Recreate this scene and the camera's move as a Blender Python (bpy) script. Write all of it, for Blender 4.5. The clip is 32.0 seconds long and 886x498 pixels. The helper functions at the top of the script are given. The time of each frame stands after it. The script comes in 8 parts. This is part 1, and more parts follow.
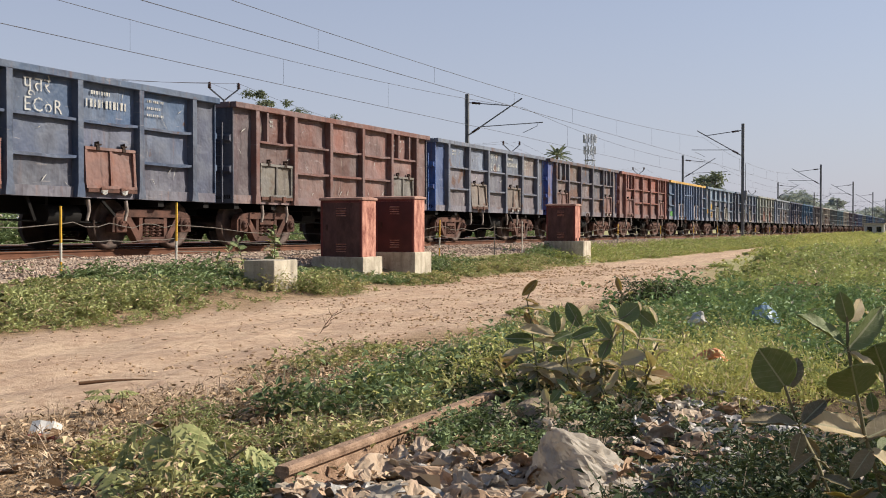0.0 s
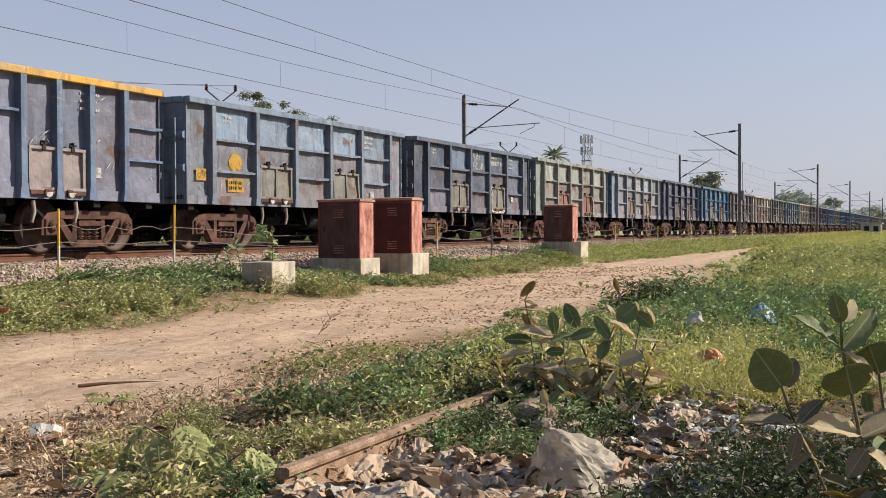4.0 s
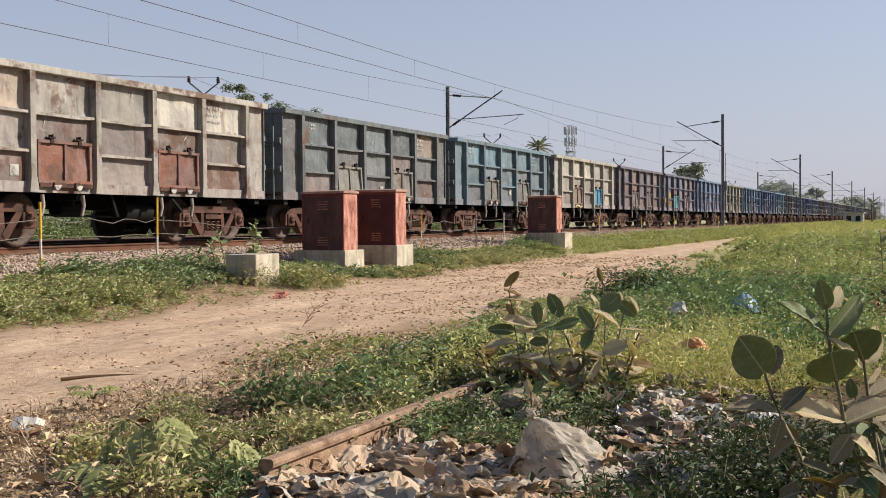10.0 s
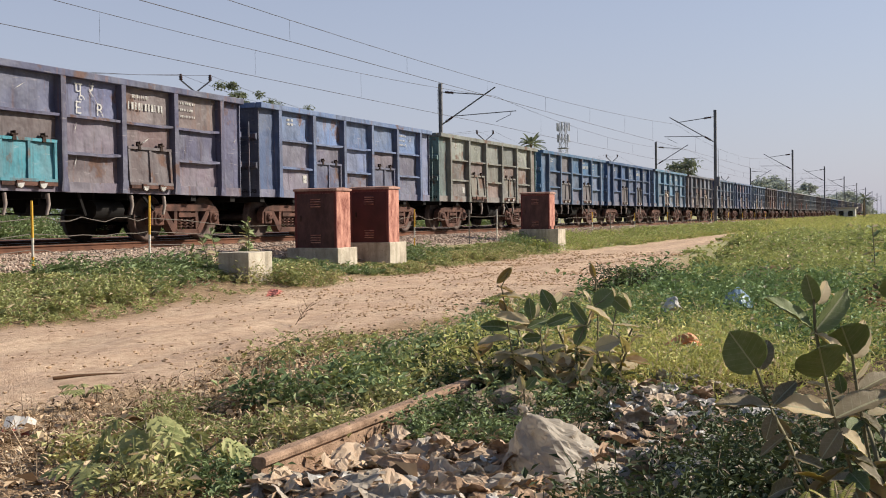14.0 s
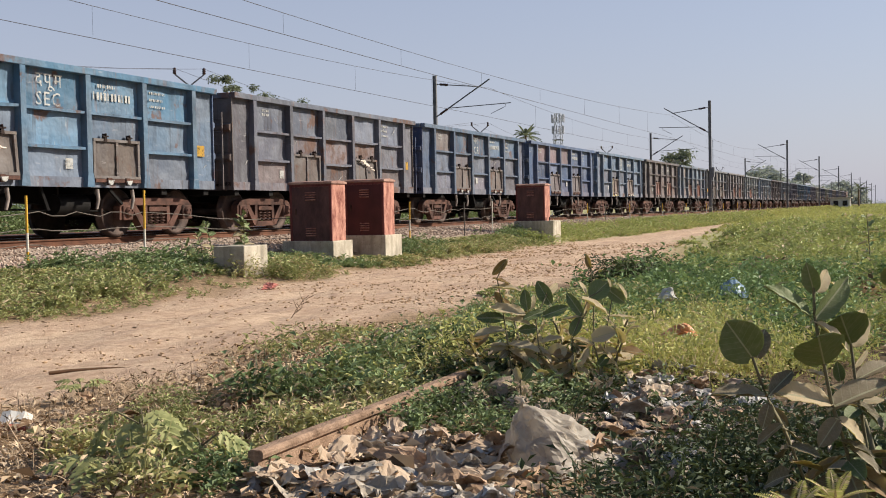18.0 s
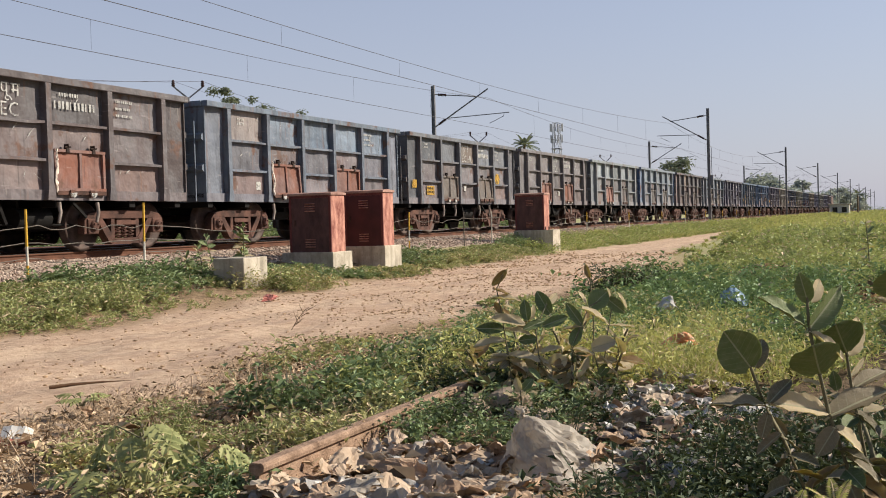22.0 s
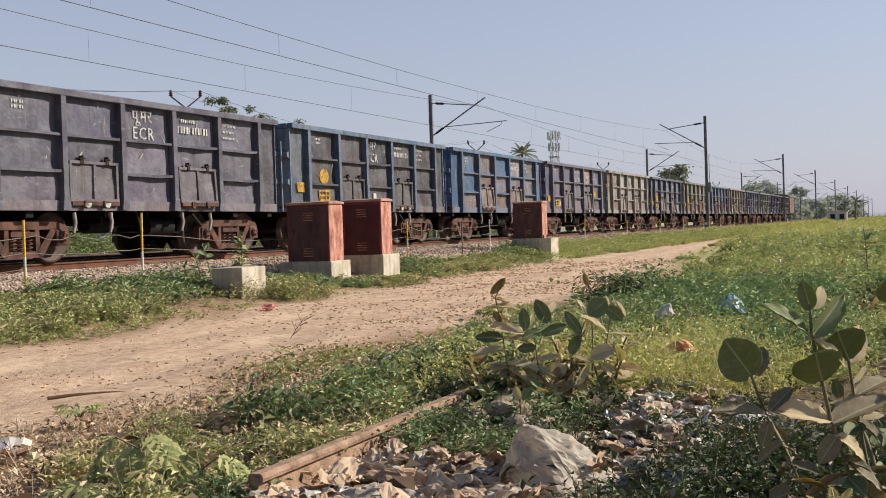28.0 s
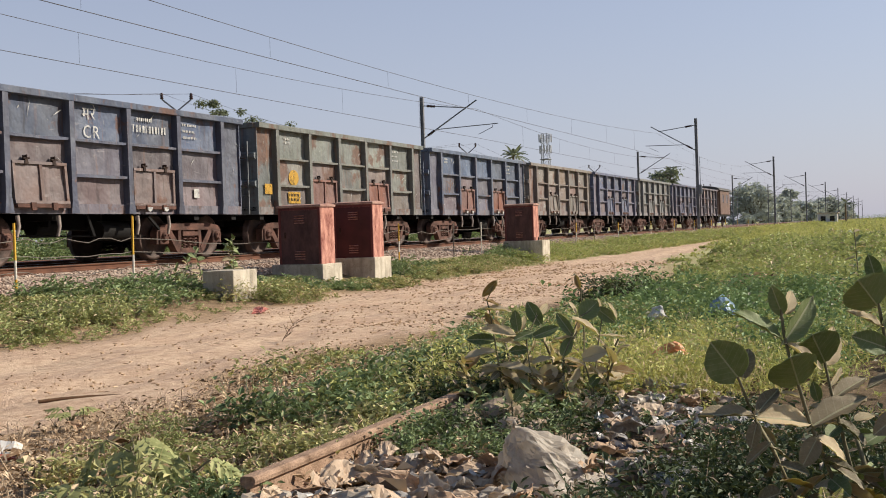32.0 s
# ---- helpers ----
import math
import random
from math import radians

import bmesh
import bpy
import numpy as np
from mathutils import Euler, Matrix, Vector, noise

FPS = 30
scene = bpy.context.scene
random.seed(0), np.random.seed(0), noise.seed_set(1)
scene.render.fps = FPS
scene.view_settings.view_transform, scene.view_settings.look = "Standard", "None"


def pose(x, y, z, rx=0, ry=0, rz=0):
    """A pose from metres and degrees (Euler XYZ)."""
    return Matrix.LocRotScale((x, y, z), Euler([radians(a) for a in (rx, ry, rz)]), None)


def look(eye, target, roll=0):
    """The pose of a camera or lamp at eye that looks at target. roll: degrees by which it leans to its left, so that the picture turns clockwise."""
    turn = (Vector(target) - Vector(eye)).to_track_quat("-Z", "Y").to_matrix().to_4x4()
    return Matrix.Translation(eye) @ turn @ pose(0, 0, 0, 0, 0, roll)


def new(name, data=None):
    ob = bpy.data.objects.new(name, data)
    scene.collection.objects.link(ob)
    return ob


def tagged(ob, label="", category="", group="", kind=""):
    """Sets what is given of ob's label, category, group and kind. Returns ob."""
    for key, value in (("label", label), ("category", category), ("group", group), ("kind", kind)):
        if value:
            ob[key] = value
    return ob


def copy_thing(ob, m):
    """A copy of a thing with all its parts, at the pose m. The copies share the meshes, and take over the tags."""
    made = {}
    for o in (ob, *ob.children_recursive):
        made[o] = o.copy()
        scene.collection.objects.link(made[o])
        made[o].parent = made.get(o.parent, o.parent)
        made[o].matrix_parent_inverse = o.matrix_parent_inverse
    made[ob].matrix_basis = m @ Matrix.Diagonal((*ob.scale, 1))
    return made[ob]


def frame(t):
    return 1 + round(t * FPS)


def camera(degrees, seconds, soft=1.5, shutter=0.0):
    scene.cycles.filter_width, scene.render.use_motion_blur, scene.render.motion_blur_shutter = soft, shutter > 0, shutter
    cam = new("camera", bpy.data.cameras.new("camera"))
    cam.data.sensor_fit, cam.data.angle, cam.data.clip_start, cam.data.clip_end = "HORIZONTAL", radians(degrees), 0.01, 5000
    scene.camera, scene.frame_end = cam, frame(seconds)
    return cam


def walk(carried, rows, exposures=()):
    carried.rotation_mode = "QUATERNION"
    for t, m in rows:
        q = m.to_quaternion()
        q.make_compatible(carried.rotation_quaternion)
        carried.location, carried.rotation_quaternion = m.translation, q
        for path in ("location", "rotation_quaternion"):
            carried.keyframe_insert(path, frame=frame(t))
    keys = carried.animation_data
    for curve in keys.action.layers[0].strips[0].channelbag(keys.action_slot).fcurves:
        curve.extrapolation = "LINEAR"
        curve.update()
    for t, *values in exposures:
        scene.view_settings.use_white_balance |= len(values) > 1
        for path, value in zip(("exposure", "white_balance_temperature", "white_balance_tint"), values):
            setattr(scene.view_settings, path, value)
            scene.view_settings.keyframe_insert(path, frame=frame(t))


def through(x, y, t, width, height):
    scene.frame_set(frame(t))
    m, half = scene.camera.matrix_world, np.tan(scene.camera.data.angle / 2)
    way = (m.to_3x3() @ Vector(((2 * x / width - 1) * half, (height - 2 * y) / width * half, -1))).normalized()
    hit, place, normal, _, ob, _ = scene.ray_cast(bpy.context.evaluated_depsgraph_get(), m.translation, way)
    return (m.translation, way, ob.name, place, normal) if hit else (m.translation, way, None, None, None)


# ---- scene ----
def aim(t, x, y, z, yaw, pitch, roll):
    a, b = radians(yaw), radians(pitch)
    way = Vector((math.cos(b) * math.cos(a), math.cos(b) * math.sin(a), math.sin(b)))
    eye = Vector((x, y, z))
    return t, look(eye, eye + way, roll)


# ---- camera: hand-held, nearly still ----
cam = camera(43.72, 32.0, soft=1.0)
walk(cam, [aim(*r) for r in (
    (0, 0.0000, 0.0000, 1.1000, 24.419, -1.008, 0.00), (0.5, -0.0038, -0.0062, 1.1031, 24.458, -1.072, -0.09), (1, 0.0010, -0.0007, 1.1015, 24.337, -1.065, -0.12),
    (1.5, -0.0165, -0.0075, 1.1002, 24.191, -1.018, -0.16), (2, -0.0071, -0.0038, 1.0998, 24.255, -0.980, -0.20), (2.5, -0.0170, -0.0037, 1.1045, 24.251, -1.054, -0.18),
    (3, -0.0156, -0.0029, 1.1043, 24.203, -1.093, -0.19), (3.5, -0.0181, -0.0032, 1.1036, 24.238, -1.039, -0.21), (5.5, -0.0210, -0.0051, 1.1043, 24.332, -0.778, -0.21),
    (6, -0.0208, -0.0047, 1.1040, 24.197, -0.729, -0.21), (6.5, -0.0210, -0.0072, 1.1000, 23.954, -0.754, -0.31), (7, -0.0144, 0.0002, 1.1016, 23.948, -0.771, -0.30),
    (7.5, -0.0137, 0.0001, 1.1014, 23.992, -0.815, -0.30), (8, -0.0135, 0.0003, 1.1010, 23.862, -0.899, -0.32), (8.5, -0.0155, -0.0068, 1.0984, 23.824, -1.037, -0.41),
    (9, 0.0017, 0.0006, 1.0948, 23.742, -1.243, -0.44), (9.5, -0.0061, -0.0046, 1.0986, 23.475, -1.424, -0.49), (10, -0.0119, -0.0058, 1.0966, 23.481, -1.389, -0.49),
    (10.5, -0.0083, -0.0001, 1.0995, 23.496, -1.453, -0.40), (11, -0.0144, -0.0029, 1.1004, 23.421, -1.567, -0.46), (11.5, -0.0134, -0.0038, 1.1028, 23.296, -1.567, -0.51),
    (12, -0.0041, -0.0039, 1.0961, 23.255, -1.551, -0.60), (12.5, -0.0067, -0.0042, 1.0953, 23.287, -1.523, -0.71), (13, -0.0052, -0.0026, 1.0999, 23.236, -1.515, -0.70),
    (13.5, -0.0053, -0.0041, 1.0978, 23.164, -1.543, -0.68), (14, -0.0011, -0.0078, 1.0943, 23.142, -1.547, -0.77), (14.5, -0.0037, -0.0056, 1.0935, 23.114, -1.564, -0.87),
    (16.5, -0.0013, -0.0069, 1.0885, 22.962, -1.827, -0.91), (17, 0.0025, -0.0077, 1.0909, 23.005, -1.870, -1.04), (17.5, 0.0003, -0.0068, 1.0915, 22.865, -1.943, -1.08),
    (18, -0.0014, -0.0079, 1.0925, 22.912, -1.946, -1.14), (18.5, -0.0096, -0.0029, 1.0999, 22.922, -1.930, -1.01), (19, -0.0001, -0.0033, 1.0961, 22.844, -1.935, -1.06),
    (19.5, -0.0099, -0.0080, 1.0970, 22.818, -1.871, -1.15), (20, 0.0008, -0.0057, 1.0988, 22.801, -1.834, -1.25), (20.5, 0.0016, -0.0080, 1.0946, 22.845, -1.803, -1.45),
    (21, 0.0019, -0.0071, 1.1053, 22.917, -1.745, -1.47), (21.5, 0.0010, -0.0084, 1.1018, 22.874, -1.569, -1.50), (22, -0.0070, -0.0135, 1.0995, 22.887, -1.436, -1.63),
    (22.5, -0.0121, -0.0111, 1.1024, 22.775, -1.320, -1.64), (23, -0.0005, -0.0115, 1.0975, 22.640, -1.257, -1.79), (23.5, -0.0027, -0.0127, 1.0974, 22.603, -1.302, -1.79),
    (24, -0.0006, -0.0110, 1.1005, 22.725, -1.283, -1.76), (24.5, 0.0050, -0.0075, 1.0977, 22.697, -1.264, -1.84), (25, 0.0071, -0.0081, 1.0946, 22.660, -1.313, -1.89),
    (25.5, -0.0004, -0.0087, 1.0966, 22.659, -1.352, -1.92), (27.5, -0.0049, -0.0030, 1.1014, 22.770, -1.042, -1.87), (28, -0.0034, -0.0099, 1.1017, 22.778, -0.998, -1.88),
    (28.5, -0.0034, -0.0099, 1.1017, 22.778, -0.998, -1.88), (29, -0.0027, -0.0102, 1.0983, 22.781, -1.022, -1.89), (29.5, -0.0016, -0.0127, 1.1023, 22.744, -0.939, -1.98),
    (30, -0.0038, -0.0143, 1.1027, 22.711, -0.922, -1.92), (30.5, 0.0069, -0.0077, 1.0999, 22.680, -0.910, -1.87), (31, -0.0005, -0.0180, 1.1026, 22.569, -0.947, -1.97),
    (31.5, -0.0059, -0.0098, 1.1049, 22.425, -0.928, -1.89), (32, -0.0076, -0.0106, 1.1001, 22.333, -0.876, -1.98),
)])

# ---- light ----
SUN_AZ, SUN_EL = radians(-54), radians(32)      # from +x (along the line) towards -y (away from it)
SUN_WAY = Vector((math.cos(SUN_EL) * math.cos(SUN_AZ), math.cos(SUN_EL) * math.sin(SUN_AZ), math.sin(SUN_EL)))
world = bpy.data.worlds.new("hazy_sky")
scene.world = world
world.use_nodes = True
wn = world.node_tree
sky = wn.nodes.new("ShaderNodeTexSky")
sky.sky_type, sky.sun_disc = "NISHITA", False
sky.sun_elevation, sky.sun_rotation = SUN_EL, radians(90) - SUN_AZ
sky.air_density, sky.dust_density, sky.ozone_density = 1.0, 1.0, 2.5
haze = wn.nodes.new("ShaderNodeMix")        # a thick even haze over the clear sky
haze.data_type = "RGBA"
haze.inputs[7].default_value = (4.24, 4.26, 5.25, 1)
height = wn.nodes.new("ShaderNodeSeparateXYZ")
wn.links.new(wn.nodes.new("ShaderNodeTexCoord").outputs["Generated"], height.inputs[0])
thick = wn.nodes.new("ShaderNodeMapRange")        # thickest at the horizon
thick.inputs["From Min"].default_value, thick.inputs["From Max"].default_value = 0.0, 0.6
thick.inputs["To Min"].default_value, thick.inputs["To Max"].default_value = 0.8, 0.0
wn.links.new(height.outputs["Z"], thick.inputs["Value"])
wn.links.new(thick.outputs[0], haze.inputs[0])
wn.links.new(sky.outputs[0], haze.inputs[6])
wn.links.new(haze.outputs[2], wn.nodes["Background"].inputs[0])
wn.nodes["Background"].inputs[1].default_value = 0.086
sun = new("sun", bpy.data.lights.new("sun", "SUN"))
sun.data.energy, sun.data.angle, sun.data.color = 5.0, radians(0.8), (1.0, 0.91, 0.77)
sun.matrix_world = look(SUN_WAY * 50, (0, 0, 0))
scene.view_settings.exposure = 0.5


# ---- materials ----
def lin(r, g, b):
    f = lambda c: (c / 255) ** 2.2
    return (f(r), f(g), f(b), 1.0)


class Nodes:
    """A short hand for a node material."""

    def __init__(self, name, rough=0.8, metal=0.0, spec=0.3):
        self.m = bpy.data.materials.new(name)
        self.m.use_nodes = True
        self.t = self.m.node_tree
        self.b = self.t.nodes["Principled BSDF"]
        self.b.inputs["Roughness"].default_value = rough
        self.b.inputs["Metallic"].default_value = metal
        self.b.inputs["Specular IOR Level"].default_value = spec

    def n(self, kind, **inputs):
        node = self.t.nodes.new("ShaderNode" + kind)
        for k, v in inputs.items():
            self.put(node.inputs[k.replace("_", " ")], v)
        return node

    def put(self, socket, v):
        if isinstance(v, bpy.types.NodeSocket):
            self.t.links.new(v, socket)
        else:
            socket.default_value = v

    def coords(self, stretch=(1, 1, 1), shift=True, space="Object"):
        tc = self.n("TexCoord").outputs[space]
        if shift:
            rnd = self.n("ObjectInfo").outputs["Random"]
            add = self.n("VectorMath")
            add.operation = "MULTIPLY_ADD"
            self.put(add.inputs[0], rnd)
            add.inputs[1].default_value = (37.0, 61.0, 23.0)
            self.put(add.inputs[2], tc)
            tc = add.outputs[0]
        mp = self.n("Mapping", Vector=tc)
        mp.inputs["Scale"].default_value = stretch
        return mp.outputs[0]

    def noise(self, co, scale, detail=4.0, rough=0.55):
        return self.n("TexNoise", Vector=co, Scale=scale, Detail=detail, Roughness=rough).outputs["Fac"]

    def ramp(self, fac, lo, hi, a=0.0, b=1.0):
        r = self.n("MapRange", Value=fac)
        r.inputs["From Min"].default_value, r.inputs["From Max"].default_value = lo, hi
        r.inputs["To Min"].default_value, r.inputs["To Max"].default_value = a, b
        return r.outputs[0]

    def math(self, op, a, b):
        k = self.n("Math")
        k.operation = op
        self.put(k.inputs[0], a)
        self.put(k.inputs[1], b)
        return k.outputs[0]

    def mix(self, fac, a, b, how="MIX"):
        k = self.n("Mix")
        k.data_type, k.blend_type = "RGBA", how
        self.put(k.inputs[0], fac)
        self.put(k.inputs[6], a)
        self.put(k.inputs[7], b)
        return k.outputs[2]

    def bump(self, height, strength=0.4, distance=0.01):
        k = self.n("Bump", Height=height, Strength=strength, Distance=distance)
        self.put(self.b.inputs["Normal"], k.outputs[0])

    def colour(self, c):
        self.put(self.b.inputs["Base Color"], c)
        return self.m


def plain(name, a, b, scale=6.0, rough=0.8, metal=0.0, bump=0.3, stretch=(1, 1, 1), fine=60.0, shift=True, dist=0.01):
    """Two tones by a coarse and a fine noise, with a fine relief."""
    k = Nodes(name, rough, metal)
    co = k.coords(stretch, shift)
    big, small = k.noise(co, scale, 5), k.noise(co, fine, 3)
    both = k.math("ADD", k.math("MULTIPLY", big, 0.7), k.math("MULTIPLY", small, 0.3))
    c = k.mix(k.ramp(both, 0.33, 0.67), a, b)
    if bump:
        k.bump(small, bump, dist)
    return k.colour(c)


def wagon_paint(name):
    """Old paint: the colour and the share of rust (alpha) belong to the object."""
    k = Nodes(name, 0.6)
    info = k.n("ObjectInfo")
    co, tall = k.coords(), k.coords((2.6, 2.6, 0.5))
    base = info.outputs["Color"]
    faded = k.mix(0.28, base, lin(152, 156, 160))
    grime = k.mix(0.5, base, lin(54, 50, 54))
    c = k.mix(k.ramp(k.noise(co, 0.8, 5, 0.6), 0.42, 0.62), base, faded)
    c = k.mix(k.math("MULTIPLY", k.ramp(k.noise(co, 0.8, 6, 0.62), 0.5, 0.64), 0.75), c, grime)
    c = k.mix(k.math("MULTIPLY", k.ramp(k.noise(tall, 1.3, 4, 0.6), 0.5, 0.66), 0.7), c, grime)
    c = k.mix(k.math("MULTIPLY", k.ramp(k.noise(k.coords((6.0, 6.0, 0.5)), 1.4, 3, 0.5), 0.6, 0.72), 0.45), c, lin(46, 39, 38))
    slant = k.n("Mapping", Vector=k.coords())
    slant.inputs["Rotation"].default_value = (0, 0.7, 0)
    slant.inputs["Scale"].default_value = (7.0, 7.0, 0.9)
    c = k.mix(k.math("MULTIPLY", k.ramp(k.noise(slant.outputs[0], 1.6, 4, 0.6), 0.68, 0.73), 0.22), c, lin(186, 178, 164))
    scr = k.ramp(k.noise(k.coords((1.2, 1.2, 7.0)), 2.0, 4, 0.6), 0.64, 0.7)
    c = k.mix(k.math("MULTIPLY", scr, 0.22), c, lin(172, 166, 164))
    patch = k.noise(co, 1.3, 7, 0.63)
    edge = k.math("SUBTRACT", 0.74, k.math("MULTIPLY", info.outputs["Alpha"], 0.33))
    rusty = k.n("MapRange", Value=patch)
    k.put(rusty.inputs["From Min"], edge)
    k.put(rusty.inputs["From Max"], k.math("ADD", edge, 0.06))
    rust = k.mix(k.noise(co, 9.0, 4), lin(68, 54, 49), lin(112, 84, 71))
    c = k.mix(k.math("MULTIPLY", rusty.outputs[0], 0.85), c, rust)
    runs = k.math("MULTIPLY", k.ramp(k.noise(k.coords((5.0, 5.0, 0.4)), 1.3, 4, 0.6), 0.58, 0.68), info.outputs["Alpha"])
    c = k.mix(k.math("MULTIPLY", runs, 0.8), c, lin(112, 82, 66))
    k.put(k.b.inputs["Roughness"], k.ramp(patch, 0.3, 0.7, 0.5, 0.85))
    k.bump(k.math("ADD", k.noise(co, 2.0, 3), k.math("MULTIPLY", patch, 0.2)), 0.8, 0.09)
    return k.colour(c)


def foliage_mat(name, a, b, dry=None, dry_share=0.15, gloss=0.8, through=0.25):
    """Leaves: each one its own tone; some light passes through."""
    k = Nodes(name, gloss, 0.0, 0.2)
    rnd = k.n("NewGeometry").outputs["Random Per Island"]
    co = k.n("TexCoord").outputs["Object"]
    c = k.mix(rnd, a, b)
    plant = k.ramp(k.noise(co, 4.5, 3, 0.6), 0.34, 0.66)        # one plant is paler than the next
    c = k.mix(plant, k.mix(0.55, c, a), k.mix(0.45, c, b))
    c = k.mix(k.ramp(k.noise(co, 1.1, 3), 0.35, 0.65), c, k.mix(0.5, c, b))
    if dry:
        flip = k.math("FRACT", k.math("MULTIPLY", rnd, 17.3), 0.0)
        c = k.mix(k.math("LESS_THAN", flip, dry_share), c, dry)
    k.colour(c)
    tr = k.n("BsdfTranslucent", Color=k.mix(0.25, c, lin(160, 166, 90)))
    sh = k.n("MixShader", Fac=through)
    k.t.links.new(k.b.outputs[0], sh.inputs[1])
    k.t.links.new(tr.outputs[0], sh.inputs[2])
    k.t.links.new(sh.outputs[0], k.t.nodes["Material Output"].inputs[0])
    return k.m


PAINT = wagon_paint("weathered_wagon_paint")
GEAR = plain("rusty_brown_gear", lin(42, 32, 29), lin(106, 76, 66), 3.0, 0.85, 0.1)
DARK_GEAR = plain("dark_hinge_steel", lin(32, 27, 26), lin(62, 48, 42), 5.0, 0.85, 0.1)
DUSTY = plain("dusty_hanger_steel", lin(104, 94, 88), lin(156, 146, 138), 5.0, 0.85, 0.1)
# black deepened by the shade beneath the wagons
DARK = plain("black_shaded_steel", lin(11, 10, 10), lin(26, 23, 22), 4.0, 0.8, 0.2)
WHEEL = plain("worn_wheel_steel", lin(44, 36, 33), lin(92, 75, 68), 4.0, 0.65, 0.3)
RAIL_SIDE = plain("rusted_rail", lin(74, 50, 40), lin(112, 76, 58), 3.0, 0.8, 0.2)
RAIL_TOP = plain("polished_rail_head", lin(120, 116, 114), lin(160, 155, 150), 3.0, 0.3, 0.9, 0.05)
CONCRETE = plain("weathered_concrete", lin(150, 142, 128), lin(186, 176, 158), 3.0, 0.9, 0, 0.4)


def worn_mark(name, a, b):
    """Stencilled paint, half rubbed off."""
    k = Nodes(name, 0.75)
    co = k.coords()
    c = k.mix(k.noise(co, 7.0, 4), a, b)
    k.colour(c)
    sh = k.n("MixShader", Fac=k.ramp(k.noise(co, 6.0, 5, 0.65), 0.46, 0.66, 0.1, 0.85))
    k.t.links.new(k.b.outputs[0], sh.inputs[1])
    k.t.links.new(k.n("BsdfTransparent").outputs[0], sh.inputs[2])
    k.t.links.new(sh.outputs[0], k.t.nodes["Material Output"].inputs[0])
    return k.m


WHITE_PAINT = plain("whitewash", lin(168, 168, 164), lin(200, 198, 192), 4.0, 0.8, 0, 0.1)
MARK_WHITE = worn_mark("worn_white_paint", lin(150, 150, 148), lin(196, 194, 188))
MARK_YELLOW = worn_mark("worn_yellow_paint", lin(150, 116, 48), lin(186, 146, 60))
MARK_GREEN = worn_mark("worn_green_paint", lin(70, 120, 60), lin(96, 150, 80))
MAST = plain("galvanised_mast_steel", lin(92, 92, 96), lin(124, 124, 128), 2.0, 0.6, 0.4, 0.1)
WIRE = plain("dull_copper_wire", lin(70, 68, 70), lin(84, 80, 80), 1.0, 0.6, 0.3, 0.0)
PORCELAIN = plain("brown_porcelain", lin(46, 34, 32), lin(70, 48, 42), 6.0, 0.25, 0, 0.0)


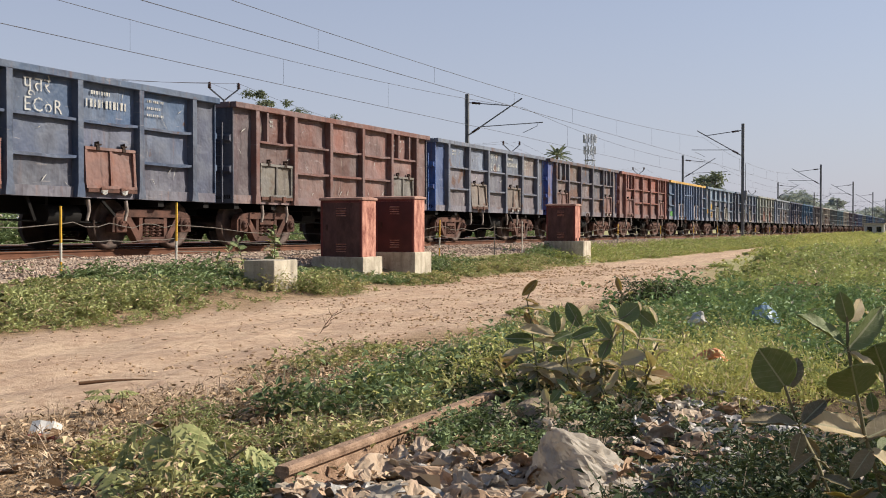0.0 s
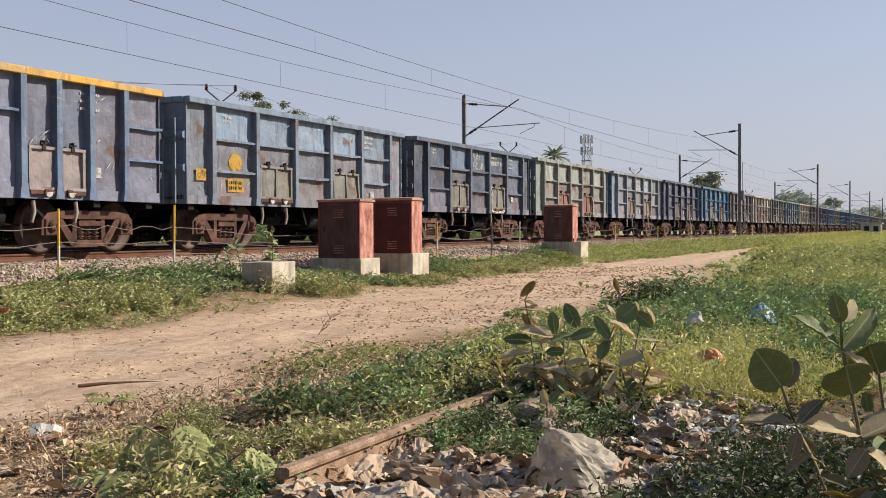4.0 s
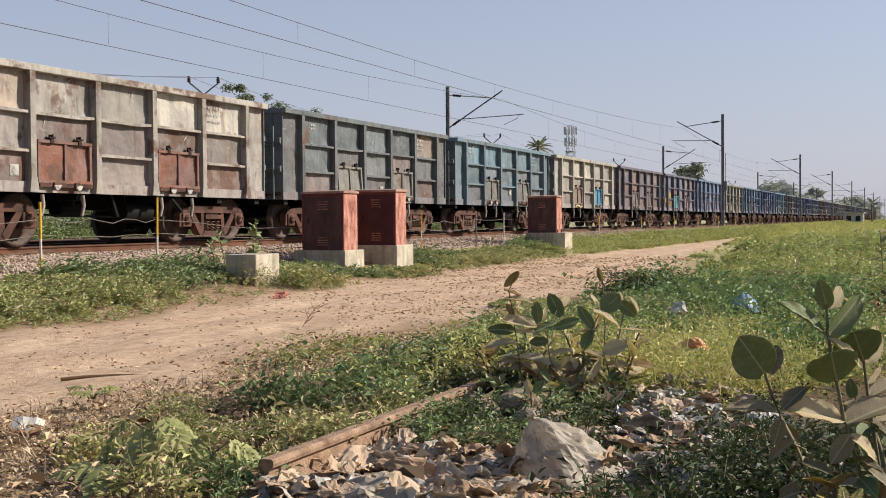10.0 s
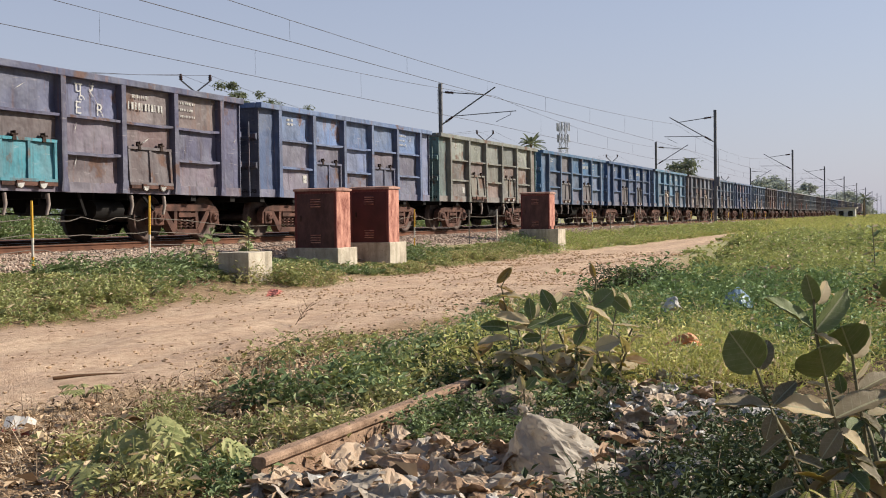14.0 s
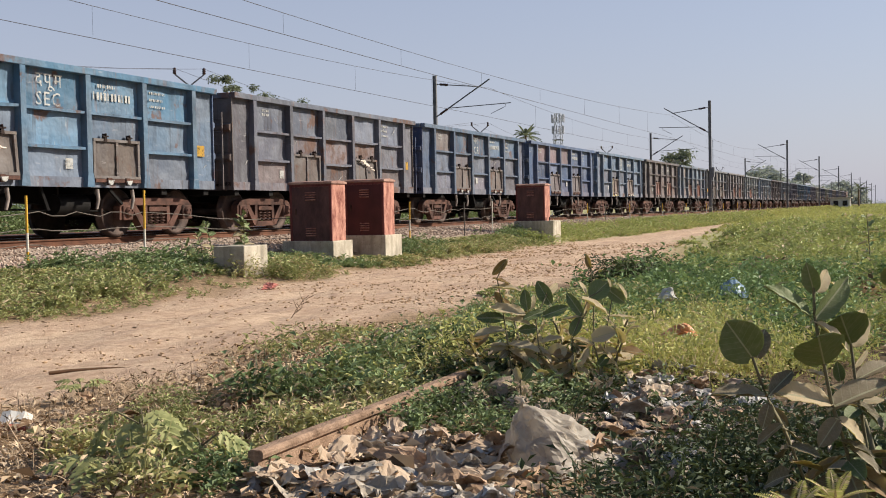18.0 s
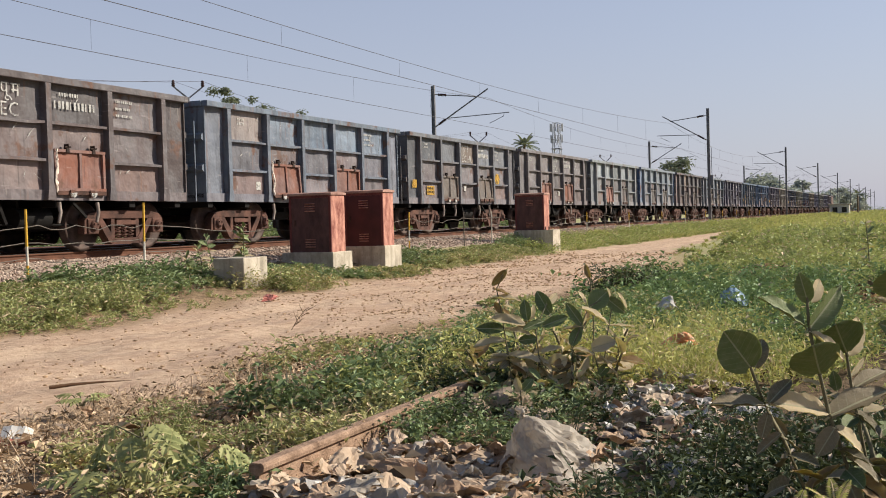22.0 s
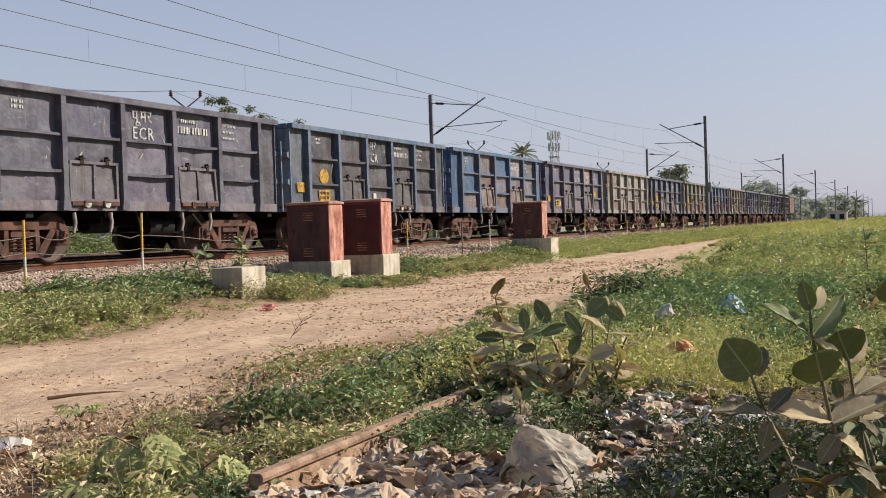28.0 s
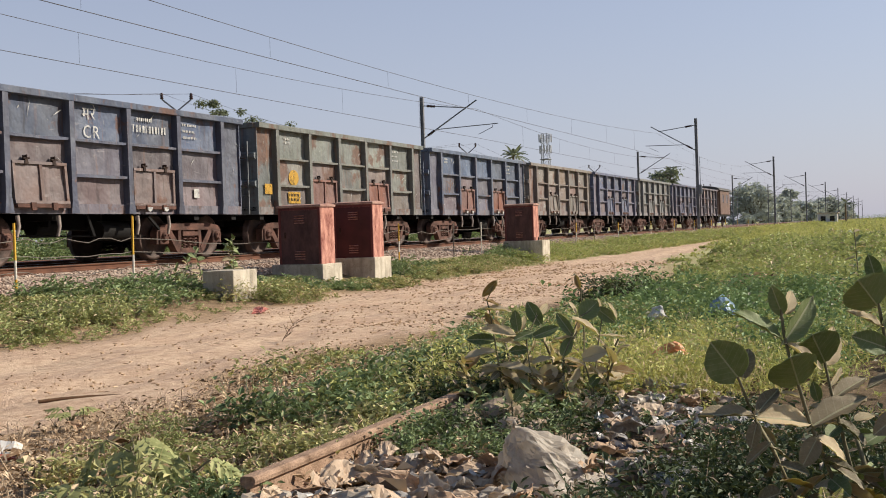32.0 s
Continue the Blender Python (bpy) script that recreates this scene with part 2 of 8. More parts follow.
# ---- mesh helpers ----
class Shape:
    """Gathers boxes, bars, tubes and prisms into one mesh."""

    def __init__(self):
        self.v, self.f, self.s = [], [], []

    def add(self, verts, faces, smooth=False):
        o = len(self.v)
        self.v += [tuple(p) for p in verts]
        self.f += [tuple(i + o for i in q) for q in faces]
        self.s += [smooth] * len(faces)
        return self

    def box(self, x0, x1, y0, y1, z0, z1, chamfer=0.0):
        if not chamfer:
            return self.add([(x, y, z) for x in (x0, x1) for y in (y0, y1) for z in (z0, z1)],
                            [(0, 1, 3, 2), (4, 6, 7, 5), (0, 4, 5, 1), (2, 3, 7, 6), (0, 2, 6, 4), (1, 5, 7, 3)])
        bm = bmesh.new()
        bmesh.ops.create_cube(bm, size=1.0)
        for p in bm.verts:
            p.co = Vector(((x0 + x1) / 2 + p.co.x * (x1 - x0), (y0 + y1) / 2 + p.co.y * (y1 - y0), (z0 + z1) / 2 + p.co.z * (z1 - z0)))
        bmesh.ops.bevel(bm, geom=bm.edges[:] + bm.verts[:], offset=chamfer, segments=2, affect="EDGES", profile=0.5)
        return self.bm(bm)

    def bm(self, bm, smooth=False):
        bm.verts.index_update()
        self.add([p.co[:] for p in bm.verts], [[p.index for p in q.verts] for q in bm.faces], smooth)
        bm.free()
        return self

    def prism(self, pts, axis, a, b):
        """An outline of (u, w) pairs drawn out from a to b along an axis: y takes (x, z), x takes (y, z), z takes (x, y)."""
        n = len(pts)
        put = {"y": lambda u, w, d: (u, d, w), "x": lambda u, w, d: (d, u, w), "z": lambda u, w, d: (u, w, d)}[axis]
        area = sum(pts[i][0] * pts[(i + 1) % n][1] - pts[(i + 1) % n][0] * pts[i][1] for i in range(n))
        if (area > 0) == (axis == "y"):
            pts = pts[::-1]
        verts = [put(u, w, d) for d in (a, b) for u, w in pts]
        faces = [tuple(range(n))[::-1], tuple(range(n, 2 * n))] + [(i, (i + 1) % n, n + (i + 1) % n, n + i) for i in range(n)]
        return self.add(verts, faces)

    def bar(self, p, q, w, h=None, roll=None):
        """A square bar from p to q."""
        p, q, h = Vector(p), Vector(q), h or w
        d = (q - p).normalized()
        up = Vector((0, 0, 1)) if abs(d.z) < 0.95 else Vector((0, 1, 0))
        s = d.cross(up).normalized()
        u = s.cross(d)
        verts = [e + s * (i * w / 2) + u * (j * h / 2) for e in (p, q) for i, j in ((-1, -1), (1, -1), (1, 1), (-1, 1))]
        return self.add(verts, [(3, 2, 1, 0), (4, 5, 6, 7), (0, 1, 5, 4), (1, 2, 6, 5), (2, 3, 7, 6), (3, 0, 4, 7)])

    def tube(self, pts, r, n=8, caps=True):
        """A round rod through points; r one radius or one for each point."""
        pts = [Vector(p) for p in pts]
        rs = r if isinstance(r, (list, tuple)) else [r] * len(pts)
        verts, faces = [], []
        for i, p in enumerate(pts):
            d = (pts[min(i + 1, len(pts) - 1)] - pts[max(i - 1, 0)]).normalized()
            up = Vector((0, 0, 1)) if abs(d.z) < 0.9 else Vector((0, 1, 0))
            s = d.cross(up).normalized()
            u = s.cross(d)
            for j in range(n):
                a = 2 * math.pi * j / n
                verts.append(p + (s * math.cos(a) + u * math.sin(a)) * rs[i])
        for i in range(len(pts) - 1):
            for j in range(n):
                k = (j + 1) % n
                faces.append((i * n + j, i * n + k, (i + 1) * n + k, (i + 1) * n + j))
        self.add(verts, faces, n > 5)
        if caps:
            self.add(verts[:n], [tuple(range(n))[::-1]])
            self.add(verts[-n:], [tuple(range(n))])
        return self

    def disc(self, c, rings, n=24):
        """A body turned about the y axis: rings of (y, radius)."""
        verts = [(c[0] + r * math.cos(2 * math.pi * j / n), c[1] + y, c[2] + r * math.sin(2 * math.pi * j / n)) for y, r in rings for j in range(n)]
        faces = []
        for i in range(len(rings) - 1):
            for j in range(n):
                k = (j + 1) % n
                faces.append((i * n + j, i * n + k, (i + 1) * n + k, (i + 1) * n + j))
        self.add(verts, faces, True)
        self.add(verts[:n], [tuple(range(n))])
        return self.add(verts[-n:], [tuple(range(n))[::-1]])

    def mesh(self, name, *mats):
        me = bpy.data.meshes.new(name)
        me.from_pydata(self.v, [], self.f)
        me.polygons.foreach_set("use_smooth", self.s)
        for m in mats:
            me.materials.append(m)
        return me


def part(name, shape, material, parent=None, label="", at=None):
    data = shape.mesh(name, material) if isinstance(shape, Shape) else shape
    ob = new(name, data)
    if parent:
        ob.parent = parent
    if at is not None:
        ob.matrix_basis = at
    return tagged(ob, label)


def thing(name, label, category, group="", at=None):
    ob = tagged(new(name), label, category, group)
    ob.empty_display_size = 0.2
    if at is not None:
        ob.matrix_basis = at
    return ob


def arrays(name, verts, faces, material, smooth=False):
    """A mesh from numpy arrays; all faces with the same number of corners."""
    me = bpy.data.meshes.new(name)
    nv, nf, k = len(verts), len(faces), faces.shape[1]
    me.vertices.add(nv)
    me.vertices.foreach_set("co", np.ascontiguousarray(verts, dtype=np.float32).ravel())
    me.loops.add(nf * k)
    me.loops.foreach_set("vertex_index", np.ascontiguousarray(faces, dtype=np.int32).ravel())
    me.polygons.add(nf)
    me.polygons.foreach_set("loop_start", np.arange(nf, dtype=np.int32) * k)
    me.polygons.foreach_set("use_smooth", np.full(nf, smooth))
    me.update(calc_edges=True)
    me.materials.append(material)
    return me


# ---- ground ----
RAIL_Z, TRACK_Y, FAR_TRACK_Y = 0.71, 16.08, 21.4
rng = np.random.default_rng(7)


def smooth(a, b, v):
    u = np.clip((v - a) / (b - a), 0, 1)
    return u * u * (3 - 2 * u)


WAVES = [(rng.uniform(0, 6.28), rng.uniform(0, 6.28), f) for f in (0.35, 0.6, 0.9, 1.5, 2.3, 3.7, 5.9, 9.1) for _ in range(3)]


def rough(x, y, lo=0.0, hi=99.0):
    """Soft lumps, about -1 to 1, from waves whose frequency lies between lo and hi."""
    total, n = np.zeros(np.broadcast(x, y).shape), 0
    for a, p, f in WAVES:
        if lo <= f <= hi:
            total = total + np.sin(f * (x * math.cos(a) + y * math.sin(a)) + p)
            n += 1
    return total / math.sqrt(max(n, 1))


def road_near(x):
    return np.interp(x, (-60, 4.7, 5.9, 8.5, 15.5, 22.7, 37, 48, 66, 110), (5.2, 4.95, 4.6, 4.95, 4.75, 5.0, 6.8, 7.6, 9.6, 10.6))


def road_far(x):
    return np.interp(x, (-60, 8, 11.4, 15, 27, 36, 57, 110), (8.6, 8.6, 8.9, 9.2, 10.0, 10.3, 10.3, 10.9))


def road_share(x, y):
    """1 on the bare dirt road, 0 off it."""
    w = 0.22 * rough(x, y, 1.4, 6.0)
    return smooth(-0.25, 0.35, y + w - road_near(x)) * smooth(-0.25, 0.3, road_far(x) + w - y)


def ground_z(x, y):
    x, y = np.asarray(x, float), np.asarray(y, float)
    z = 0.36 * smooth(0, 1, (y - road_far(x) + 0.1) / (12.0 - road_far(x) + 0.1)) * (1 - smooth(27, 32, y))
    on = road_share(x, y)
    mid = (road_near(x) + road_far(x)) / 2
    z = z - 0.035 * on * (np.exp(-((y - mid - 0.75) / 0.28) ** 2) + np.exp(-((y - mid + 0.75) / 0.28) ** 2))
    near = np.exp(-((x - 6) / 60.0) ** 2)
    z = z + near * (0.02 * rough(x, y, 0, 2.4) * (1 - 0.5 * on) + 0.008 * rough(x, y, 3.0, 10))
    z = z + 0.05 * np.exp(-(((x - 5.2) / 1.3) ** 2 + ((y - 1.9) / 0.8) ** 2))
    return z * (1 - smooth(11.6, 12.2, y) * (1 - smooth(26, 28, y))) + 0.36 * smooth(11.6, 12.2, y) * (1 - smooth(26, 32, y))


def axis(parts):
    out = [np.arange(a, b, s) for a, b, s in parts]
    return np.concatenate(out + [[parts[-1][1]]])


def soil_mat():
    k = Nodes("dusty_soil", 0.95, 0, 0.1)
    co = k.coords((1, 1, 1), False)
    mask = k.n("Attribute")
    mask.attribute_name = "bare"
    fine, mid, big = k.noise(co, 55, 4, 0.7), k.noise(co, 7, 6, 0.7), k.noise(co, 0.7, 5)
    dust = k.mix(k.ramp(big, 0.35, 0.65), lin(190, 162, 138), lin(208, 182, 156))
    dust = k.mix(k.ramp(mid, 0.45, 0.68), dust, lin(164, 136, 114))
    dust = k.mix(k.math("MULTIPLY", k.ramp(fine, 0.5, 0.62), 0.5), dust, lin(146, 120, 98))
    drawn = k.noise(k.coords((0.22, 1.6, 1), False), 2.6, 6, 0.65)        # streaks that wheels have drawn along it
    dust = k.mix(k.math("MULTIPLY", k.ramp(drawn, 0.52, 0.66), 0.55), dust, lin(152, 130, 116))
    dust = k.mix(k.math("MULTIPLY", k.ramp(drawn, 0.3, 0.42, 1.0, 0.0), 0.5), dust, lin(216, 190, 164))
    earth = k.mix(k.ramp(mid, 0.4, 0.65), lin(140, 116, 92), lin(184, 157, 127))
    earth = k.mix(k.math("MULTIPLY", k.ramp(fine, 0.5, 0.62), 0.7), earth, lin(62, 56, 40))
    # shade between the plants is put into the soil colour
    plant_shade = k.n("Attribute")
    plant_shade.attribute_name = "grown"
    earth = k.mix(k.math("MULTIPLY", plant_shade.outputs["Fac"], k.ramp(mid, 0.25, 0.6, 0.95, 0.6)), earth, k.mix(fine, lin(44, 38, 29), lin(84, 72, 54)))
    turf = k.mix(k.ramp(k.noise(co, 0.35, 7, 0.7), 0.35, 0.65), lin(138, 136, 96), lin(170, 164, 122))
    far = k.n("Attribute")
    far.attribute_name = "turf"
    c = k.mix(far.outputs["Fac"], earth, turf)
    c = k.mix(mask.outputs["Fac"], c, dust)
    k.bump(k.math("ADD", k.math("MULTIPLY", mid, 0.6), k.math("MULTIPLY", fine, 0.35)), 0.95, 0.045)
    return k.colour(c)


def make_ground():
    xs = axis([(-2500, -500, 250), (-500, -60, 40), (-60, 0, 4), (0, 2.4, 0.2), (2.4, 24, 0.075), (24, 60, 0.3), (60, 140, 2), (140, 600, 25), (600, 3800, 200)])
    ys = axis([(-2500, -300, 200), (-300, -40, 20), (-40, -5, 1), (-5, -1.5, 0.2), (-1.5, 12.4, 0.075), (12.4, 32, 0.6), (32, 100, 8), (100, 600, 50), (600, 2600, 250)])
    gx, gy = np.meshgrid(xs, ys, indexing="ij")
    gz = ground_z(gx, gy)
    nx, ny = gx.shape
    i = np.arange((nx - 1) * (ny - 1))
    a = (i // (ny - 1)) * ny + i % (ny - 1)
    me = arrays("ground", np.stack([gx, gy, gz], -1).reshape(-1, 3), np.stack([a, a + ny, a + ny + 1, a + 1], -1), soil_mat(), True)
    near_edge, far_edge = road_near(gx) - 0.7, road_far(gx) + 0.5
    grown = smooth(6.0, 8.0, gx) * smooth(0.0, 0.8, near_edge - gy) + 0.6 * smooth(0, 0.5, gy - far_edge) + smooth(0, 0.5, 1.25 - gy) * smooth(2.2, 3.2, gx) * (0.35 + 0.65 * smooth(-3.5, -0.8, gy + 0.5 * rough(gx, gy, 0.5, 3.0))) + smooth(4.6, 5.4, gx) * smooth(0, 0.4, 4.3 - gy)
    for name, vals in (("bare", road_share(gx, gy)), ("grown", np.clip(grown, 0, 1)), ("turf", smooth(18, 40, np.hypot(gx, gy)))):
        me.attributes.new(name, "FLOAT", "POINT").data.foreach_set("value", vals.astype(np.float32).ravel())
    return tagged(new("ground", me), "dusty earth with a bare dirt road beside the railway", "ground", kind="structure")


make_ground()


# ---- railway tracks ----
def rail_outline(s=1.0):
    """Half width and height pairs of a flat-bottomed rail, foot down."""
    half = [(0.068, 0.0), (0.068, 0.011), (0.02, 0.03), (0.0085, 0.05), (0.0085, 0.105), (0.033, 0.122), (0.036, 0.138), (0.033, 0.15), (0.024, 0.156)]
    return [(u * s, w * s) for u, w in half] + [(-u * s, w * s) for u, w in half[::-1]]


def make_rail(name, x0, x1, parent=None, at=None):
    ob = part(name, Shape().prism(rail_outline(), "x", x0, x1), RAIL_SIDE, parent, at=at)
    ob.data.materials.append(RAIL_TOP)
    for p in ob.data.polygons:
        if p.normal.z > 0.7 and p.center.z > 0.14:
            p.material_index = 1
    return ob


SLEEPER = plain("grey_sleeper_concrete", lin(112, 104, 96), lin(146, 136, 124), 4.0, 0.9)
CLIP = plain("rusted_clip", lin(60, 42, 34), lin(92, 62, 48), 6.0, 0.8, 0.2)


def sleeper_shape(x=0.0):
    return Shape().prism([(x - 0.135, -0.2), (x + 0.135, -0.2), (x + 0.1, 0.0), (x - 0.1, 0.0)], "y", -1.37, 1.37)


def make_track(name, y, label):
    track = tagged(new(name), label, "railway track", kind="structure")
    track.matrix_basis = pose(0, y, RAIL_Z - 0.156)
    for side in (-0.873, 0.873):
        make_rail("rail", -460, 1500, track, pose(0, side, 0))
    me = sleeper_shape().mesh("sleeper", SLEEPER)
    clip = Shape()
    for side in (-0.873, 0.873):
        for o in (-0.1, 0.1):
            clip.tube([(-0.05, side + o, 0.01), (0.0, side + o * 0.7, 0.045), (0.05, side + o, 0.01), (0.03, side + o * 1.3, 0.02)], 0.011, 5)
    clip = clip.mesh("rail_clip", CLIP)
    rest = Shape()
    for i in range(-40, 1200):
        x = i * 0.65
        if 5 <= x <= 72:
            s = part("sleeper", me, None, track, at=pose(x, 0, 0))
            if x < 36 and y < 20:
                part("rail_clip", clip, None, s)
        elif x < 300:
            rest.add(*[(v, f) for v, f in [(sleeper_shape(x).v, sleeper_shape(x).f)]][0])
    tagged(part("sleepers", rest, SLEEPER, track), kind="stuff")


make_track("track_1", TRACK_Y, "near running line with rusty rails on concrete sleepers")
make_track("track_2", FAR_TRACK_Y, "far running line beyond the train")



def ballast_mat():
    """Crushed stone; the shade under the train is put into its colour between the rails."""
    k = Nodes("grey_brown_ballast", 0.95)
    co = k.coords((1, 1, 1), False)
    big, small = k.noise(co, 14, 5), k.noise(co, 40, 3)
    c = k.mix(k.ramp(k.math("ADD", k.math("MULTIPLY", big, 0.7), k.math("MULTIPLY", small, 0.3)), 0.33, 0.67), lin(128, 112, 98), lin(180, 161, 143))
    sep = k.n("SeparateXYZ", Vector=k.n("TexCoord").outputs["Object"])
    off = k.math("ABSOLUTE", k.math("SUBTRACT", sep.outputs["Y"], TRACK_Y), 0.0)
    train_shade = k.math("MULTIPLY", k.ramp(k.math("ADD", off, k.math("MULTIPLY", big, 0.8)), 1.2, 1.9, 0.85, 0.0), 1.0)
    k.bump(small, 0.6, 0.02)
    return k.colour(k.mix(train_shade, c, lin(52, 42, 36)))


BALLAST = ballast_mat()
STONE = Nodes("crushed_stone", 0.9, 0, 0.2)
_r = STONE.n("NewGeometry").outputs["Random Per Island"]
_c = STONE.mix(_r, lin(122, 102, 90), lin(204, 184, 166))
STONE.bump(STONE.noise(STONE.coords((1, 1, 1), False), 70, 3), 0.4, 0.005)
STONE = STONE.colour(STONE.mix(STONE.ramp(STONE.noise(STONE.coords((1, 1, 1), False), 2.0, 4), 0.4, 0.65), _c, STONE.mix(0.5, _c, lin(122, 100, 84))))


def ballast_z(y):
    y = np.asarray(y, float)
    return np.interp(y, (11.9, 12.1, 13.9, 14.3, 15.3, 17.0, 18.7, 19.6, 23.2, 25.0), (0.33, 0.38, 0.545, 0.56, 0.535, 0.535, 0.50, 0.52, 0.52, 0.30))


def make_ballast():
    ys = np.array((11.9, 12.1, 13.0, 13.9, 14.3, 15.3, 17.0, 18.7, 19.6, 21.4, 23.2, 25.0))
    xs = axis([(-460, 0, 20), (0, 60, 0.5), (60, 1500, 20)])
    gx, gy = np.meshgrid(xs, ys, indexing="ij")
    gz = ballast_z(gy) + 0.012 * rough(gx * 3, gy * 3)
    ny = len(ys)
    i = np.arange((len(xs) - 1) * (ny - 1))
    a = (i // (ny - 1)) * ny + i % (ny - 1)
    me = arrays("ballast_bed", np.stack([gx, gy, gz], -1).reshape(-1, 3), np.stack([a, a + ny, a + ny + 1, a + 1], -1), BALLAST, True)
    tagged(new("ballast_bed", me), "bed of crushed grey-brown stone under the tracks", "ballast", kind="structure")


make_ballast()


def pebble_forms(count, seed):
    """A few angular stones as (verts, triangles)."""
    r, forms = np.random.default_rng(seed), []
    for _ in range(count):
        bm = bmesh.new()
        bmesh.ops.create_icosphere(bm, subdivisions=1, radius=1.0)
        v = np.array([p.co[:] for p in bm.verts]) * r.uniform(0.65, 1.15, (len(bm.verts), 1)) * r.uniform(0.6, 1.1, 3)
        bm.verts.index_update()
        forms.append((v, np.array([[p.index for p in q.verts] for q in bm.faces])))
        bm.free()
    return forms


def strew(name, pts, sizes, material, label, category, seed=1, flat=1.0):
    """Many stones at given places as one mesh of kind stuff."""
    r, forms = np.random.default_rng(seed), pebble_forms(6, seed)
    V, F, o = [], [], 0
    which = r.integers(0, len(forms), len(pts))
    for k, (v, f) in enumerate(forms):
        idx = np.nonzero(which == k)[0]
        if not len(idx):
            continue
        a = r.uniform(0, 6.283, len(idx))
        c, s = np.cos(a), np.sin(a)
        p = v[None] * sizes[idx][:, None, None]
        q = np.stack([p[..., 0] * c[:, None] - p[..., 1] * s[:, None], p[..., 0] * s[:, None] + p[..., 1] * c[:, None], p[..., 2] * flat], -1) + pts[idx][:, None, :]
        V.append(q.reshape(-1, 3))
        F.append((f[None] + (np.arange(len(idx)) * len(v))[:, None, None]).reshape(-1, 3) + o)
        o += len(idx) * len(v)
    me = arrays(name, np.concatenate(V), np.concatenate(F), material)
    return tagged(new(name, me), label, category, kind="stuff")


def make_ballast_stones():
    n = 20000
    x = 7 + 55 * rng.random(n) ** 1.7
    y = np.where(rng.random(n) < 0.8, rng.uniform(11.95, 14.9, n), rng.uniform(15.3, 16.9, n))
    size = rng.uniform(0.018, 0.04, n) * np.interp(x, (7, 25, 60), (1, 1.1, 2.0))
    strew("ballast_stones", np.stack([x, y, ballast_z(y) + size * 0.25], -1), size, STONE, "loose crushed stones on the slope of the railway bed", "ballast", 3)


make_ballast_stones()


# ---- the goods train ----
L_WAGON, SPEED, PHASE = 10.985, 13.972, -2.30
HALF, TOP, SILL = 5.11, 3.27, 0.985
RIBS = [-4.25, -2.55, -0.85, 0.85, 2.55, 4.25]
LEVELS = [1.18, 1.72, 2.41, 3.15]
MESHES = {}


def shared(key, build, *mats):
    """One mesh for all alike parts."""
    if key not in MESHES:
        MESHES[key] = build().mesh(key.split(":")[0], *mats)
    return MESHES[key]


def sheet_panel(w, h, v=0):
    """A steel sheet buckled by hard use, facing -y; origin at its lower left corner."""
    nx, nz = max(4, int(w / 0.14)), max(4, int(h / 0.13))
    verts = []
    for i in range(nx + 1):
        for k in range(nz + 1):
            x, z = w * i / nx, h * k / nz
            hold = min(1.0, 9 * min(x, w - x, z, h - z))
            q = Vector((x * 1.5 + v * 7.3, z * 1.7, w * 3.1 + h))
            dent = max(-0.016, noise.noise(q) * 0.045 + noise.noise(q * 3.1) * 0.014 + 0.008)
            verts.append((x, -0.012 + hold * dent, z))
    k = nz + 1
    front = [(i * k + j, (i + 1) * k + j, (i + 1) * k + j + 1, i * k + j + 1) for i in range(nx) for j in range(nz)]
    return Shape().add(verts, front, True).add([(x, 0.03, z) for x, y, z in verts], [f[::-1] for f in front], True)


def rib_shape():
    """A hat-section post with a flared foot."""
    s = Shape()
    s.prism([(-0.075, -1.445), (-0.068, -1.6), (0.068, -1.6), (0.075, -1.445)], "z", 0.0, 2.155)
    s.prism([(-0.11, 0.0), (0.11, 0.0), (0.075, 0.26), (-0.075, 0.26)], "y", -1.607, -1.44)
    return s


def door_shape(lean=0.0):
    """A flap door of two sheets in a raised frame, hinged at its top edge (origin)."""
    w, h = 1.4, 0.78
    s = sheet_panel(w, h, 2)
    s.v = [(x - w / 2, y - 0.02, z - h) for x, y, z in s.v]
    return s


def door_bars(door):
    up = shared("door_bar:up", lambda: Shape().box(0, 0.065, -0.075, -0.03, -0.78, 0.0), PAINT)
    for x in (-0.7, -0.03, 0.635):
        part("door_bar", up, None, door, at=pose(x, 0, 0))
    flat = shared("door_bar:flat", lambda: Shape().box(-0.7, 0.7, -0.085, -0.03, 0, 0.055), PAINT)
    for z in (-0.78, -0.055):
        part("door_bar", flat, None, door, at=pose(0, 0, z))


def hinge_shape():
    s = Shape()
    s.prism([(-0.045, -0.06), (0.045, -0.06), (0.025, 0.08), (-0.03, 0.1)], "y", -0.1, -0.03)
    s.tube([(-0.08, -0.09, 0.04), (0.08, -0.09, 0.05)], 0.02, 6)
    s.tube([(0.0, -0.1, 0.05), (-0.02, -0.12, 0.1)], 0.018, 5)
    return s


def hasp_shape():
    s = Shape()
    s.box(-0.68, 0.68, -0.1, -0.02, -0.07, 0.0)
    for x in (-0.3, 0.25):
        s.box(x - 0.06, x + 0.06, -0.13, -0.1, -0.12, 0.02)
    return s


def strut_shape():
    """A bent hanger below the door."""
    return Shape().tube([(0, -1.48, 0.95), (0.01, -1.5, 0.75), (-0.05, -1.5, 0.56)], [0.04, 0.036, 0.03], 6)


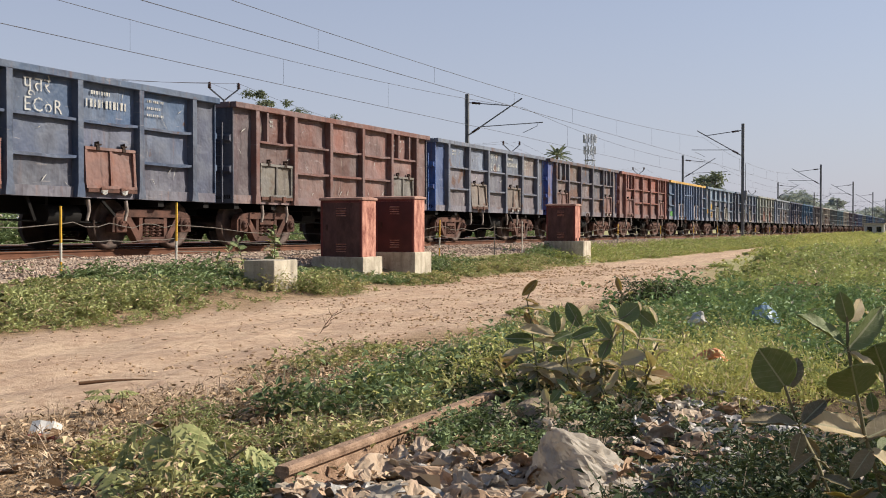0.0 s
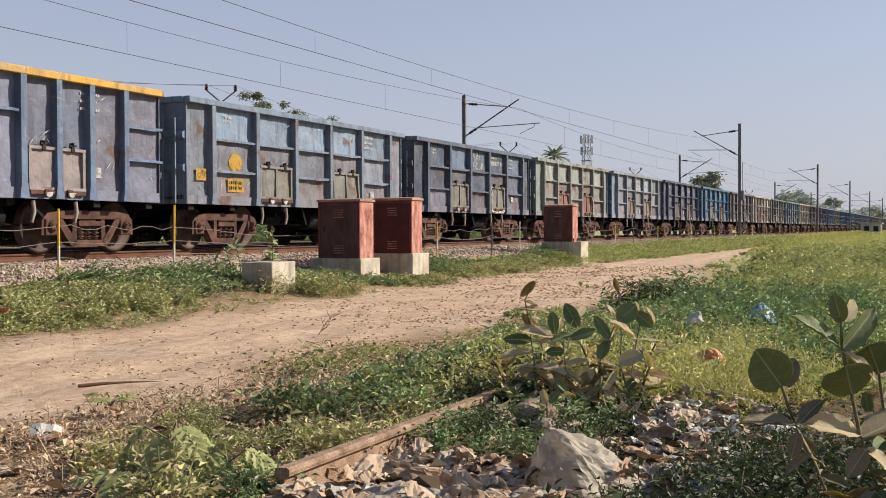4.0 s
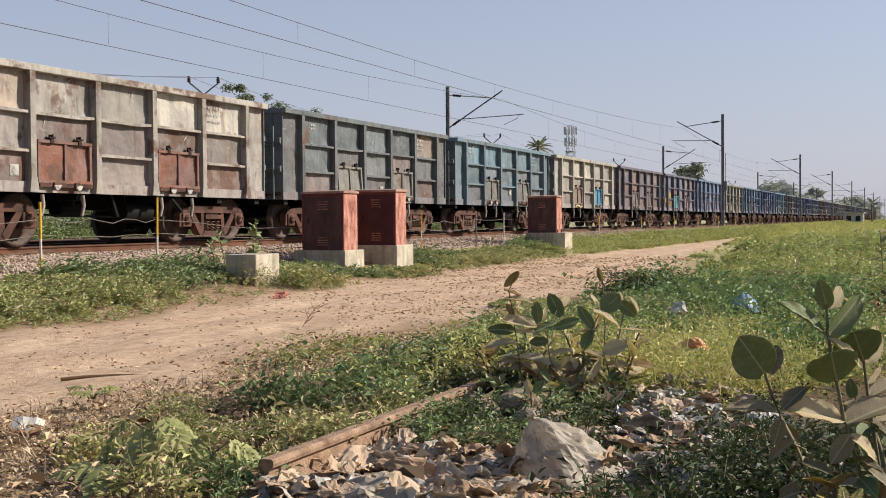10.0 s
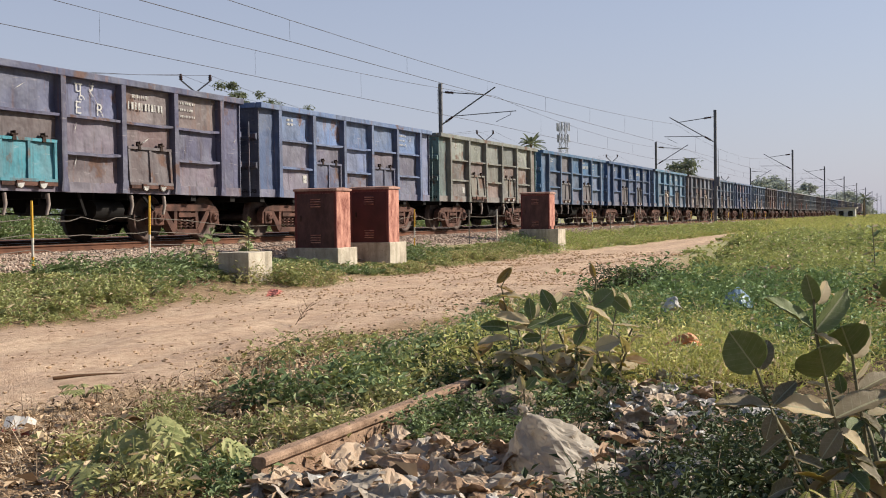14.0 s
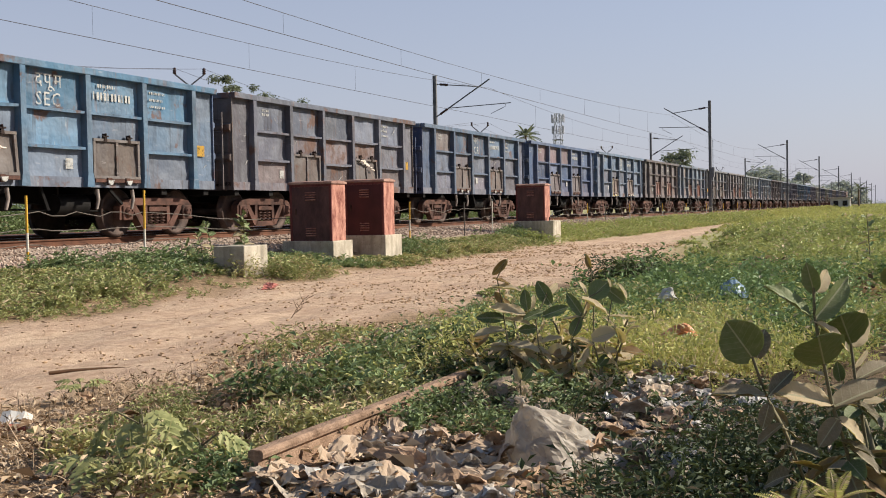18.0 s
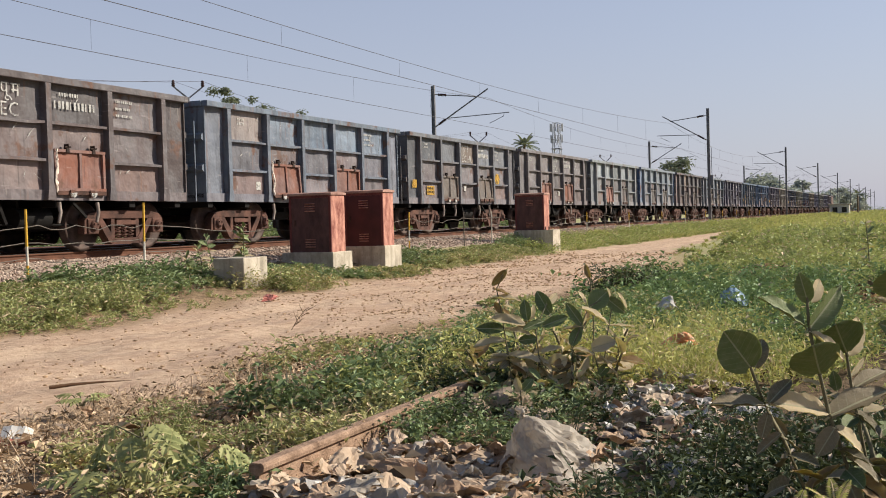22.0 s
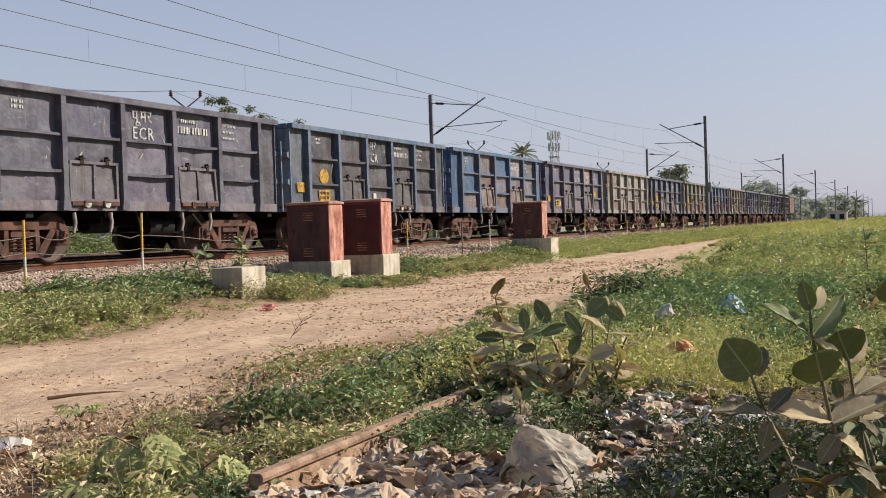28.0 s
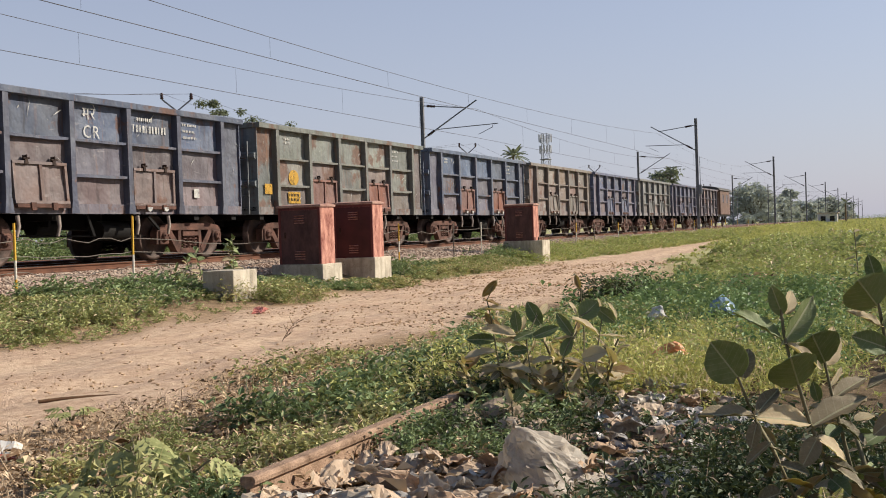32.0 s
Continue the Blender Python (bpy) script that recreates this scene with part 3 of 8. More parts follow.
def side_frame_shape():
    """A cast bogie side frame with two triangular windows; wheels 2.0 m apart, axle level at z = 0.5."""
    s = Shape()
    a, b = -0.11, 0.07
    s.prism([(-1.22, 0.62), (-1.1, 0.74), (-0.7, 0.8), (0.7, 0.8), (1.1, 0.74), (1.22, 0.62), (0.9, 0.64), (-0.9, 0.64)], "y", a, b)
    for m in (-1, 1):
        s.prism([(m * 1.22, 0.63), (m * 1.24, 0.34), (m * 1.16, 0.34), (m * 1.13, 0.63)], "y", a + 0.01, b)
        s.prism([(m * 0.9, 0.66), (m * 0.73, 0.66), (m * 0.33, 0.2), (m * 0.42, 0.12), (m * 0.52, 0.16)], "y", a, b)
        s.prism([(m * 0.33, 0.66), (m * 0.43, 0.66), (m * 0.46, 0.2), (m * 0.34, 0.2)], "y", a + 0.015, b - 0.01)
    s.prism([(-0.46, 0.12), (0.46, 0.12), (0.4, 0.24), (-0.4, 0.24)], "y", a, b)
    return s


def spring_nest_shape():
    s = Shape()
    for x in (-0.2, 0.0, 0.2):
        for y in (-0.06, 0.06):
            pts = [(x + 0.07 * math.cos(i * 1.05), y + 0.05 * math.sin(i * 1.05), 0.25 + i * 0.0116) for i in range(22)]
            s.tube(pts, 0.017, 4)
    s.box(-0.3, 0.3, -0.12, 0.12, 0.51, 0.6)
    return s


def axle_box_shape():
    s = Shape()
    s.box(-0.16, 0.16, -0.1, 0.1, -0.17, 0.14, 0.03)
    s.disc((0, -0.15, 0), [(-0.01, 0.07), (0.0, 0.1), (0.05, 0.11)], 12)
    for i in range(3):
        a = 0.5 + i * 2.09
        s.box(0.06 * math.cos(a) - 0.014, 0.06 * math.cos(a) + 0.014, -0.18, -0.15, 0.06 * math.sin(a) - 0.014, 0.06 * math.sin(a) + 0.014)
    return s


def wheelset_shape():
    s = Shape()
    for m in (-1, 1):
        y = m * 0.838
        rings = [(0.0, 0.53), (0.0, 0.44), (0.03, 0.41), (0.045, 0.2), (0.0, 0.17), (0.0, 0.1), (0.15, 0.1), (0.15, 0.17), (0.11, 0.2), (0.095, 0.41), (0.13, 0.44), (0.13, 0.5), (0.035, 0.505), (0.028, 0.53), (0.0, 0.53)]
        s.disc((0, y, 0), [(m * d, r) for d, r in (rings if m < 0 else rings)], 28)
    s.tube([(0, -1.2, 0), (0, 1.2, 0)], 0.085, 10)
    return s


def coupler_shape():
    s = Shape()
    s.box(0.0, 0.42, -0.11, 0.11, 0.98, 1.16)
    s.prism([(0.3, -0.2), (0.47, -0.2), (0.47, -0.05), (0.4, 0.02), (0.5, 0.1), (0.46, 0.2), (0.3, 0.2)], "z", 0.92, 1.2)
    s.tube([(0.25, 0.3, 0.95), (0.38, 0.32, 0.7), (0.47, 0.3, 0.62)], 0.03, 6)
    return s


def underframe_shape():
    return Shape().box(-HALF, HALF, -1.43, 1.43, 1.08, 1.178)


def brake_gear_shape():
    s = Shape()
    s.tube([(-1.0, -0.62, 0.72), (-0.35, -0.62, 0.72)], 0.17, 12)
    s.tube([(-0.35, -0.62, 0.72), (1.9, -0.66, 0.64)], 0.025, 6)
    s.tube([(0.5, -0.95, 0.66), (1.35, -0.95, 0.66)], 0.2, 12)
    s.tube([(-2.1, -0.9, 0.6), (2.1, -0.95, 0.52)], 0.018, 5)
    for x in (-0.9, 0.6, 1.25):
        s.box(x - 0.03, x + 0.03, -1.0, -0.6, 0.75, 1.08)
    s.bar((-0.2, -1.3, 1.0), (-0.05, -1.35, 0.55), 0.05)
    s.bar((1.6, -1.4, 0.95), (1.95, -1.42, 0.66), 0.05)
    return s


def brake_block_shape():
    s = Shape()
    for m in (-1, 1):
        s.prism([(0.0, 0.3), (0.09, 0.28), (0.11, 0.52), (0.03, 0.62)], "y", m * 0.9 - 0.06, m * 0.9 + 0.06)
    s.bar((0.07, -1.0, 0.4), (0.07, 1.0, 0.4), 0.07)
    return s


def hand_wheel_shape():
    s = Shape()
    pts = [(0.22 * math.cos(i * 0.3142), -1.63, 0.22 * math.sin(i * 0.3142)) for i in range(21)]
    s.tube(pts, 0.018, 5, False)
    for i in range(3):
        a = i * 1.047
        s.bar((-0.21 * math.cos(a), -1.63, -0.21 * math.sin(a)), (0.21 * math.cos(a), -1.63, 0.21 * math.sin(a)), 0.022)
    s.tube([(0, -1.62, 0), (0, -1.45, 0)], 0.025, 6)
    return s


def far_side_shape():
    """The side that faces away from the camera, as one piece."""
    s = Shape()
    s.box(-HALF, HALF, 1.49, 1.505, SILL, TOP - 0.12)
    for x in RIBS:
        s.prism([(x - 0.085, 1.506), (x - 0.05, 1.59), (x + 0.05, 1.59), (x + 0.085, 1.506)], "z", SILL, TOP - 0.12)
    return s


def end_wall_shape(ribs=(1.75, 2.45)):
    """Faces -x; origin on the wagon's end plane."""
    s = Shape()
    s.box(0.0, 0.03, -1.5, 1.5, SILL, TOP - 0.12)
    for z in ribs:
        s.prism([(-0.09, z - 0.05), (0.0, z - 0.1), (0.0, z + 0.1), (-0.09, z + 0.05)], "y", -1.47, 1.47)
    for y in (-0.75, 0.75):
        s.box(-0.06, -0.001, y - 0.06, y + 0.06, SILL, 1.6)
    return s


def ladder_shape():
    s = Shape()
    for y in (-1.32, -1.0):
        s.bar((-0.16, y, 1.0), (-0.16, y, 2.8), 0.035)
    for i in range(6):
        s.tube([(-0.16, -1.3, 1.15 + i * 0.3), (-0.16, -1.02, 1.15 + i * 0.3)], 0.012, 5)
    return s


def coping_shape():
    """The top rail all round."""
    s = Shape()
    z0, z1 = TOP - 0.13, TOP
    for y0, y1 in ((-1.61, -1.45), (1.45, 1.61)):
        s.box(-HALF - 0.02, HALF + 0.02, y0, y1, z0, z1, 0.012)
    for x0, x1 in ((-HALF - 0.06, -HALF + 0.08), (HALF - 0.08, HALF + 0.06)):
        s.box(x0, x1, -1.448, 1.448, z0, z1 - 0.003, 0.012)
    return s


def sill_shape():
    return Shape().box(-HALF + 0.01, HALF - 0.01, -1.5, -1.445, SILL, 1.178)


def make_bogie(wagon, x, bolster, frame_mesh, nest, boxes, block):
    bogie = part("bogie", bolster, None, wagon, at=pose(x, 0, 0))
    for y, turn in ((-1.13, 0), (1.13, 180)):
        part("side_frame", frame_mesh, None, bogie, at=pose(0, y, 0, 0, 0, turn))
        part("spring_nest", nest, None, bogie, at=pose(0, y, 0))
    for ax in (-1.0, 1.0):
        part("axle_box", boxes, None, bogie, at=pose(ax, -1.17, 0.5))
        part("axle_box", boxes, None, bogie, at=pose(ax, 1.17, 0.5, 0, 0, 180))
        part("brake_block", block, None, bogie, at=pose(ax * 0.42 - 0.05, 0, 0))
    return bogie


def running_gear(wagon, half=HALF, pivot=3.34):
    bolster = shared("bogie", lambda: Shape().box(-0.22, 0.22, -1.2, 1.2, 0.48, 0.68).box(-0.35, 0.35, -0.4, 0.4, 0.681, 0.8), GEAR)
    frame_mesh = shared("side_frame", side_frame_shape, GEAR)
    nest, boxes = shared("spring_nest", spring_nest_shape, GEAR), shared("axle_box", axle_box_shape, GEAR)
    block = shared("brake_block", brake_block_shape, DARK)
    for x in (-pivot, pivot):
        make_bogie(wagon, x, bolster, frame_mesh, nest, boxes, block)
        for ax in (-1.0, 1.0):
            part("wheelset", shared("wheelset", wheelset_shape, WHEEL), None, wagon, at=pose(x + ax, 0, 0.5))
    for x, turn in ((half, 0), (-half, 180)):
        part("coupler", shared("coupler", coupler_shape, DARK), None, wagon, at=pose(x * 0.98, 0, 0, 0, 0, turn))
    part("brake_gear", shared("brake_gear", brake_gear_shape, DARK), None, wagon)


def common_body(wagon, ends=(1.75, 2.45)):
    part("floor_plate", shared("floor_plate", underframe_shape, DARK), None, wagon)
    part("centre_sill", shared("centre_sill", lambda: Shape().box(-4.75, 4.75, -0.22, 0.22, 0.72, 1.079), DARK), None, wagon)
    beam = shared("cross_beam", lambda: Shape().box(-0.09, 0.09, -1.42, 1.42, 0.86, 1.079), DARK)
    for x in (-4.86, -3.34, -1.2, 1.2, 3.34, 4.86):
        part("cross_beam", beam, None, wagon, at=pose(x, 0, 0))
    key = "end_wall:%s" % (ends,)
    for x, turn in ((-HALF, 0), (HALF, 180)):
        part("end_wall", shared(key, lambda: end_wall_shape(ends), PAINT), None, wagon, at=pose(x, 0, 0, 0, 0, turn))
    part("ladder", shared("ladder", ladder_shape, PAINT), None, wagon, at=pose(-HALF, 0, 0))
    part("side_wall", shared("side_wall", far_side_shape, PAINT), None, wagon)
    part("side_sill", shared("side_sill", sill_shape, PAINT), None, wagon)
    part("coping", shared("coping", coping_shape, PAINT), None, wagon)


def door_set(wagon, x, z=1.94, lean=0.0):
    door = part("door", shared("door", door_shape, PAINT), None, wagon, at=pose(x, -1.475, z, -lean))
    door_bars(door)
    for o in (-0.36, 0.36):
        part("hinge", shared("hinge", hinge_shape, DARK_GEAR), None, door, at=pose(o, 0, 0))
    part("hasp", shared("hasp", hasp_shape, GEAR), None, door, at=pose(0, 0.0, -0.785))
    for o in (-0.55, 0.5):
        part("door_strut", shared("door_strut", strut_shape, DUSTY), None, wagon, at=pose(x + o, 0, 0))


def panel(wagon, x0, x1, z0, z1):
    w, h = round(x1 - x0, 3), round(z1 - z0, 3)
    v = int(abs(x0 * 3 + z0 * 5)) % 4
    return part("panel", shared("panel:%s:%s:%s" % (w, h, v), lambda: sheet_panel(w, h, v), PAINT), None, wagon, at=pose(x0, -1.445, z0))


def stiffener_shape(w, bow):
    """A folded angle bar along +x, bent a little by knocks."""
    verts, n = [], 8
    for i in range(n + 1):
        u = i / n
        dz = bow * math.sin(math.pi * u) + 0.35 * bow * math.sin(3 * math.pi * u + 1)
        for y, z in ((-1.44, -0.024), (-1.57, -0.022), (-1.574, 0.026), (-1.44, 0.05)):
            verts.append((w * u, y, z + dz))
    faces = [(4 * i + a, 4 * i + 4 + a, 4 * i + 4 + (a + 1) % 4, 4 * i + (a + 1) % 4) for i in range(n) for a in range(4)]
    return Shape().add(verts, faces + [(3, 2, 1, 0), (4 * n, 4 * n + 1, 4 * n + 2, 4 * n + 3)])


def stiffener(wagon, x0, x1, z):
    w = round(x1 - x0, 3)
    bow = (0.002, -0.006, 0.006, -0.018, 0.003)[STIFF.randrange(5)]
    part("stiffener", shared("stiffener:%s:%s" % (w, bow), lambda: stiffener_shape(w, bow), PAINT), None, wagon, at=pose(x0, 0, z))


STIFF = random.Random(8)


def wagon_a(leans=(0, 0)):
    """The common open wagon: six posts, five bays, flap doors in the second and fourth bay."""
    w = new("open_wagon")
    common_body(w)
    for x in RIBS:
        part("rib", shared("rib", rib_shape, PAINT), None, w, at=pose(x, 0, 0.99))
    panel(w, -HALF, RIBS[0], LEVELS[0], LEVELS[3])
    panel(w, RIBS[5], HALF, LEVELS[0], LEVELS[3])
    for i in range(5):
        a, b = RIBS[i], RIBS[i + 1]
        if i in (1, 3):
            panel(w, a, b, LEVELS[0], LEVELS[2])
            panel(w, a, b, LEVELS[2], LEVELS[3])
            stiffener(w, a + 0.09, b - 0.09, LEVELS[2])
            door_set(w, (a + b) / 2, lean=leans[i // 2])
        else:
            for j in range(3):
                panel(w, a, b, LEVELS[j], LEVELS[j + 1])
            for z in LEVELS[1:3]:
                stiffener(w, a + 0.09, b - 0.09, z)
    running_gear(w)
    return w


def wagon_b():
    """The other open wagon: doors near both ends, closer posts above them, a hand wheel."""
    w = new("open_wagon")
    common_body(w)
    xs = [-4.25, -2.6, -0.87, 0.87, 2.6, 4.25]
    for x in xs:
        part("rib", shared("rib", rib_shape, PAINT), None, w, at=pose(x, 0, 0.99))
    panel(w, -HALF, xs[0], LEVELS[0], LEVELS[3])
    panel(w, xs[5], HALF, LEVELS[0], LEVELS[3])
    short = shared("short_rib", lambda: Shape().prism([(-0.06, -1.445), (-0.04, -1.58), (0.04, -1.58), (0.06, -1.445)], "z", 0, 0.7), PAINT)
    for i in range(5):
        a, b = xs[i], xs[i + 1]
        if i in (0, 4):
            panel(w, a, b, LEVELS[0], 2.44)
            panel(w, a, b, 2.44, LEVELS[3])
            stiffener(w, a + 0.09, b - 0.09, 2.44)
            for o in (0.45, 1.15):
                part("short_rib", short, None, w, at=pose(a + o, 0, 2.45))
            door_set(w, (a + b) / 2 + (0.05 if i == 0 else -0.05))
        else:
            panel(w, a, b, LEVELS[0], 1.78)
            panel(w, a, b, 1.78, 2.44)
            panel(w, a, b, 2.44, LEVELS[3])
            for z in (1.78, 2.44):
                stiffener(w, a + 0.09, b - 0.09, z)
    part("hand_wheel", shared("hand_wheel", hand_wheel_shape, GEAR), None, w, at=pose(-0.1, 0, 0.9))
    running_gear(w)
    return w


def wagon_c():
    """The tall-ribbed open wagon with a painted top rail."""
    w = new("open_wagon")
    common_body(w, (1.55, 2.35))
    xs = [-4.0, -3.05, -2.2, -1.35, -0.67, 0.0, 0.67, 1.35, 2.2, 3.05, 4.0]
    for i, x in enumerate(xs):
        part("rib", shared("rib", rib_shape, PAINT), None, w, at=pose(x, 0, 0.99))
    panel(w, -HALF, xs[0], LEVELS[0], LEVELS[3])
    panel(w, xs[-1], HALF, LEVELS[0], LEVELS[3])
    for z in (1.8, 2.46):
        stiffener(w, -HALF, xs[0] - 0.09, z)
        stiffener(w, xs[-1] + 0.09, HALF, z)
    for i in range(len(xs) - 1):
        panel(w, xs[i], xs[i + 1], LEVELS[0], LEVELS[3])
    for i in range(3, 7):
        stiffener(w, xs[i] + 0.09, xs[i + 1] - 0.09, 2.5)
    door_set(w, -2.2, 1.92)
    door_set(w, 2.2, 1.92)
    part("hand_wheel", shared("hand_wheel", hand_wheel_shape, GEAR), None, w, at=pose(-1.2, 0, 1.0))
    running_gear(w)
    return w


# number: type, side colour, rust, door colour (None: as the side), end colour (None: as the side), marks, words for the label
BLUE, NAVY, LIGHT = (76, 96, 126), (62, 66, 82), (112, 132, 150)
BROWN, RED = (124, 82, 71), (136, 76, 61)
CREAM, OLIVE, SLATE = (176, 168, 150), (124, 120, 106), (106, 112, 116)
RUSTY = (136, 84, 64)
TRAIN = {
    1: ("a", SLATE, 0.4, None, None, "", "grey"),
    2: ("a", (66, 86, 112), 0.25, RUSTY, None, "पूतरे|ECoR", "faded blue, rust-doored"),
    3: ("b", BROWN, 0.25, (120, 112, 98), NAVY, "", "brown, grey-doored"),
    4: ("a", (102, 112, 128), 0.4, (128, 112, 96), (58, 92, 156), "पूतरे|ECoR", "tan and blue"),
    5: ("b", (88, 88, 100), 0.6, BROWN, (64, 84, 150), "", "dark blue, badly rusted"),
    6: ("b", RED, 0.2, (134, 82, 70), None, "", "red-brown"),
    7: ("c", (92, 122, 156), 0.35, (150, 134, 126), NAVY, "green", "light blue, yellow-rimmed"),
    8: ("a", LIGHT, 0.4, OLIVE, None, "yellow", "light blue, yellow-marked"),
    9: ("a", (82, 98, 120), 0.35, OLIVE, NAVY, "पूतरे|ECoR", "dark slate blue"),
    10: ("a", (144, 150, 138), 0.5, RUSTY, (96, 116, 116), "", "grey-green, rust-doored"),
    11: ("a", (132, 142, 150), 0.4, (128, 112, 100), (66, 90, 120), "उमरे|NCR", "pale grey-blue"),
    12: ("a", (62, 70, 96), 0.15, (108, 92, 90), None, "पूतरे|ECoR", "dark violet blue"),
    13: ("a", (50, 102, 138), 0.3, (126, 104, 92), None, "bars", "bright blue"),
    14: ("a", (92, 88, 93), 0.3, (104, 92, 84), (58, 56, 62), "दपू|SE", "dark grey"),
    15: ("a", CREAM, 0.6, RUSTY, (120, 132, 126), "", "cream, badly rusted"),
    16: ("a", (98, 108, 108), 0.4, OLIVE, None, "", "dark green-grey"),
    17: ("a", (96, 124, 134), 0.3, (110, 108, 98), (92, 100, 104), "", "teal-grey"),
    # end colour darkened with the shade that lies on the end wall
    18: ("a", (172, 164, 146), 0.35, ((128, 108, 92), (60, 140, 172)), (98, 104, 106), "", "cream, blue-doored"),
    19: ("a", (92, 88, 102), 0.55, (112, 96, 88), (70, 66, 74), "", "dusky violet, rust-patched"),
    20: ("a", (86, 90, 116), 0.45, ((72, 140, 150), (104, 92, 90)), None, "पू रे|E   R|yellow", "dusky blue, patched"),
    21: ("a", (88, 112, 150), 0.4, (88, 92, 116), (64, 70, 90), "", "dull blue"),
    22: ("a", (128, 132, 118), 0.5, OLIVE, (92, 132, 128), "", "olive-grey"),
    23: ("a", (60, 102, 138), 0.35, (104, 98, 96), None, "WR|परे|bars", "bright blue"),
    24: ("a", (50, 84, 126), 0.2, ((96, 88, 88), (58, 54, 58)), None, "दपरे|SCR|bars", "blue"),
    25: ("a", (76, 120, 148), 0.35, (110, 98, 88), BLUE, "दपूम|SEC|yend", "teal-blue"),
    26: ("a", (96, 102, 114), 0.45, (104, 92, 84), (92, 80, 74), "yend", "grey-brown"),
    27: ("a", (78, 102, 126), 0.35, (112, 100, 92), (56, 72, 108), "मरे|CR", "weathered blue"),
    28: ("a", (72, 94, 128), 0.18, (116, 103, 100), (56, 72, 96), "bars", "dark blue, rust-patched"),
    29: ("a", (98, 120, 142), 0.3, (128, 110, 98), None, "दपूम|SEC", "light blue"),
    30: ("a", (98, 89, 87), 0.4, RUSTY, (82, 74, 70), "दपूम|SEC", "brown-grey, rust-doored"),
    31: ("a", (102, 118, 132), 0.45, RUSTY, None, "", "grey-teal, rust-doored"),
    32: ("a", (104, 108, 112), 0.4, (112, 98, 84), (78, 78, 80), "पूतरे|ECoR|yellow", "olive-grey, yellow-marked"),
    33: ("a", (112, 106, 104), 0.3, RUSTY, (86, 84, 84), "पूमरे|ECR", "brown-grey, rust-doored"),
    34: ("a", (130, 138, 138), 0.4, ((150, 98, 76), (116, 108, 102)), (92, 94, 96), "", "pale olive-grey, one rusty door"),
    35: ("a", (124, 136, 144), 0.35, (116, 108, 100), (60, 86, 122), "", "pale grey, blue-ended"),
    36: ("a", (88, 84, 86), 0.45, (104, 92, 86), None, "", "dark grey"),
    37: ("a", (98, 110, 122), 0.4, (118, 106, 94), None, "मरे|CR", "green-grey"),
    38: ("a", (82, 79, 94), 0.08, (96, 88, 92), (70, 68, 88), "पूमरे|ECR", "dark violet"),
    39: ("a", (60, 57, 62), 0.1, (74, 66, 64), LIGHT, "yellow|मरे|CR", "blue-ended dark grey"),
    40: ("a", (60, 98, 134), 0.5, (120, 106, 98), (56, 84, 124), "WR|परे|bars", "bright blue, rust-streaked"),
    41: ("a", (88, 86, 104), 0.3, (102, 92, 94), (72, 72, 98), "दपूमरे|SECR|yellow", "dark violet, yellow-marked"),
    42: ("a", (150, 146, 134), 0.5, (132, 120, 106), (128, 124, 116), "", "pale grey, rust-stained"),
    43: ("a", (74, 84, 102), 0.4, (118, 96, 86), (70, 78, 98), "मरे|CR|yellow", "slate blue, yellow-marked"),
    44: ("a", (116, 120, 108), 0.5, RUSTY, (104, 112, 110), "yellow", "green-grey, yellow-marked"),
    45: ("a", (84, 98, 118), 0.4, RUSTY, None, "", "dark slate"),
    46: ("a", (128, 118, 104), 0.5, None, None, "", "tan-grey"),
    47: ("a", (92, 98, 120), 0.45, None, None, "", "slate"),
    48: ("a", (120, 120, 114), 0.4, None, None, "", "grey"),
    49: ("a", (90, 92, 114), 0.4, None, None, "", "dark grey"),
    50: ("a", (92, 84, 92), 0.4, None, None, "", "dusky violet"),
}


def glyphs(text, size):
    """Lettering as a flat mesh that faces -y, standing on its base line; its left edge at x = 0."""
    key = "lettering:%s:%s" % (text, size)
    if key not in MESHES:
        cu = bpy.data.curves.new("lettering", "FONT")
        cu.body, cu.size, cu.resolution_u, cu.space_character = text, size, 2, 1.15
        ob = new("lettering", cu)
        me = bpy.data.meshes.new_from_object(ob.evaluated_get(bpy.context.evaluated_depsgraph_get()))
        me.transform(pose(0, 0, 0, 90))
        me.materials.clear()
        me.materials.append(MARK_WHITE)
        bpy.data.objects.remove(ob)
        MESHES[key] = me
    return MESHES[key]


def flat_mark(w, h, material, key):
    return shared("%s:%s:%s" % (key, w, h), lambda: Shape().box(0, w, -0.004, 0, 0, h), material)


def roundel(r, key):
    return shared("%s:%s" % (key, r), lambda: Shape().prism([(r * math.cos(i * 0.3307), r * 0.8 * math.sin(i * 0.3307)) for i in range(19)], "y", -0.004, 0), MARK_YELLOW)


SHEET_Y = -1.477


def bars_shape(n, pitch, h):
    s = Shape()
    for i in range(n):
        s.box(i * pitch, i * pitch + pitch * (0.62, 0.5, 0.66, 0.3)[(i * 5 + n) % 4], -0.003, 0, 0, h)
    return s


def bar_row(n, pitch, h):
    """A row of short upright bars in place of a number."""
    return shared("number_bar:%s:%s" % (n, pitch), lambda: bars_shape(n, pitch, h), MARK_WHITE)


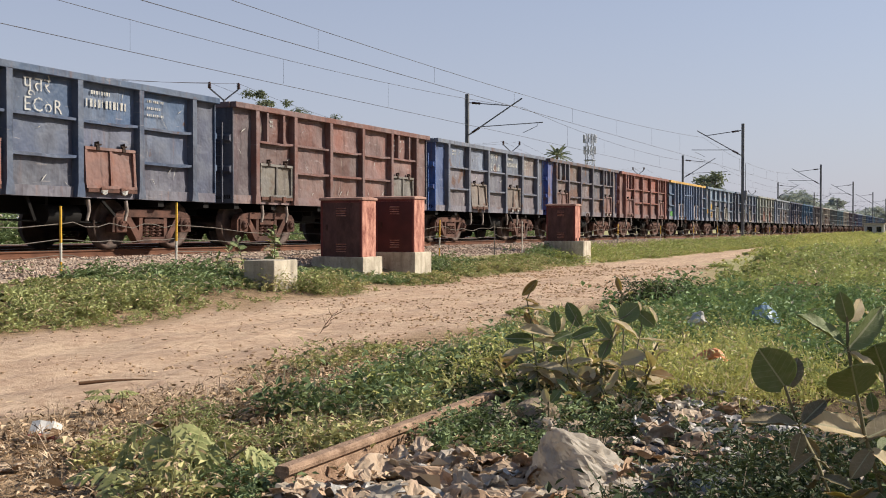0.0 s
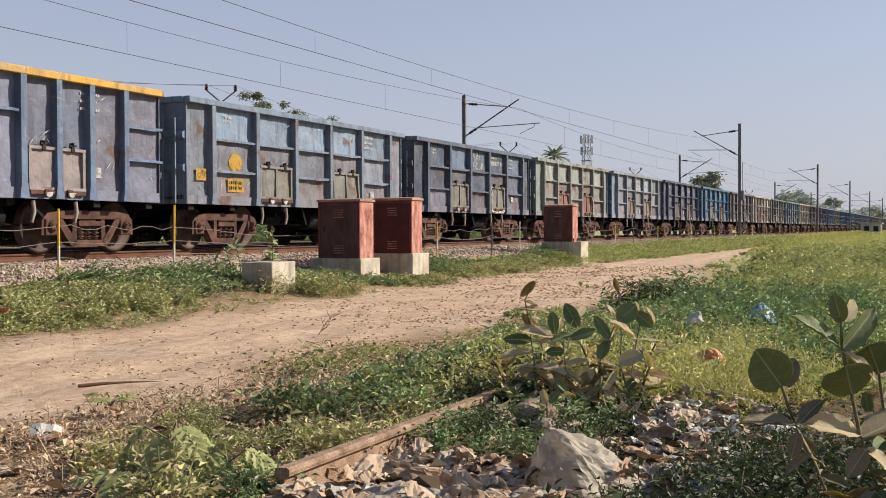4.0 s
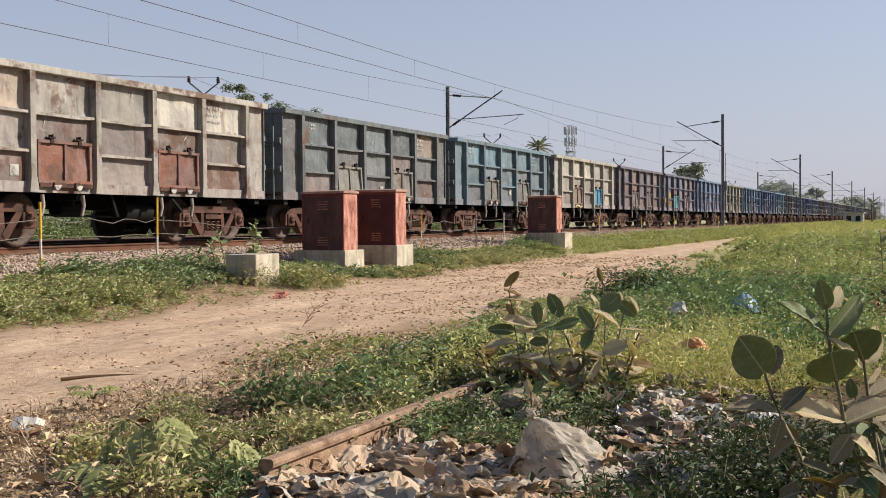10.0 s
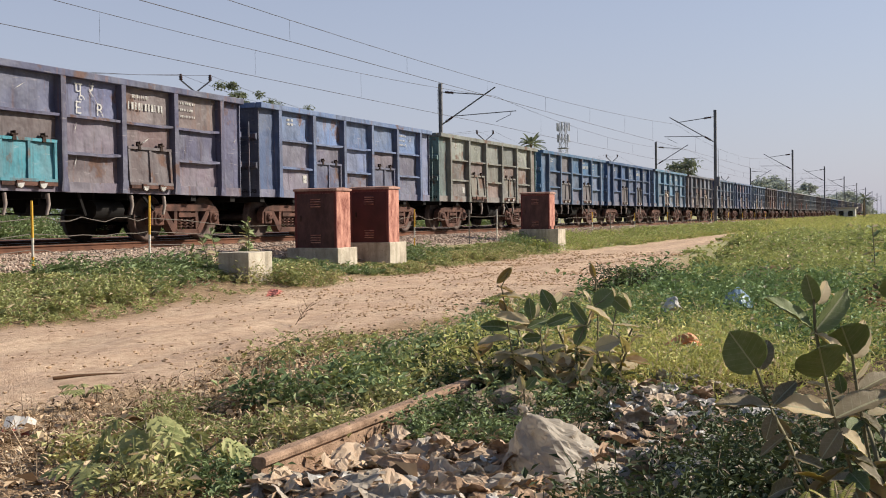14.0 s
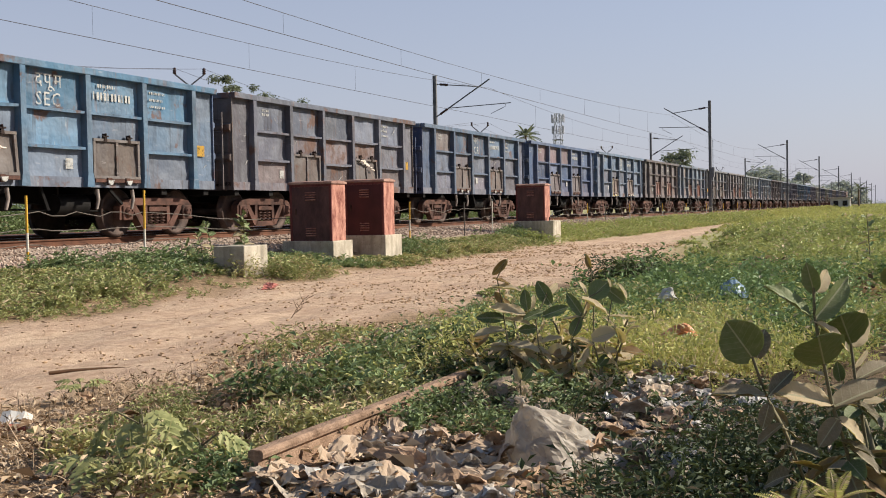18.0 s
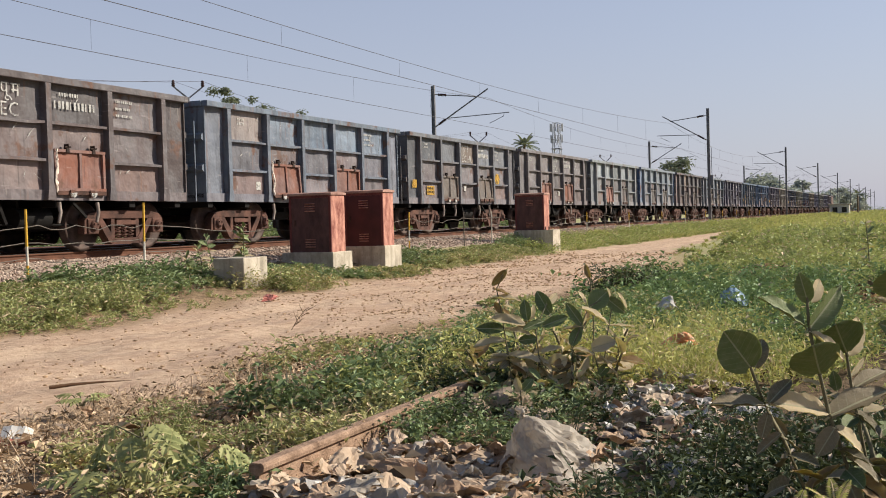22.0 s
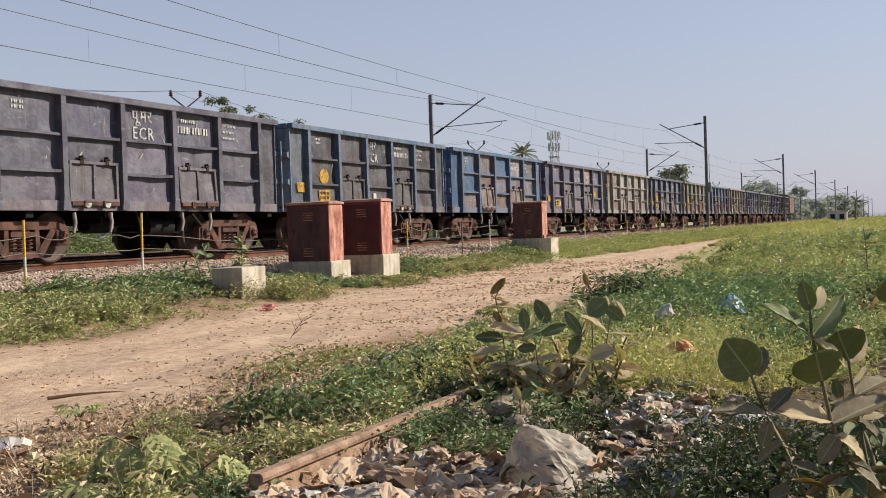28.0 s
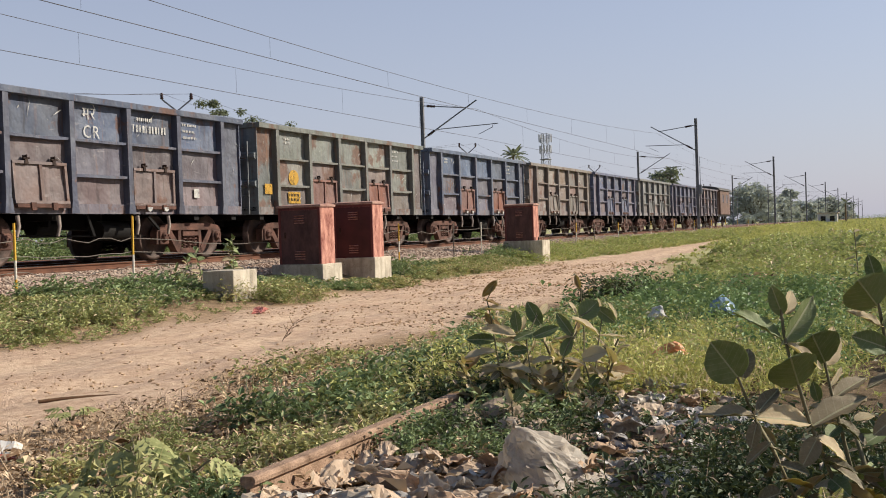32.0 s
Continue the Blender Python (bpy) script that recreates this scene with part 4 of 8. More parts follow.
def add_marks(w, marks, r):
    """Painted words, number bars and coloured squares on the side sheets."""
    words = [m for m in marks.split("|") if m and m not in ("yellow", "bars", "green", "yend")]
    for i, m in enumerate(words):
        x = 4.38 if "WR" in words else -0.42
        part("lettering", glyphs(m, 0.36), None, w, at=pose(x, SHEET_Y, 2.84 - 0.36 * i))
    if words or "bars" in marks:
        tagged(part("number_bar", bar_row(11, 0.105, 0.15), None, w, at=pose(1.12, SHEET_Y, 2.7)), kind="stuff")
        tagged(part("number_bar", bar_row(8, 0.07, 0.07), None, w, at=pose(1.25, SHEET_Y, 2.94)), kind="stuff")
    for i in range(3):
        tagged(part("number_bar", bar_row(9 - i % 2, 0.06, 0.05), None, w, at=pose(2.85, SHEET_Y, 2.95 - i * 0.14)), kind="stuff")
    for i in range(2):
        tagged(part("number_bar", bar_row(5, 0.065, 0.06), None, w, at=pose(-3.75, SHEET_Y, 2.92 - i * 0.1)), kind="stuff")
    for door in [c for c in w.children if c.name.split(".")[0] == "door"]:
        if r.random() < 0.6:
            for o in (-0.3, 0.26):
                rag = shared("tied_rag", lambda: Shape().prism([(-0.08, 0.02), (0.09, 0.03), (0.06, -0.04), (0.0, -0.07), (-0.06, -0.045)], "y", -0.03, 0.0), MARK_WHITE)
                part("tied_rag", rag, None, door, "white rag tied round the door bolt", at=pose(o, -0.13, -0.84))
    if r.random() < 0.6:
        part("notice_square", flat_mark(0.2, 0.2, MARK_WHITE, "notice_square"), None, w, at=pose(r.choice((-3.0, -0.3, 0.3, 3.2)), SHEET_Y, r.uniform(1.25, 1.45)))
    if "yellow" in marks:
        part("yellow_mark", flat_mark(0.62, 0.3, MARK_YELLOW, "yellow_mark"), None, w, at=pose(-3.6, SHEET_Y, 1.28))
        part("yellow_mark", roundel(0.26, "yellow_disc"), None, w, at=pose(3.2 if "SECR" in marks or "ECoR" in marks else -3.3, SHEET_Y, 1.95))
        part("yellow_mark", flat_mark(0.36, 0.26, MARK_YELLOW, "yellow_mark"), None, w, at=pose(-4.75, SHEET_Y, 1.5))
        for z in (1.34, 1.46):
            tagged(part("number_bar", shared("writing_bar:%s" % z, lambda: bars_shape(7, 0.075, 0.07), DARK), None, w, at=pose(-3.56, SHEET_Y - 0.005, z)), kind="stuff")
    if "yend" in marks:
        part("yellow_mark", flat_mark(0.34, 0.24, MARK_YELLOW, "yellow_mark"), None, w, at=pose(4.42, SHEET_Y, 1.72))
    if "green" in marks:
        part("green_mark", flat_mark(0.6, 0.28, MARK_GREEN, "green_mark"), None, w, at=pose(-4.7, SHEET_Y, 1.2))


def scuff_marks(w, n, r):
    """Pale scrapes where loads and grabs have struck the sheets."""
    s = Shape()
    for _ in range(r.randint(18, 44)):
        x, z = r.uniform(-4.9, 4.9), r.choice((1.35, 1.5, 2.0, 2.15, 2.7, 2.9)) + r.uniform(-0.12, 0.12)
        if min(abs(x - q) for q in RIBS) < 0.3:
            continue
        lean, L, t = r.choice((-0.9, -0.6, 0.5, 0.8, 1.3)), r.uniform(0.08, 0.36), r.uniform(0.003, 0.009)
        dx, dz = math.cos(lean) * L, math.sin(lean) * L
        s.prism([(x, z), (x + dx * 0.5 + t, z + dz * 0.5 - t * 0.6), (x + dx, z + dz), (x + dx * 0.45 - t, z + dz * 0.5 + t)], "y", SHEET_Y - 0.003, SHEET_Y)
    tagged(part("scuff_mark", s, MARK_WHITE, w), kind="stuff")


RAG_WHITE = plain("dirty_white_rag", lin(180, 166, 152), lin(228, 216, 204), 12.0, 0.95)
RAG_YELLOW = plain("faded_yellow_rag", lin(168, 150, 104), lin(212, 196, 152), 12.0, 0.95)
# number: rags as (which door, along which edges, material)
RAGS = {14: ((0, "lrb", RAG_WHITE),), 9: ((1, "lb", RAG_WHITE),), 18: ((0, "b", RAG_YELLOW),), 25: ((0, "t", RAG_WHITE),), 29: ((0, "lb", RAG_YELLOW), (1, "b", RAG_WHITE)), 30: ((1, "l", RAG_WHITE),), 31: ((0, "l", RAG_WHITE),), 10: ((1, "r", RAG_WHITE),), 26: ((1, "t", RAG_WHITE),)}


def tie_rags(w, n, r):
    """Strips of torn cloth caught round the edges of a door."""
    doors = sorted([c for c in w.children if c.name.split(".")[0] == "door"], key=lambda c: c.location.x)
    for which, edges, material in RAGS.get(n, ()):
        for e in edges:
            pts = []
            for k in range(10):
                u = k / 9
                x, z = {"l": (-0.72, -0.82 * u), "r": (0.72, -0.1 - 0.75 * u), "b": (-0.66 + 1.2 * u, -0.86), "t": (-0.5 + 0.9 * u, -0.02 - 0.3 * u)}[e]
                pts.append((x + r.uniform(-0.05, 0.05), -0.12 + r.uniform(-0.03, 0.02), z + r.uniform(-0.055, 0.045)))
            rag = Shape()
            for p, q in zip(pts, pts[1:]):        # bunched folds one behind the other
                bm = bmesh.new()
                bmesh.ops.create_icosphere(bm, subdivisions=2, radius=1.0)
                big = Vector((r.uniform(0.09, 0.12), r.uniform(0.02, 0.035), r.uniform(0.025, 0.055)))
                if e in "lr":
                    big.x, big.z = big.z * 0.8, big.x
                mid = (Vector(p) + Vector(q)) / 2
                for v in bm.verts:
                    v.co *= 0.75 + 0.6 * noise.noise(v.co * 2.2 + mid * 9)
                    v.co = Vector((v.co.x * big.x, v.co.y * big.y, v.co.z * big.z)) + mid
                rag.bm(bm)
            tagged(part("cloth_rag", rag, material, doors[which], "torn cloth caught on the door"), kind="stuff")


def colour_wagon(w, n, side, rust, doors, ends, r):
    def tint(c):
        """Old paint has lost a little of its hue."""
        m = sum(c) / 3
        return lin(*(p * 0.86 + 0.14 * m for p in c))
    base, door, end = [tint(c) for c in (side, doors[1] if doors and isinstance(doors[0], tuple) else doors or side, ends or side)]
    first = lin(*doors[0]) if doors and isinstance(doors[0], tuple) else door
    for ob in w.children_recursive:
        kind = ob.name.split(".")[0]
        c, a = base, rust
        if kind in ("door", "door_bar"):
            c, a = (first if (ob if kind == "door" else ob.parent).location.x < 0 else door), min(1, rust + 0.05)
        elif kind in ("end_wall", "ladder"):
            c = end
        elif kind in ("coping", "side_sill"):
            c, a = base, rust + 0.1
            if n == 39 and kind == "coping":
                c = lin(80, 100, 122)
            if n == 7 and kind == "coping":
                c = lin(206, 158, 62)
        if kind == "side_sill":
            c = tuple(p * 0.5 + q * 0.5 for p, q in zip(base, lin(132, 117, 114)))
        j = 1.0 + r.uniform(-0.08, 0.08)
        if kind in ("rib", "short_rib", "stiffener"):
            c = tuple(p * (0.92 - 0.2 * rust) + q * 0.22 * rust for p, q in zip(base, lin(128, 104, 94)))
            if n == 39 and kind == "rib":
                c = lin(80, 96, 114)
            # stiffeners are brightened: the sun on their fronts goes into the paint
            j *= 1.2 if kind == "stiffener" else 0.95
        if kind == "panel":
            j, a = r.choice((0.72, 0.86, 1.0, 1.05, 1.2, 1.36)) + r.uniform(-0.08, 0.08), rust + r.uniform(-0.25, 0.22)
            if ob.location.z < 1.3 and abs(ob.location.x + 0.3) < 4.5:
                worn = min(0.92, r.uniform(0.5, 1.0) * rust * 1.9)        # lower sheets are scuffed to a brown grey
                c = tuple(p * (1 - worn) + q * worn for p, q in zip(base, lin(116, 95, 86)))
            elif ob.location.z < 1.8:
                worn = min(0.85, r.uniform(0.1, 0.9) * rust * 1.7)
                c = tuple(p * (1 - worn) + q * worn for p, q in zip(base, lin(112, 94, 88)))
            elif r.random() < 0.3 * rust:        # a sheet worn to its tan undercoat
                c = tuple(0.45 * p + 0.55 * q for p, q in zip(base, lin(148, 124, 100)))
            if n == 40 and ob.location.x > 2.2:        # one bay repainted dark grey
                c = lin(98, 92, 96) if ob.location.x < 4 else base
            if n == 28 and ob.location.z > 1.8 and -4.5 < ob.location.x < 0:        # rubbed through to brown primer
                c = tuple(0.35 * p + 0.65 * q for p, q in zip(base, lin(142, 112, 98)))
            if ends and ob.location.x < -4.5:
                c = tuple(0.5 * p + 0.5 * q for p, q in zip(base, end))
        j *= 0.78
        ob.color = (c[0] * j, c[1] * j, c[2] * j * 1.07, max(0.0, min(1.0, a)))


def drift(n):
    """The couplings give and stretch a little along the train."""
    return float(np.interp(n, (2, 4, 6, 7, 9, 12, 16, 19, 25, 30, 34, 38, 41, 43), (0.37, 0.12, -0.22, -0.48, -0.26, -0.15, 0.1, 0.27, 0.4, 0.33, 0.21, 0.14, 0.0, -0.12)))


def wagon_place(n, t):
    return n * L_WAGON + PHASE - HALF + drift(n) - SPEED * t


def make_train():
    kinds, train = {}, []
    r = random.Random(5)
    for n, (kind, side, rust, doors, ends, marks, words) in TRAIN.items():
        leans = ((0, 0), (4, 0), (0, 3))[n % 3] if kind == "a" else (0, 0)
        key = kind, leans
        if key not in kinds:
            kinds[key] = {"a": lambda: wagon_a(leans), "b": wagon_b, "c": wagon_c}[kind]()
            w = kinds[key]
        else:
            w = copy_thing(bare[key], pose(0, 0, 0))
        if key not in bare:
            bare[key] = copy_thing(w, pose(0, 0, 0))
        add_marks(w, marks, r)
        tie_rags(w, n, r)
        scuff_marks(w, n, r)
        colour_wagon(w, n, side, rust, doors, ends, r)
        tagged(w, words + " open goods wagon with ribbed steel sides", "goods wagon", "wagons of the train")
        train.append((n, w))
    for ob in bare.values():
        for o in (*ob.children_recursive, ob):
            bpy.data.objects.remove(o)
    return train


bare = {}
TRAIN_THINGS = make_train()


# ---- brake van at the tail ----
VAN_PAINT = plain("brown_van_paint", lin(74, 56, 50), lin(112, 88, 76), 1.5, 0.65)
VAN_DARK = plain("van_roof_steel", lin(58, 54, 52), lin(82, 78, 74), 1.5, 0.7)
VAN_GLASS = plain("dark_pane", lin(20, 22, 26), lin(30, 34, 38), 2.0, 0.15, 0, 0.0)


def make_van():
    v = thing("brake_van", "brown steel brake van with a rounded roof, last in the train", "brake van", "wagons of the train")
    half = 3.9
    part("underframe", Shape().box(-half - 0.3, half + 0.3, -1.4, 1.4, 0.95, 1.12).box(-3.3, 3.3, -0.5, 0.5, 0.6, 0.949), DARK, v)
    s = Shape()
    for x0, x1 in ((-half + 0.9, -1.6), (-0.9, 0.9), (1.6, half - 0.9)):
        for y in (-1.5, 1.46):
            s.box(x0, x1, y, y + 0.04, 1.12, 3.3)
    for x0, x1 in ((-1.6, -0.9), (0.9, 1.6)):
        for y in (-1.5, 1.46):
            s.box(x0, x1, y, y + 0.04, 1.12, 2.2).box(x0, x1, y, y + 0.04, 2.95, 3.3)
    for x in (-half + 0.9, half - 0.94):
        s.box(x, x + 0.04, -1.459, 1.459, 1.12, 3.3)
    part("body", s, VAN_PAINT, v)
    for x in (-1.25, 1.25):
        part("window_pane", Shape().box(x - 0.34, x + 0.34, -1.49, -1.475, 2.21, 2.94), VAN_GLASS, v)
    arc = [(1.62 * math.cos(a), 3.3 + 0.42 * math.sin(a)) for a in [i * math.pi / 12 for i in range(13)]]
    part("roof", Shape().prism(arc, "x", -half - 0.2, half + 0.2), VAN_DARK, v)
    for x in (-half - 0.1, half + 0.05):
        for y in (-1.45, -0.5, 0.5, 1.4):
            part("platform_post", Shape().box(x, x + 0.05, y, y + 0.05, 1.12, 3.3), VAN_PAINT, v)
        part("platform_rail", Shape().box(x, x + 0.05, -1.4, -0.5, 1.95, 2.02).box(x, x + 0.05, 0.55, 1.4, 1.95, 2.02), VAN_PAINT, v)
    for x in (-2.1, 2.1):
        part("wheelset", MESHES["wheelset"], None, v, at=pose(x, 0, 0.5))
        for y in (-1.13, 1.13):
            part("axle_guard", Shape().prism([(x - 0.5, 0.95), (x + 0.5, 0.95), (x + 0.2, 0.4), (x - 0.2, 0.4)], "y", y - 0.03, y + 0.03), DARK, v)
    return v


VAN = make_van()
TRAIN_THINGS.append((50 + 10.1 / L_WAGON, VAN))

# ---- overhead line ----
NEAR_MASTS = [-12.0, 81.7, 137.0, 187.5, 241.0, 295, 349, 403, 457, 511]
FAR_MASTS = [1.0, 57.5, 114.0, 185.5, 240, 294, 348, 402, 456]


def make_mast(x, y, towards, h=8.05, reach=1.0):
    """An H-section mast with a tubular bracket over the track; towards is +1 or -1 in y."""
    m = thing("overhead_line_mast", "grey steel overhead line mast with a tubular bracket arm", "mast", "masts of the overhead line", pose(x, y, RAIL_Z))
    s = Shape().box(-0.075, 0.075, -0.1, -0.088, -0.6, h).box(-0.075, 0.075, 0.088, 0.1, -0.6, h).box(-0.006, 0.006, -0.088, 0.088, -0.6, h)
    part("post", s, MAST, m)
    part("footing", Shape().box(-0.35, 0.35, -0.35, 0.35, -0.75, -0.3, 0.03), CONCRETE, m)
    t = towards
    part("stay_tube", Shape().tube([(0, t * 0.12, 7.55), (0, t * 2.75, 7.25)], 0.03, 6), MAST, m)
    part("bracket_tube", Shape().tube([(0, t * 0.12, 5.75), (0, t * 3.3, 7.65)], 0.04, 6), MAST, m)
    part("register_tube", Shape().tube([(0, t * 0.85, 6.17), (0, t * 3.7 * reach, 6.25 + 0.1 * (reach - 1))], 0.026, 6), MAST, m)
    part("steady_arm", Shape().tube([(0, t * 3.45 * reach, 6.22), (0, t * 3.42 * reach, 6.08), (0, t * 2.75 * reach, 5.74)], 0.016, 6), MAST, m)
    for a, b in (((0, t * 0.3, 7.53), (0, t * 0.8, 7.47)), ((0, t * 0.3, 5.86), (0, t * 0.75, 6.13))):
        a, b = Vector(a), Vector(b)
        pts, rs = [], []
        for i in range(13):
            pts.append(a.lerp(b, i / 12))
            rs.append(0.085 if i % 2 else 0.045)
        part("insulator", Shape().tube(pts, rs, 8), PORCELAIN, m)
    return m


for i, x in enumerate(NEAR_MASTS):
    make_mast(x, 13.3, 1)
for i, x in enumerate(FAR_MASTS):
    make_mast(x, 24.6, -1, reach=1.22)
part("balance_weight", Shape().box(-0.12, 0.12, -0.3, -0.12, 2.5, 3.2).tube([(0, -0.2, 3.2), (0, -0.2, 5.2)], 0.02, 5), MAST, bpy.data.objects["overhead_line_mast.001"])


def make_wires(name, masts, y, towards, contact, low, high, label):
    line = thing(name, label, "overhead wire")
    for a, b in zip(masts, masts[1:]):
        span = b - a
        sag = (high - low) if span > 60 else (high - low) * 0.75
        cat = lambda u: high - sag * 4 * u * (1 - u)
        n = 24
        for kind, f, r in (("catenary_wire", cat, 0.009), ("contact_wire", lambda u: contact - 0.05 * math.sin(math.pi * u), 0.01)):
            part(kind, Shape().tube([(a + span * i / n, y + (0.2 if i else 0) * 0, f(i / n)) for i in range(n + 1)], r, 5), WIRE, line)
        k = max(5, int(span / 7.5))
        for i in range(1, k):
            u = i / k
            part("dropper", Shape().tube([(a + span * u, y, cat(u)), (a + span * u, y, contact)], 0.004, 4), WIRE, line)


make_wires("overhead_wire", NEAR_MASTS[:7], 16.15, 1, 6.2, 6.72, 7.85, "catenary and contact wire with droppers over the near line")
make_wires("overhead_wire", FAR_MASTS[:6], 21.3, -1, 6.25, 6.85, 7.85, "catenary and contact wire with droppers over the far line")


def make_feeder_pole(x, y):
    p = thing("feeder_pole", "slim pole with a V-shaped pair of insulators", "pole", "poles of the feeder line", pose(x, y, 0.3))
    part("post", Shape().tube([(0, 0, -0.5), (0, 0, 6.35)], [0.09, 0.06], 8), MAST, p)
    for m in (-1, 1):
        part("arm", Shape().bar((0, 0, 6.3), (m * 0.4, -m * 0.46, 6.8), 0.06), MAST, p)
        part("insulator", Shape().tube([(m * 0.4, -m * 0.46, 6.8 + 0.045 * i) for i in range(7)], [0.05, 0.09, 0.05, 0.09, 0.05, 0.08, 0.03], 8), PORCELAIN, p)


FEED = [4.0, 39.1, 73.4, 109.1, 145, 181, 217]
for x in FEED:
    make_feeder_pole(x, 28.0)
feeder = thing("feeder_wire", "pair of thin sagging feeder wires on slim poles", "overhead wire")
for m in (-1, 1):
    for a, b in zip(FEED, FEED[1:]):
        pts = [(a + (b - a) * i / 14 + m * 0.4, 28 - m * 0.46, 7.34 - 1.1 * 4 * (i / 14) * (1 - i / 14)) for i in range(15)]
        part("wire", Shape().tube(pts, 0.007, 4), WIRE, feeder)

# ---- signalling boxes and plinths beside the line ----
RED_FADED = plain("faded_red_paint", lin(104, 54, 48), lin(198, 146, 128), 5.0, 0.85, 0, 0.3, (1.5, 1.5, 0.6), 26)
FRAME_RED = plain("dull_red_frame_paint", lin(76, 38, 38), lin(116, 66, 62), 4.0, 0.75, 0, 0.2, (1.5, 1.5, 0.6), 24)
ROOF_RED = plain("dusty_red_roof_paint", lin(120, 88, 80), lin(176, 144, 130), 4.0, 0.9, 0, 0.3)
RUST_DOOR = plain("rusty_brown_door", lin(62, 43, 42), lin(98, 70, 67), 4.0, 0.7, 0, 0.3, (1.4, 1.4, 0.6), 24)
CAB_DOOR = plain("maroon_door_paint", lin(56, 27, 29), lin(80, 40, 41), 3.0, 0.5, 0, 0.1)


def concrete_mat():
    k = Nodes("stained_concrete", 0.92, 0, 0.2)
    co = k.coords()
    tall = k.coords((4, 4, 0.7))
    c = k.mix(k.ramp(k.noise(co, 2.5, 6, 0.65), 0.35, 0.65), lin(158, 148, 132), lin(196, 186, 168))
    c = k.mix(k.math("MULTIPLY", k.ramp(k.noise(tall, 2.2, 5), 0.48, 0.7), 0.6), c, lin(112, 104, 92))
    c = k.mix(k.ramp(k.noise(co, 45, 3), 0.62, 0.72), c, lin(104, 96, 86))
    k.bump(k.noise(co, 24, 5, 0.7), 0.5, 0.012)
    return k.colour(c)


BLOCK = concrete_mat()


def rough_block(x0, x1, y0, y1, z0, z1, chamfer, seed):
    """A cast block with slightly uneven faces."""
    bm = bmesh.new()
    bmesh.ops.create_cube(bm, size=1.0)
    for p in bm.verts:
        p.co = Vector(((x0 + x1) / 2 + p.co.x * (x1 - x0), (y0 + y1) / 2 + p.co.y * (y1 - y0), (z0 + z1) / 2 + p.co.z * (z1 - z0)))
    bmesh.ops.bevel(bm, geom=bm.edges[:] + bm.verts[:], offset=chamfer, segments=2, affect="EDGES", profile=0.5)
    bmesh.ops.subdivide_edges(bm, edges=bm.edges[:], cuts=3, use_grid_fill=True)
    for p in bm.verts:
        d = noise.noise(p.co * 3.1 + Vector((seed, 0, 0))) * 0.014 + noise.noise(p.co * 11 + Vector((seed, 5, 0))) * 0.005
        p.co += Vector((d, d * 0.8, d * 0.6))
    return Shape().bm(bm)


def make_plinth(x0, x1, y0, y1, z1, label, seed):
    ob = part("concrete_plinth", rough_block(x0, x1, y0, y1, -0.15, z1, 0.015, seed), BLOCK)
    return tagged(ob, label, "plinth", "concrete plinths by the line")


def make_cabinet(x0, x1, y0, y1, z0, z1, tilt=0.0, leaf=None):
    c = thing("signalling_cabinet", "rust-red steel signalling cabinet with louvred doors, on a concrete plinth", "cabinet", "signalling cabinets", pose(x0, y0, z0, 0, 0, tilt))
    w, d, h = y1 - y0, x1 - x0, z1 - z0
    part("body", Shape().box(0.02, d, 0.0, w, 0.0, h - 0.05, 0.008), RED_FADED, c)
    part("roof", Shape().box(-0.035, d + 0.03, -0.03, w + 0.03, h - 0.048, h, 0.01).prism([(-0.03, h), (d + 0.02, h), (d * 0.5, h + 0.025)], "y", -0.02, w + 0.02), ROOF_RED, c)
    part("door_frame", Shape().box(-0.012, 0.018, 0.0, 0.05, 0.0, h - 0.05).box(-0.012, 0.018, w - 0.05, w, 0.0, h - 0.05).box(-0.012, 0.018, 0.051, w - 0.051, h - 0.1, h - 0.05), FRAME_RED, c)
    door = part("door", Shape().box(-0.004, 0.018, 0.052, w - 0.052, 0.01, h - 0.102), leaf or CAB_DOOR, c)
    for z in (0.2, h - 0.28):
        for i in range(4):
            zz = z + (i - 1.5) * 0.05
            part("louvre", Shape().prism([(-0.004, zz), (-0.026, zz - 0.012), (-0.026, zz - 0.016), (-0.004, zz - 0.022)], "y", w * 0.38, w * 0.62), RED_FADED, door)
    part("lock_handle", Shape().box(-0.03, -0.005, w - 0.16, w - 0.13, h * 0.45, h * 0.55), GEAR, door)
    return c


make_plinth(15.39, 16.12, 10.04, 10.64, 0.59, "bare weathered concrete block standing in weeds", 1.0)
make_plinth(19.75, 20.6, 10.75, 11.95, 0.54, "stained concrete plinth under a signalling cabinet", 2.0)
make_plinth(21.41, 22.25, 10.38, 11.42, 0.61, "stained concrete plinth under a signalling cabinet", 3.0)
make_plinth(33.85, 34.65, 10.45, 11.78, 0.73, "stained concrete plinth with a stub of pipe", 4.0)
make_cabinet(19.8, 20.4, 10.8, 11.77, 0.535, 1.75, 0, RUST_DOOR)
make_cabinet(21.46, 22.0, 10.43, 11.36, 0.605, 1.81, 0.6)
make_cabinet(33.9, 34.45, 10.75, 11.72, 0.725, 1.91, 0, RUST_DOOR)
for o in (0.12, 0.24):
    tagged(part("bolt", Shape().tube([(33.97, 10.5 + o, 0.72), (33.97, 10.5 + o, 0.84)], 0.02, 6), GEAR), "rusty holding-down bolt on a concrete plinth", "bolt", "bolts on the plinth")

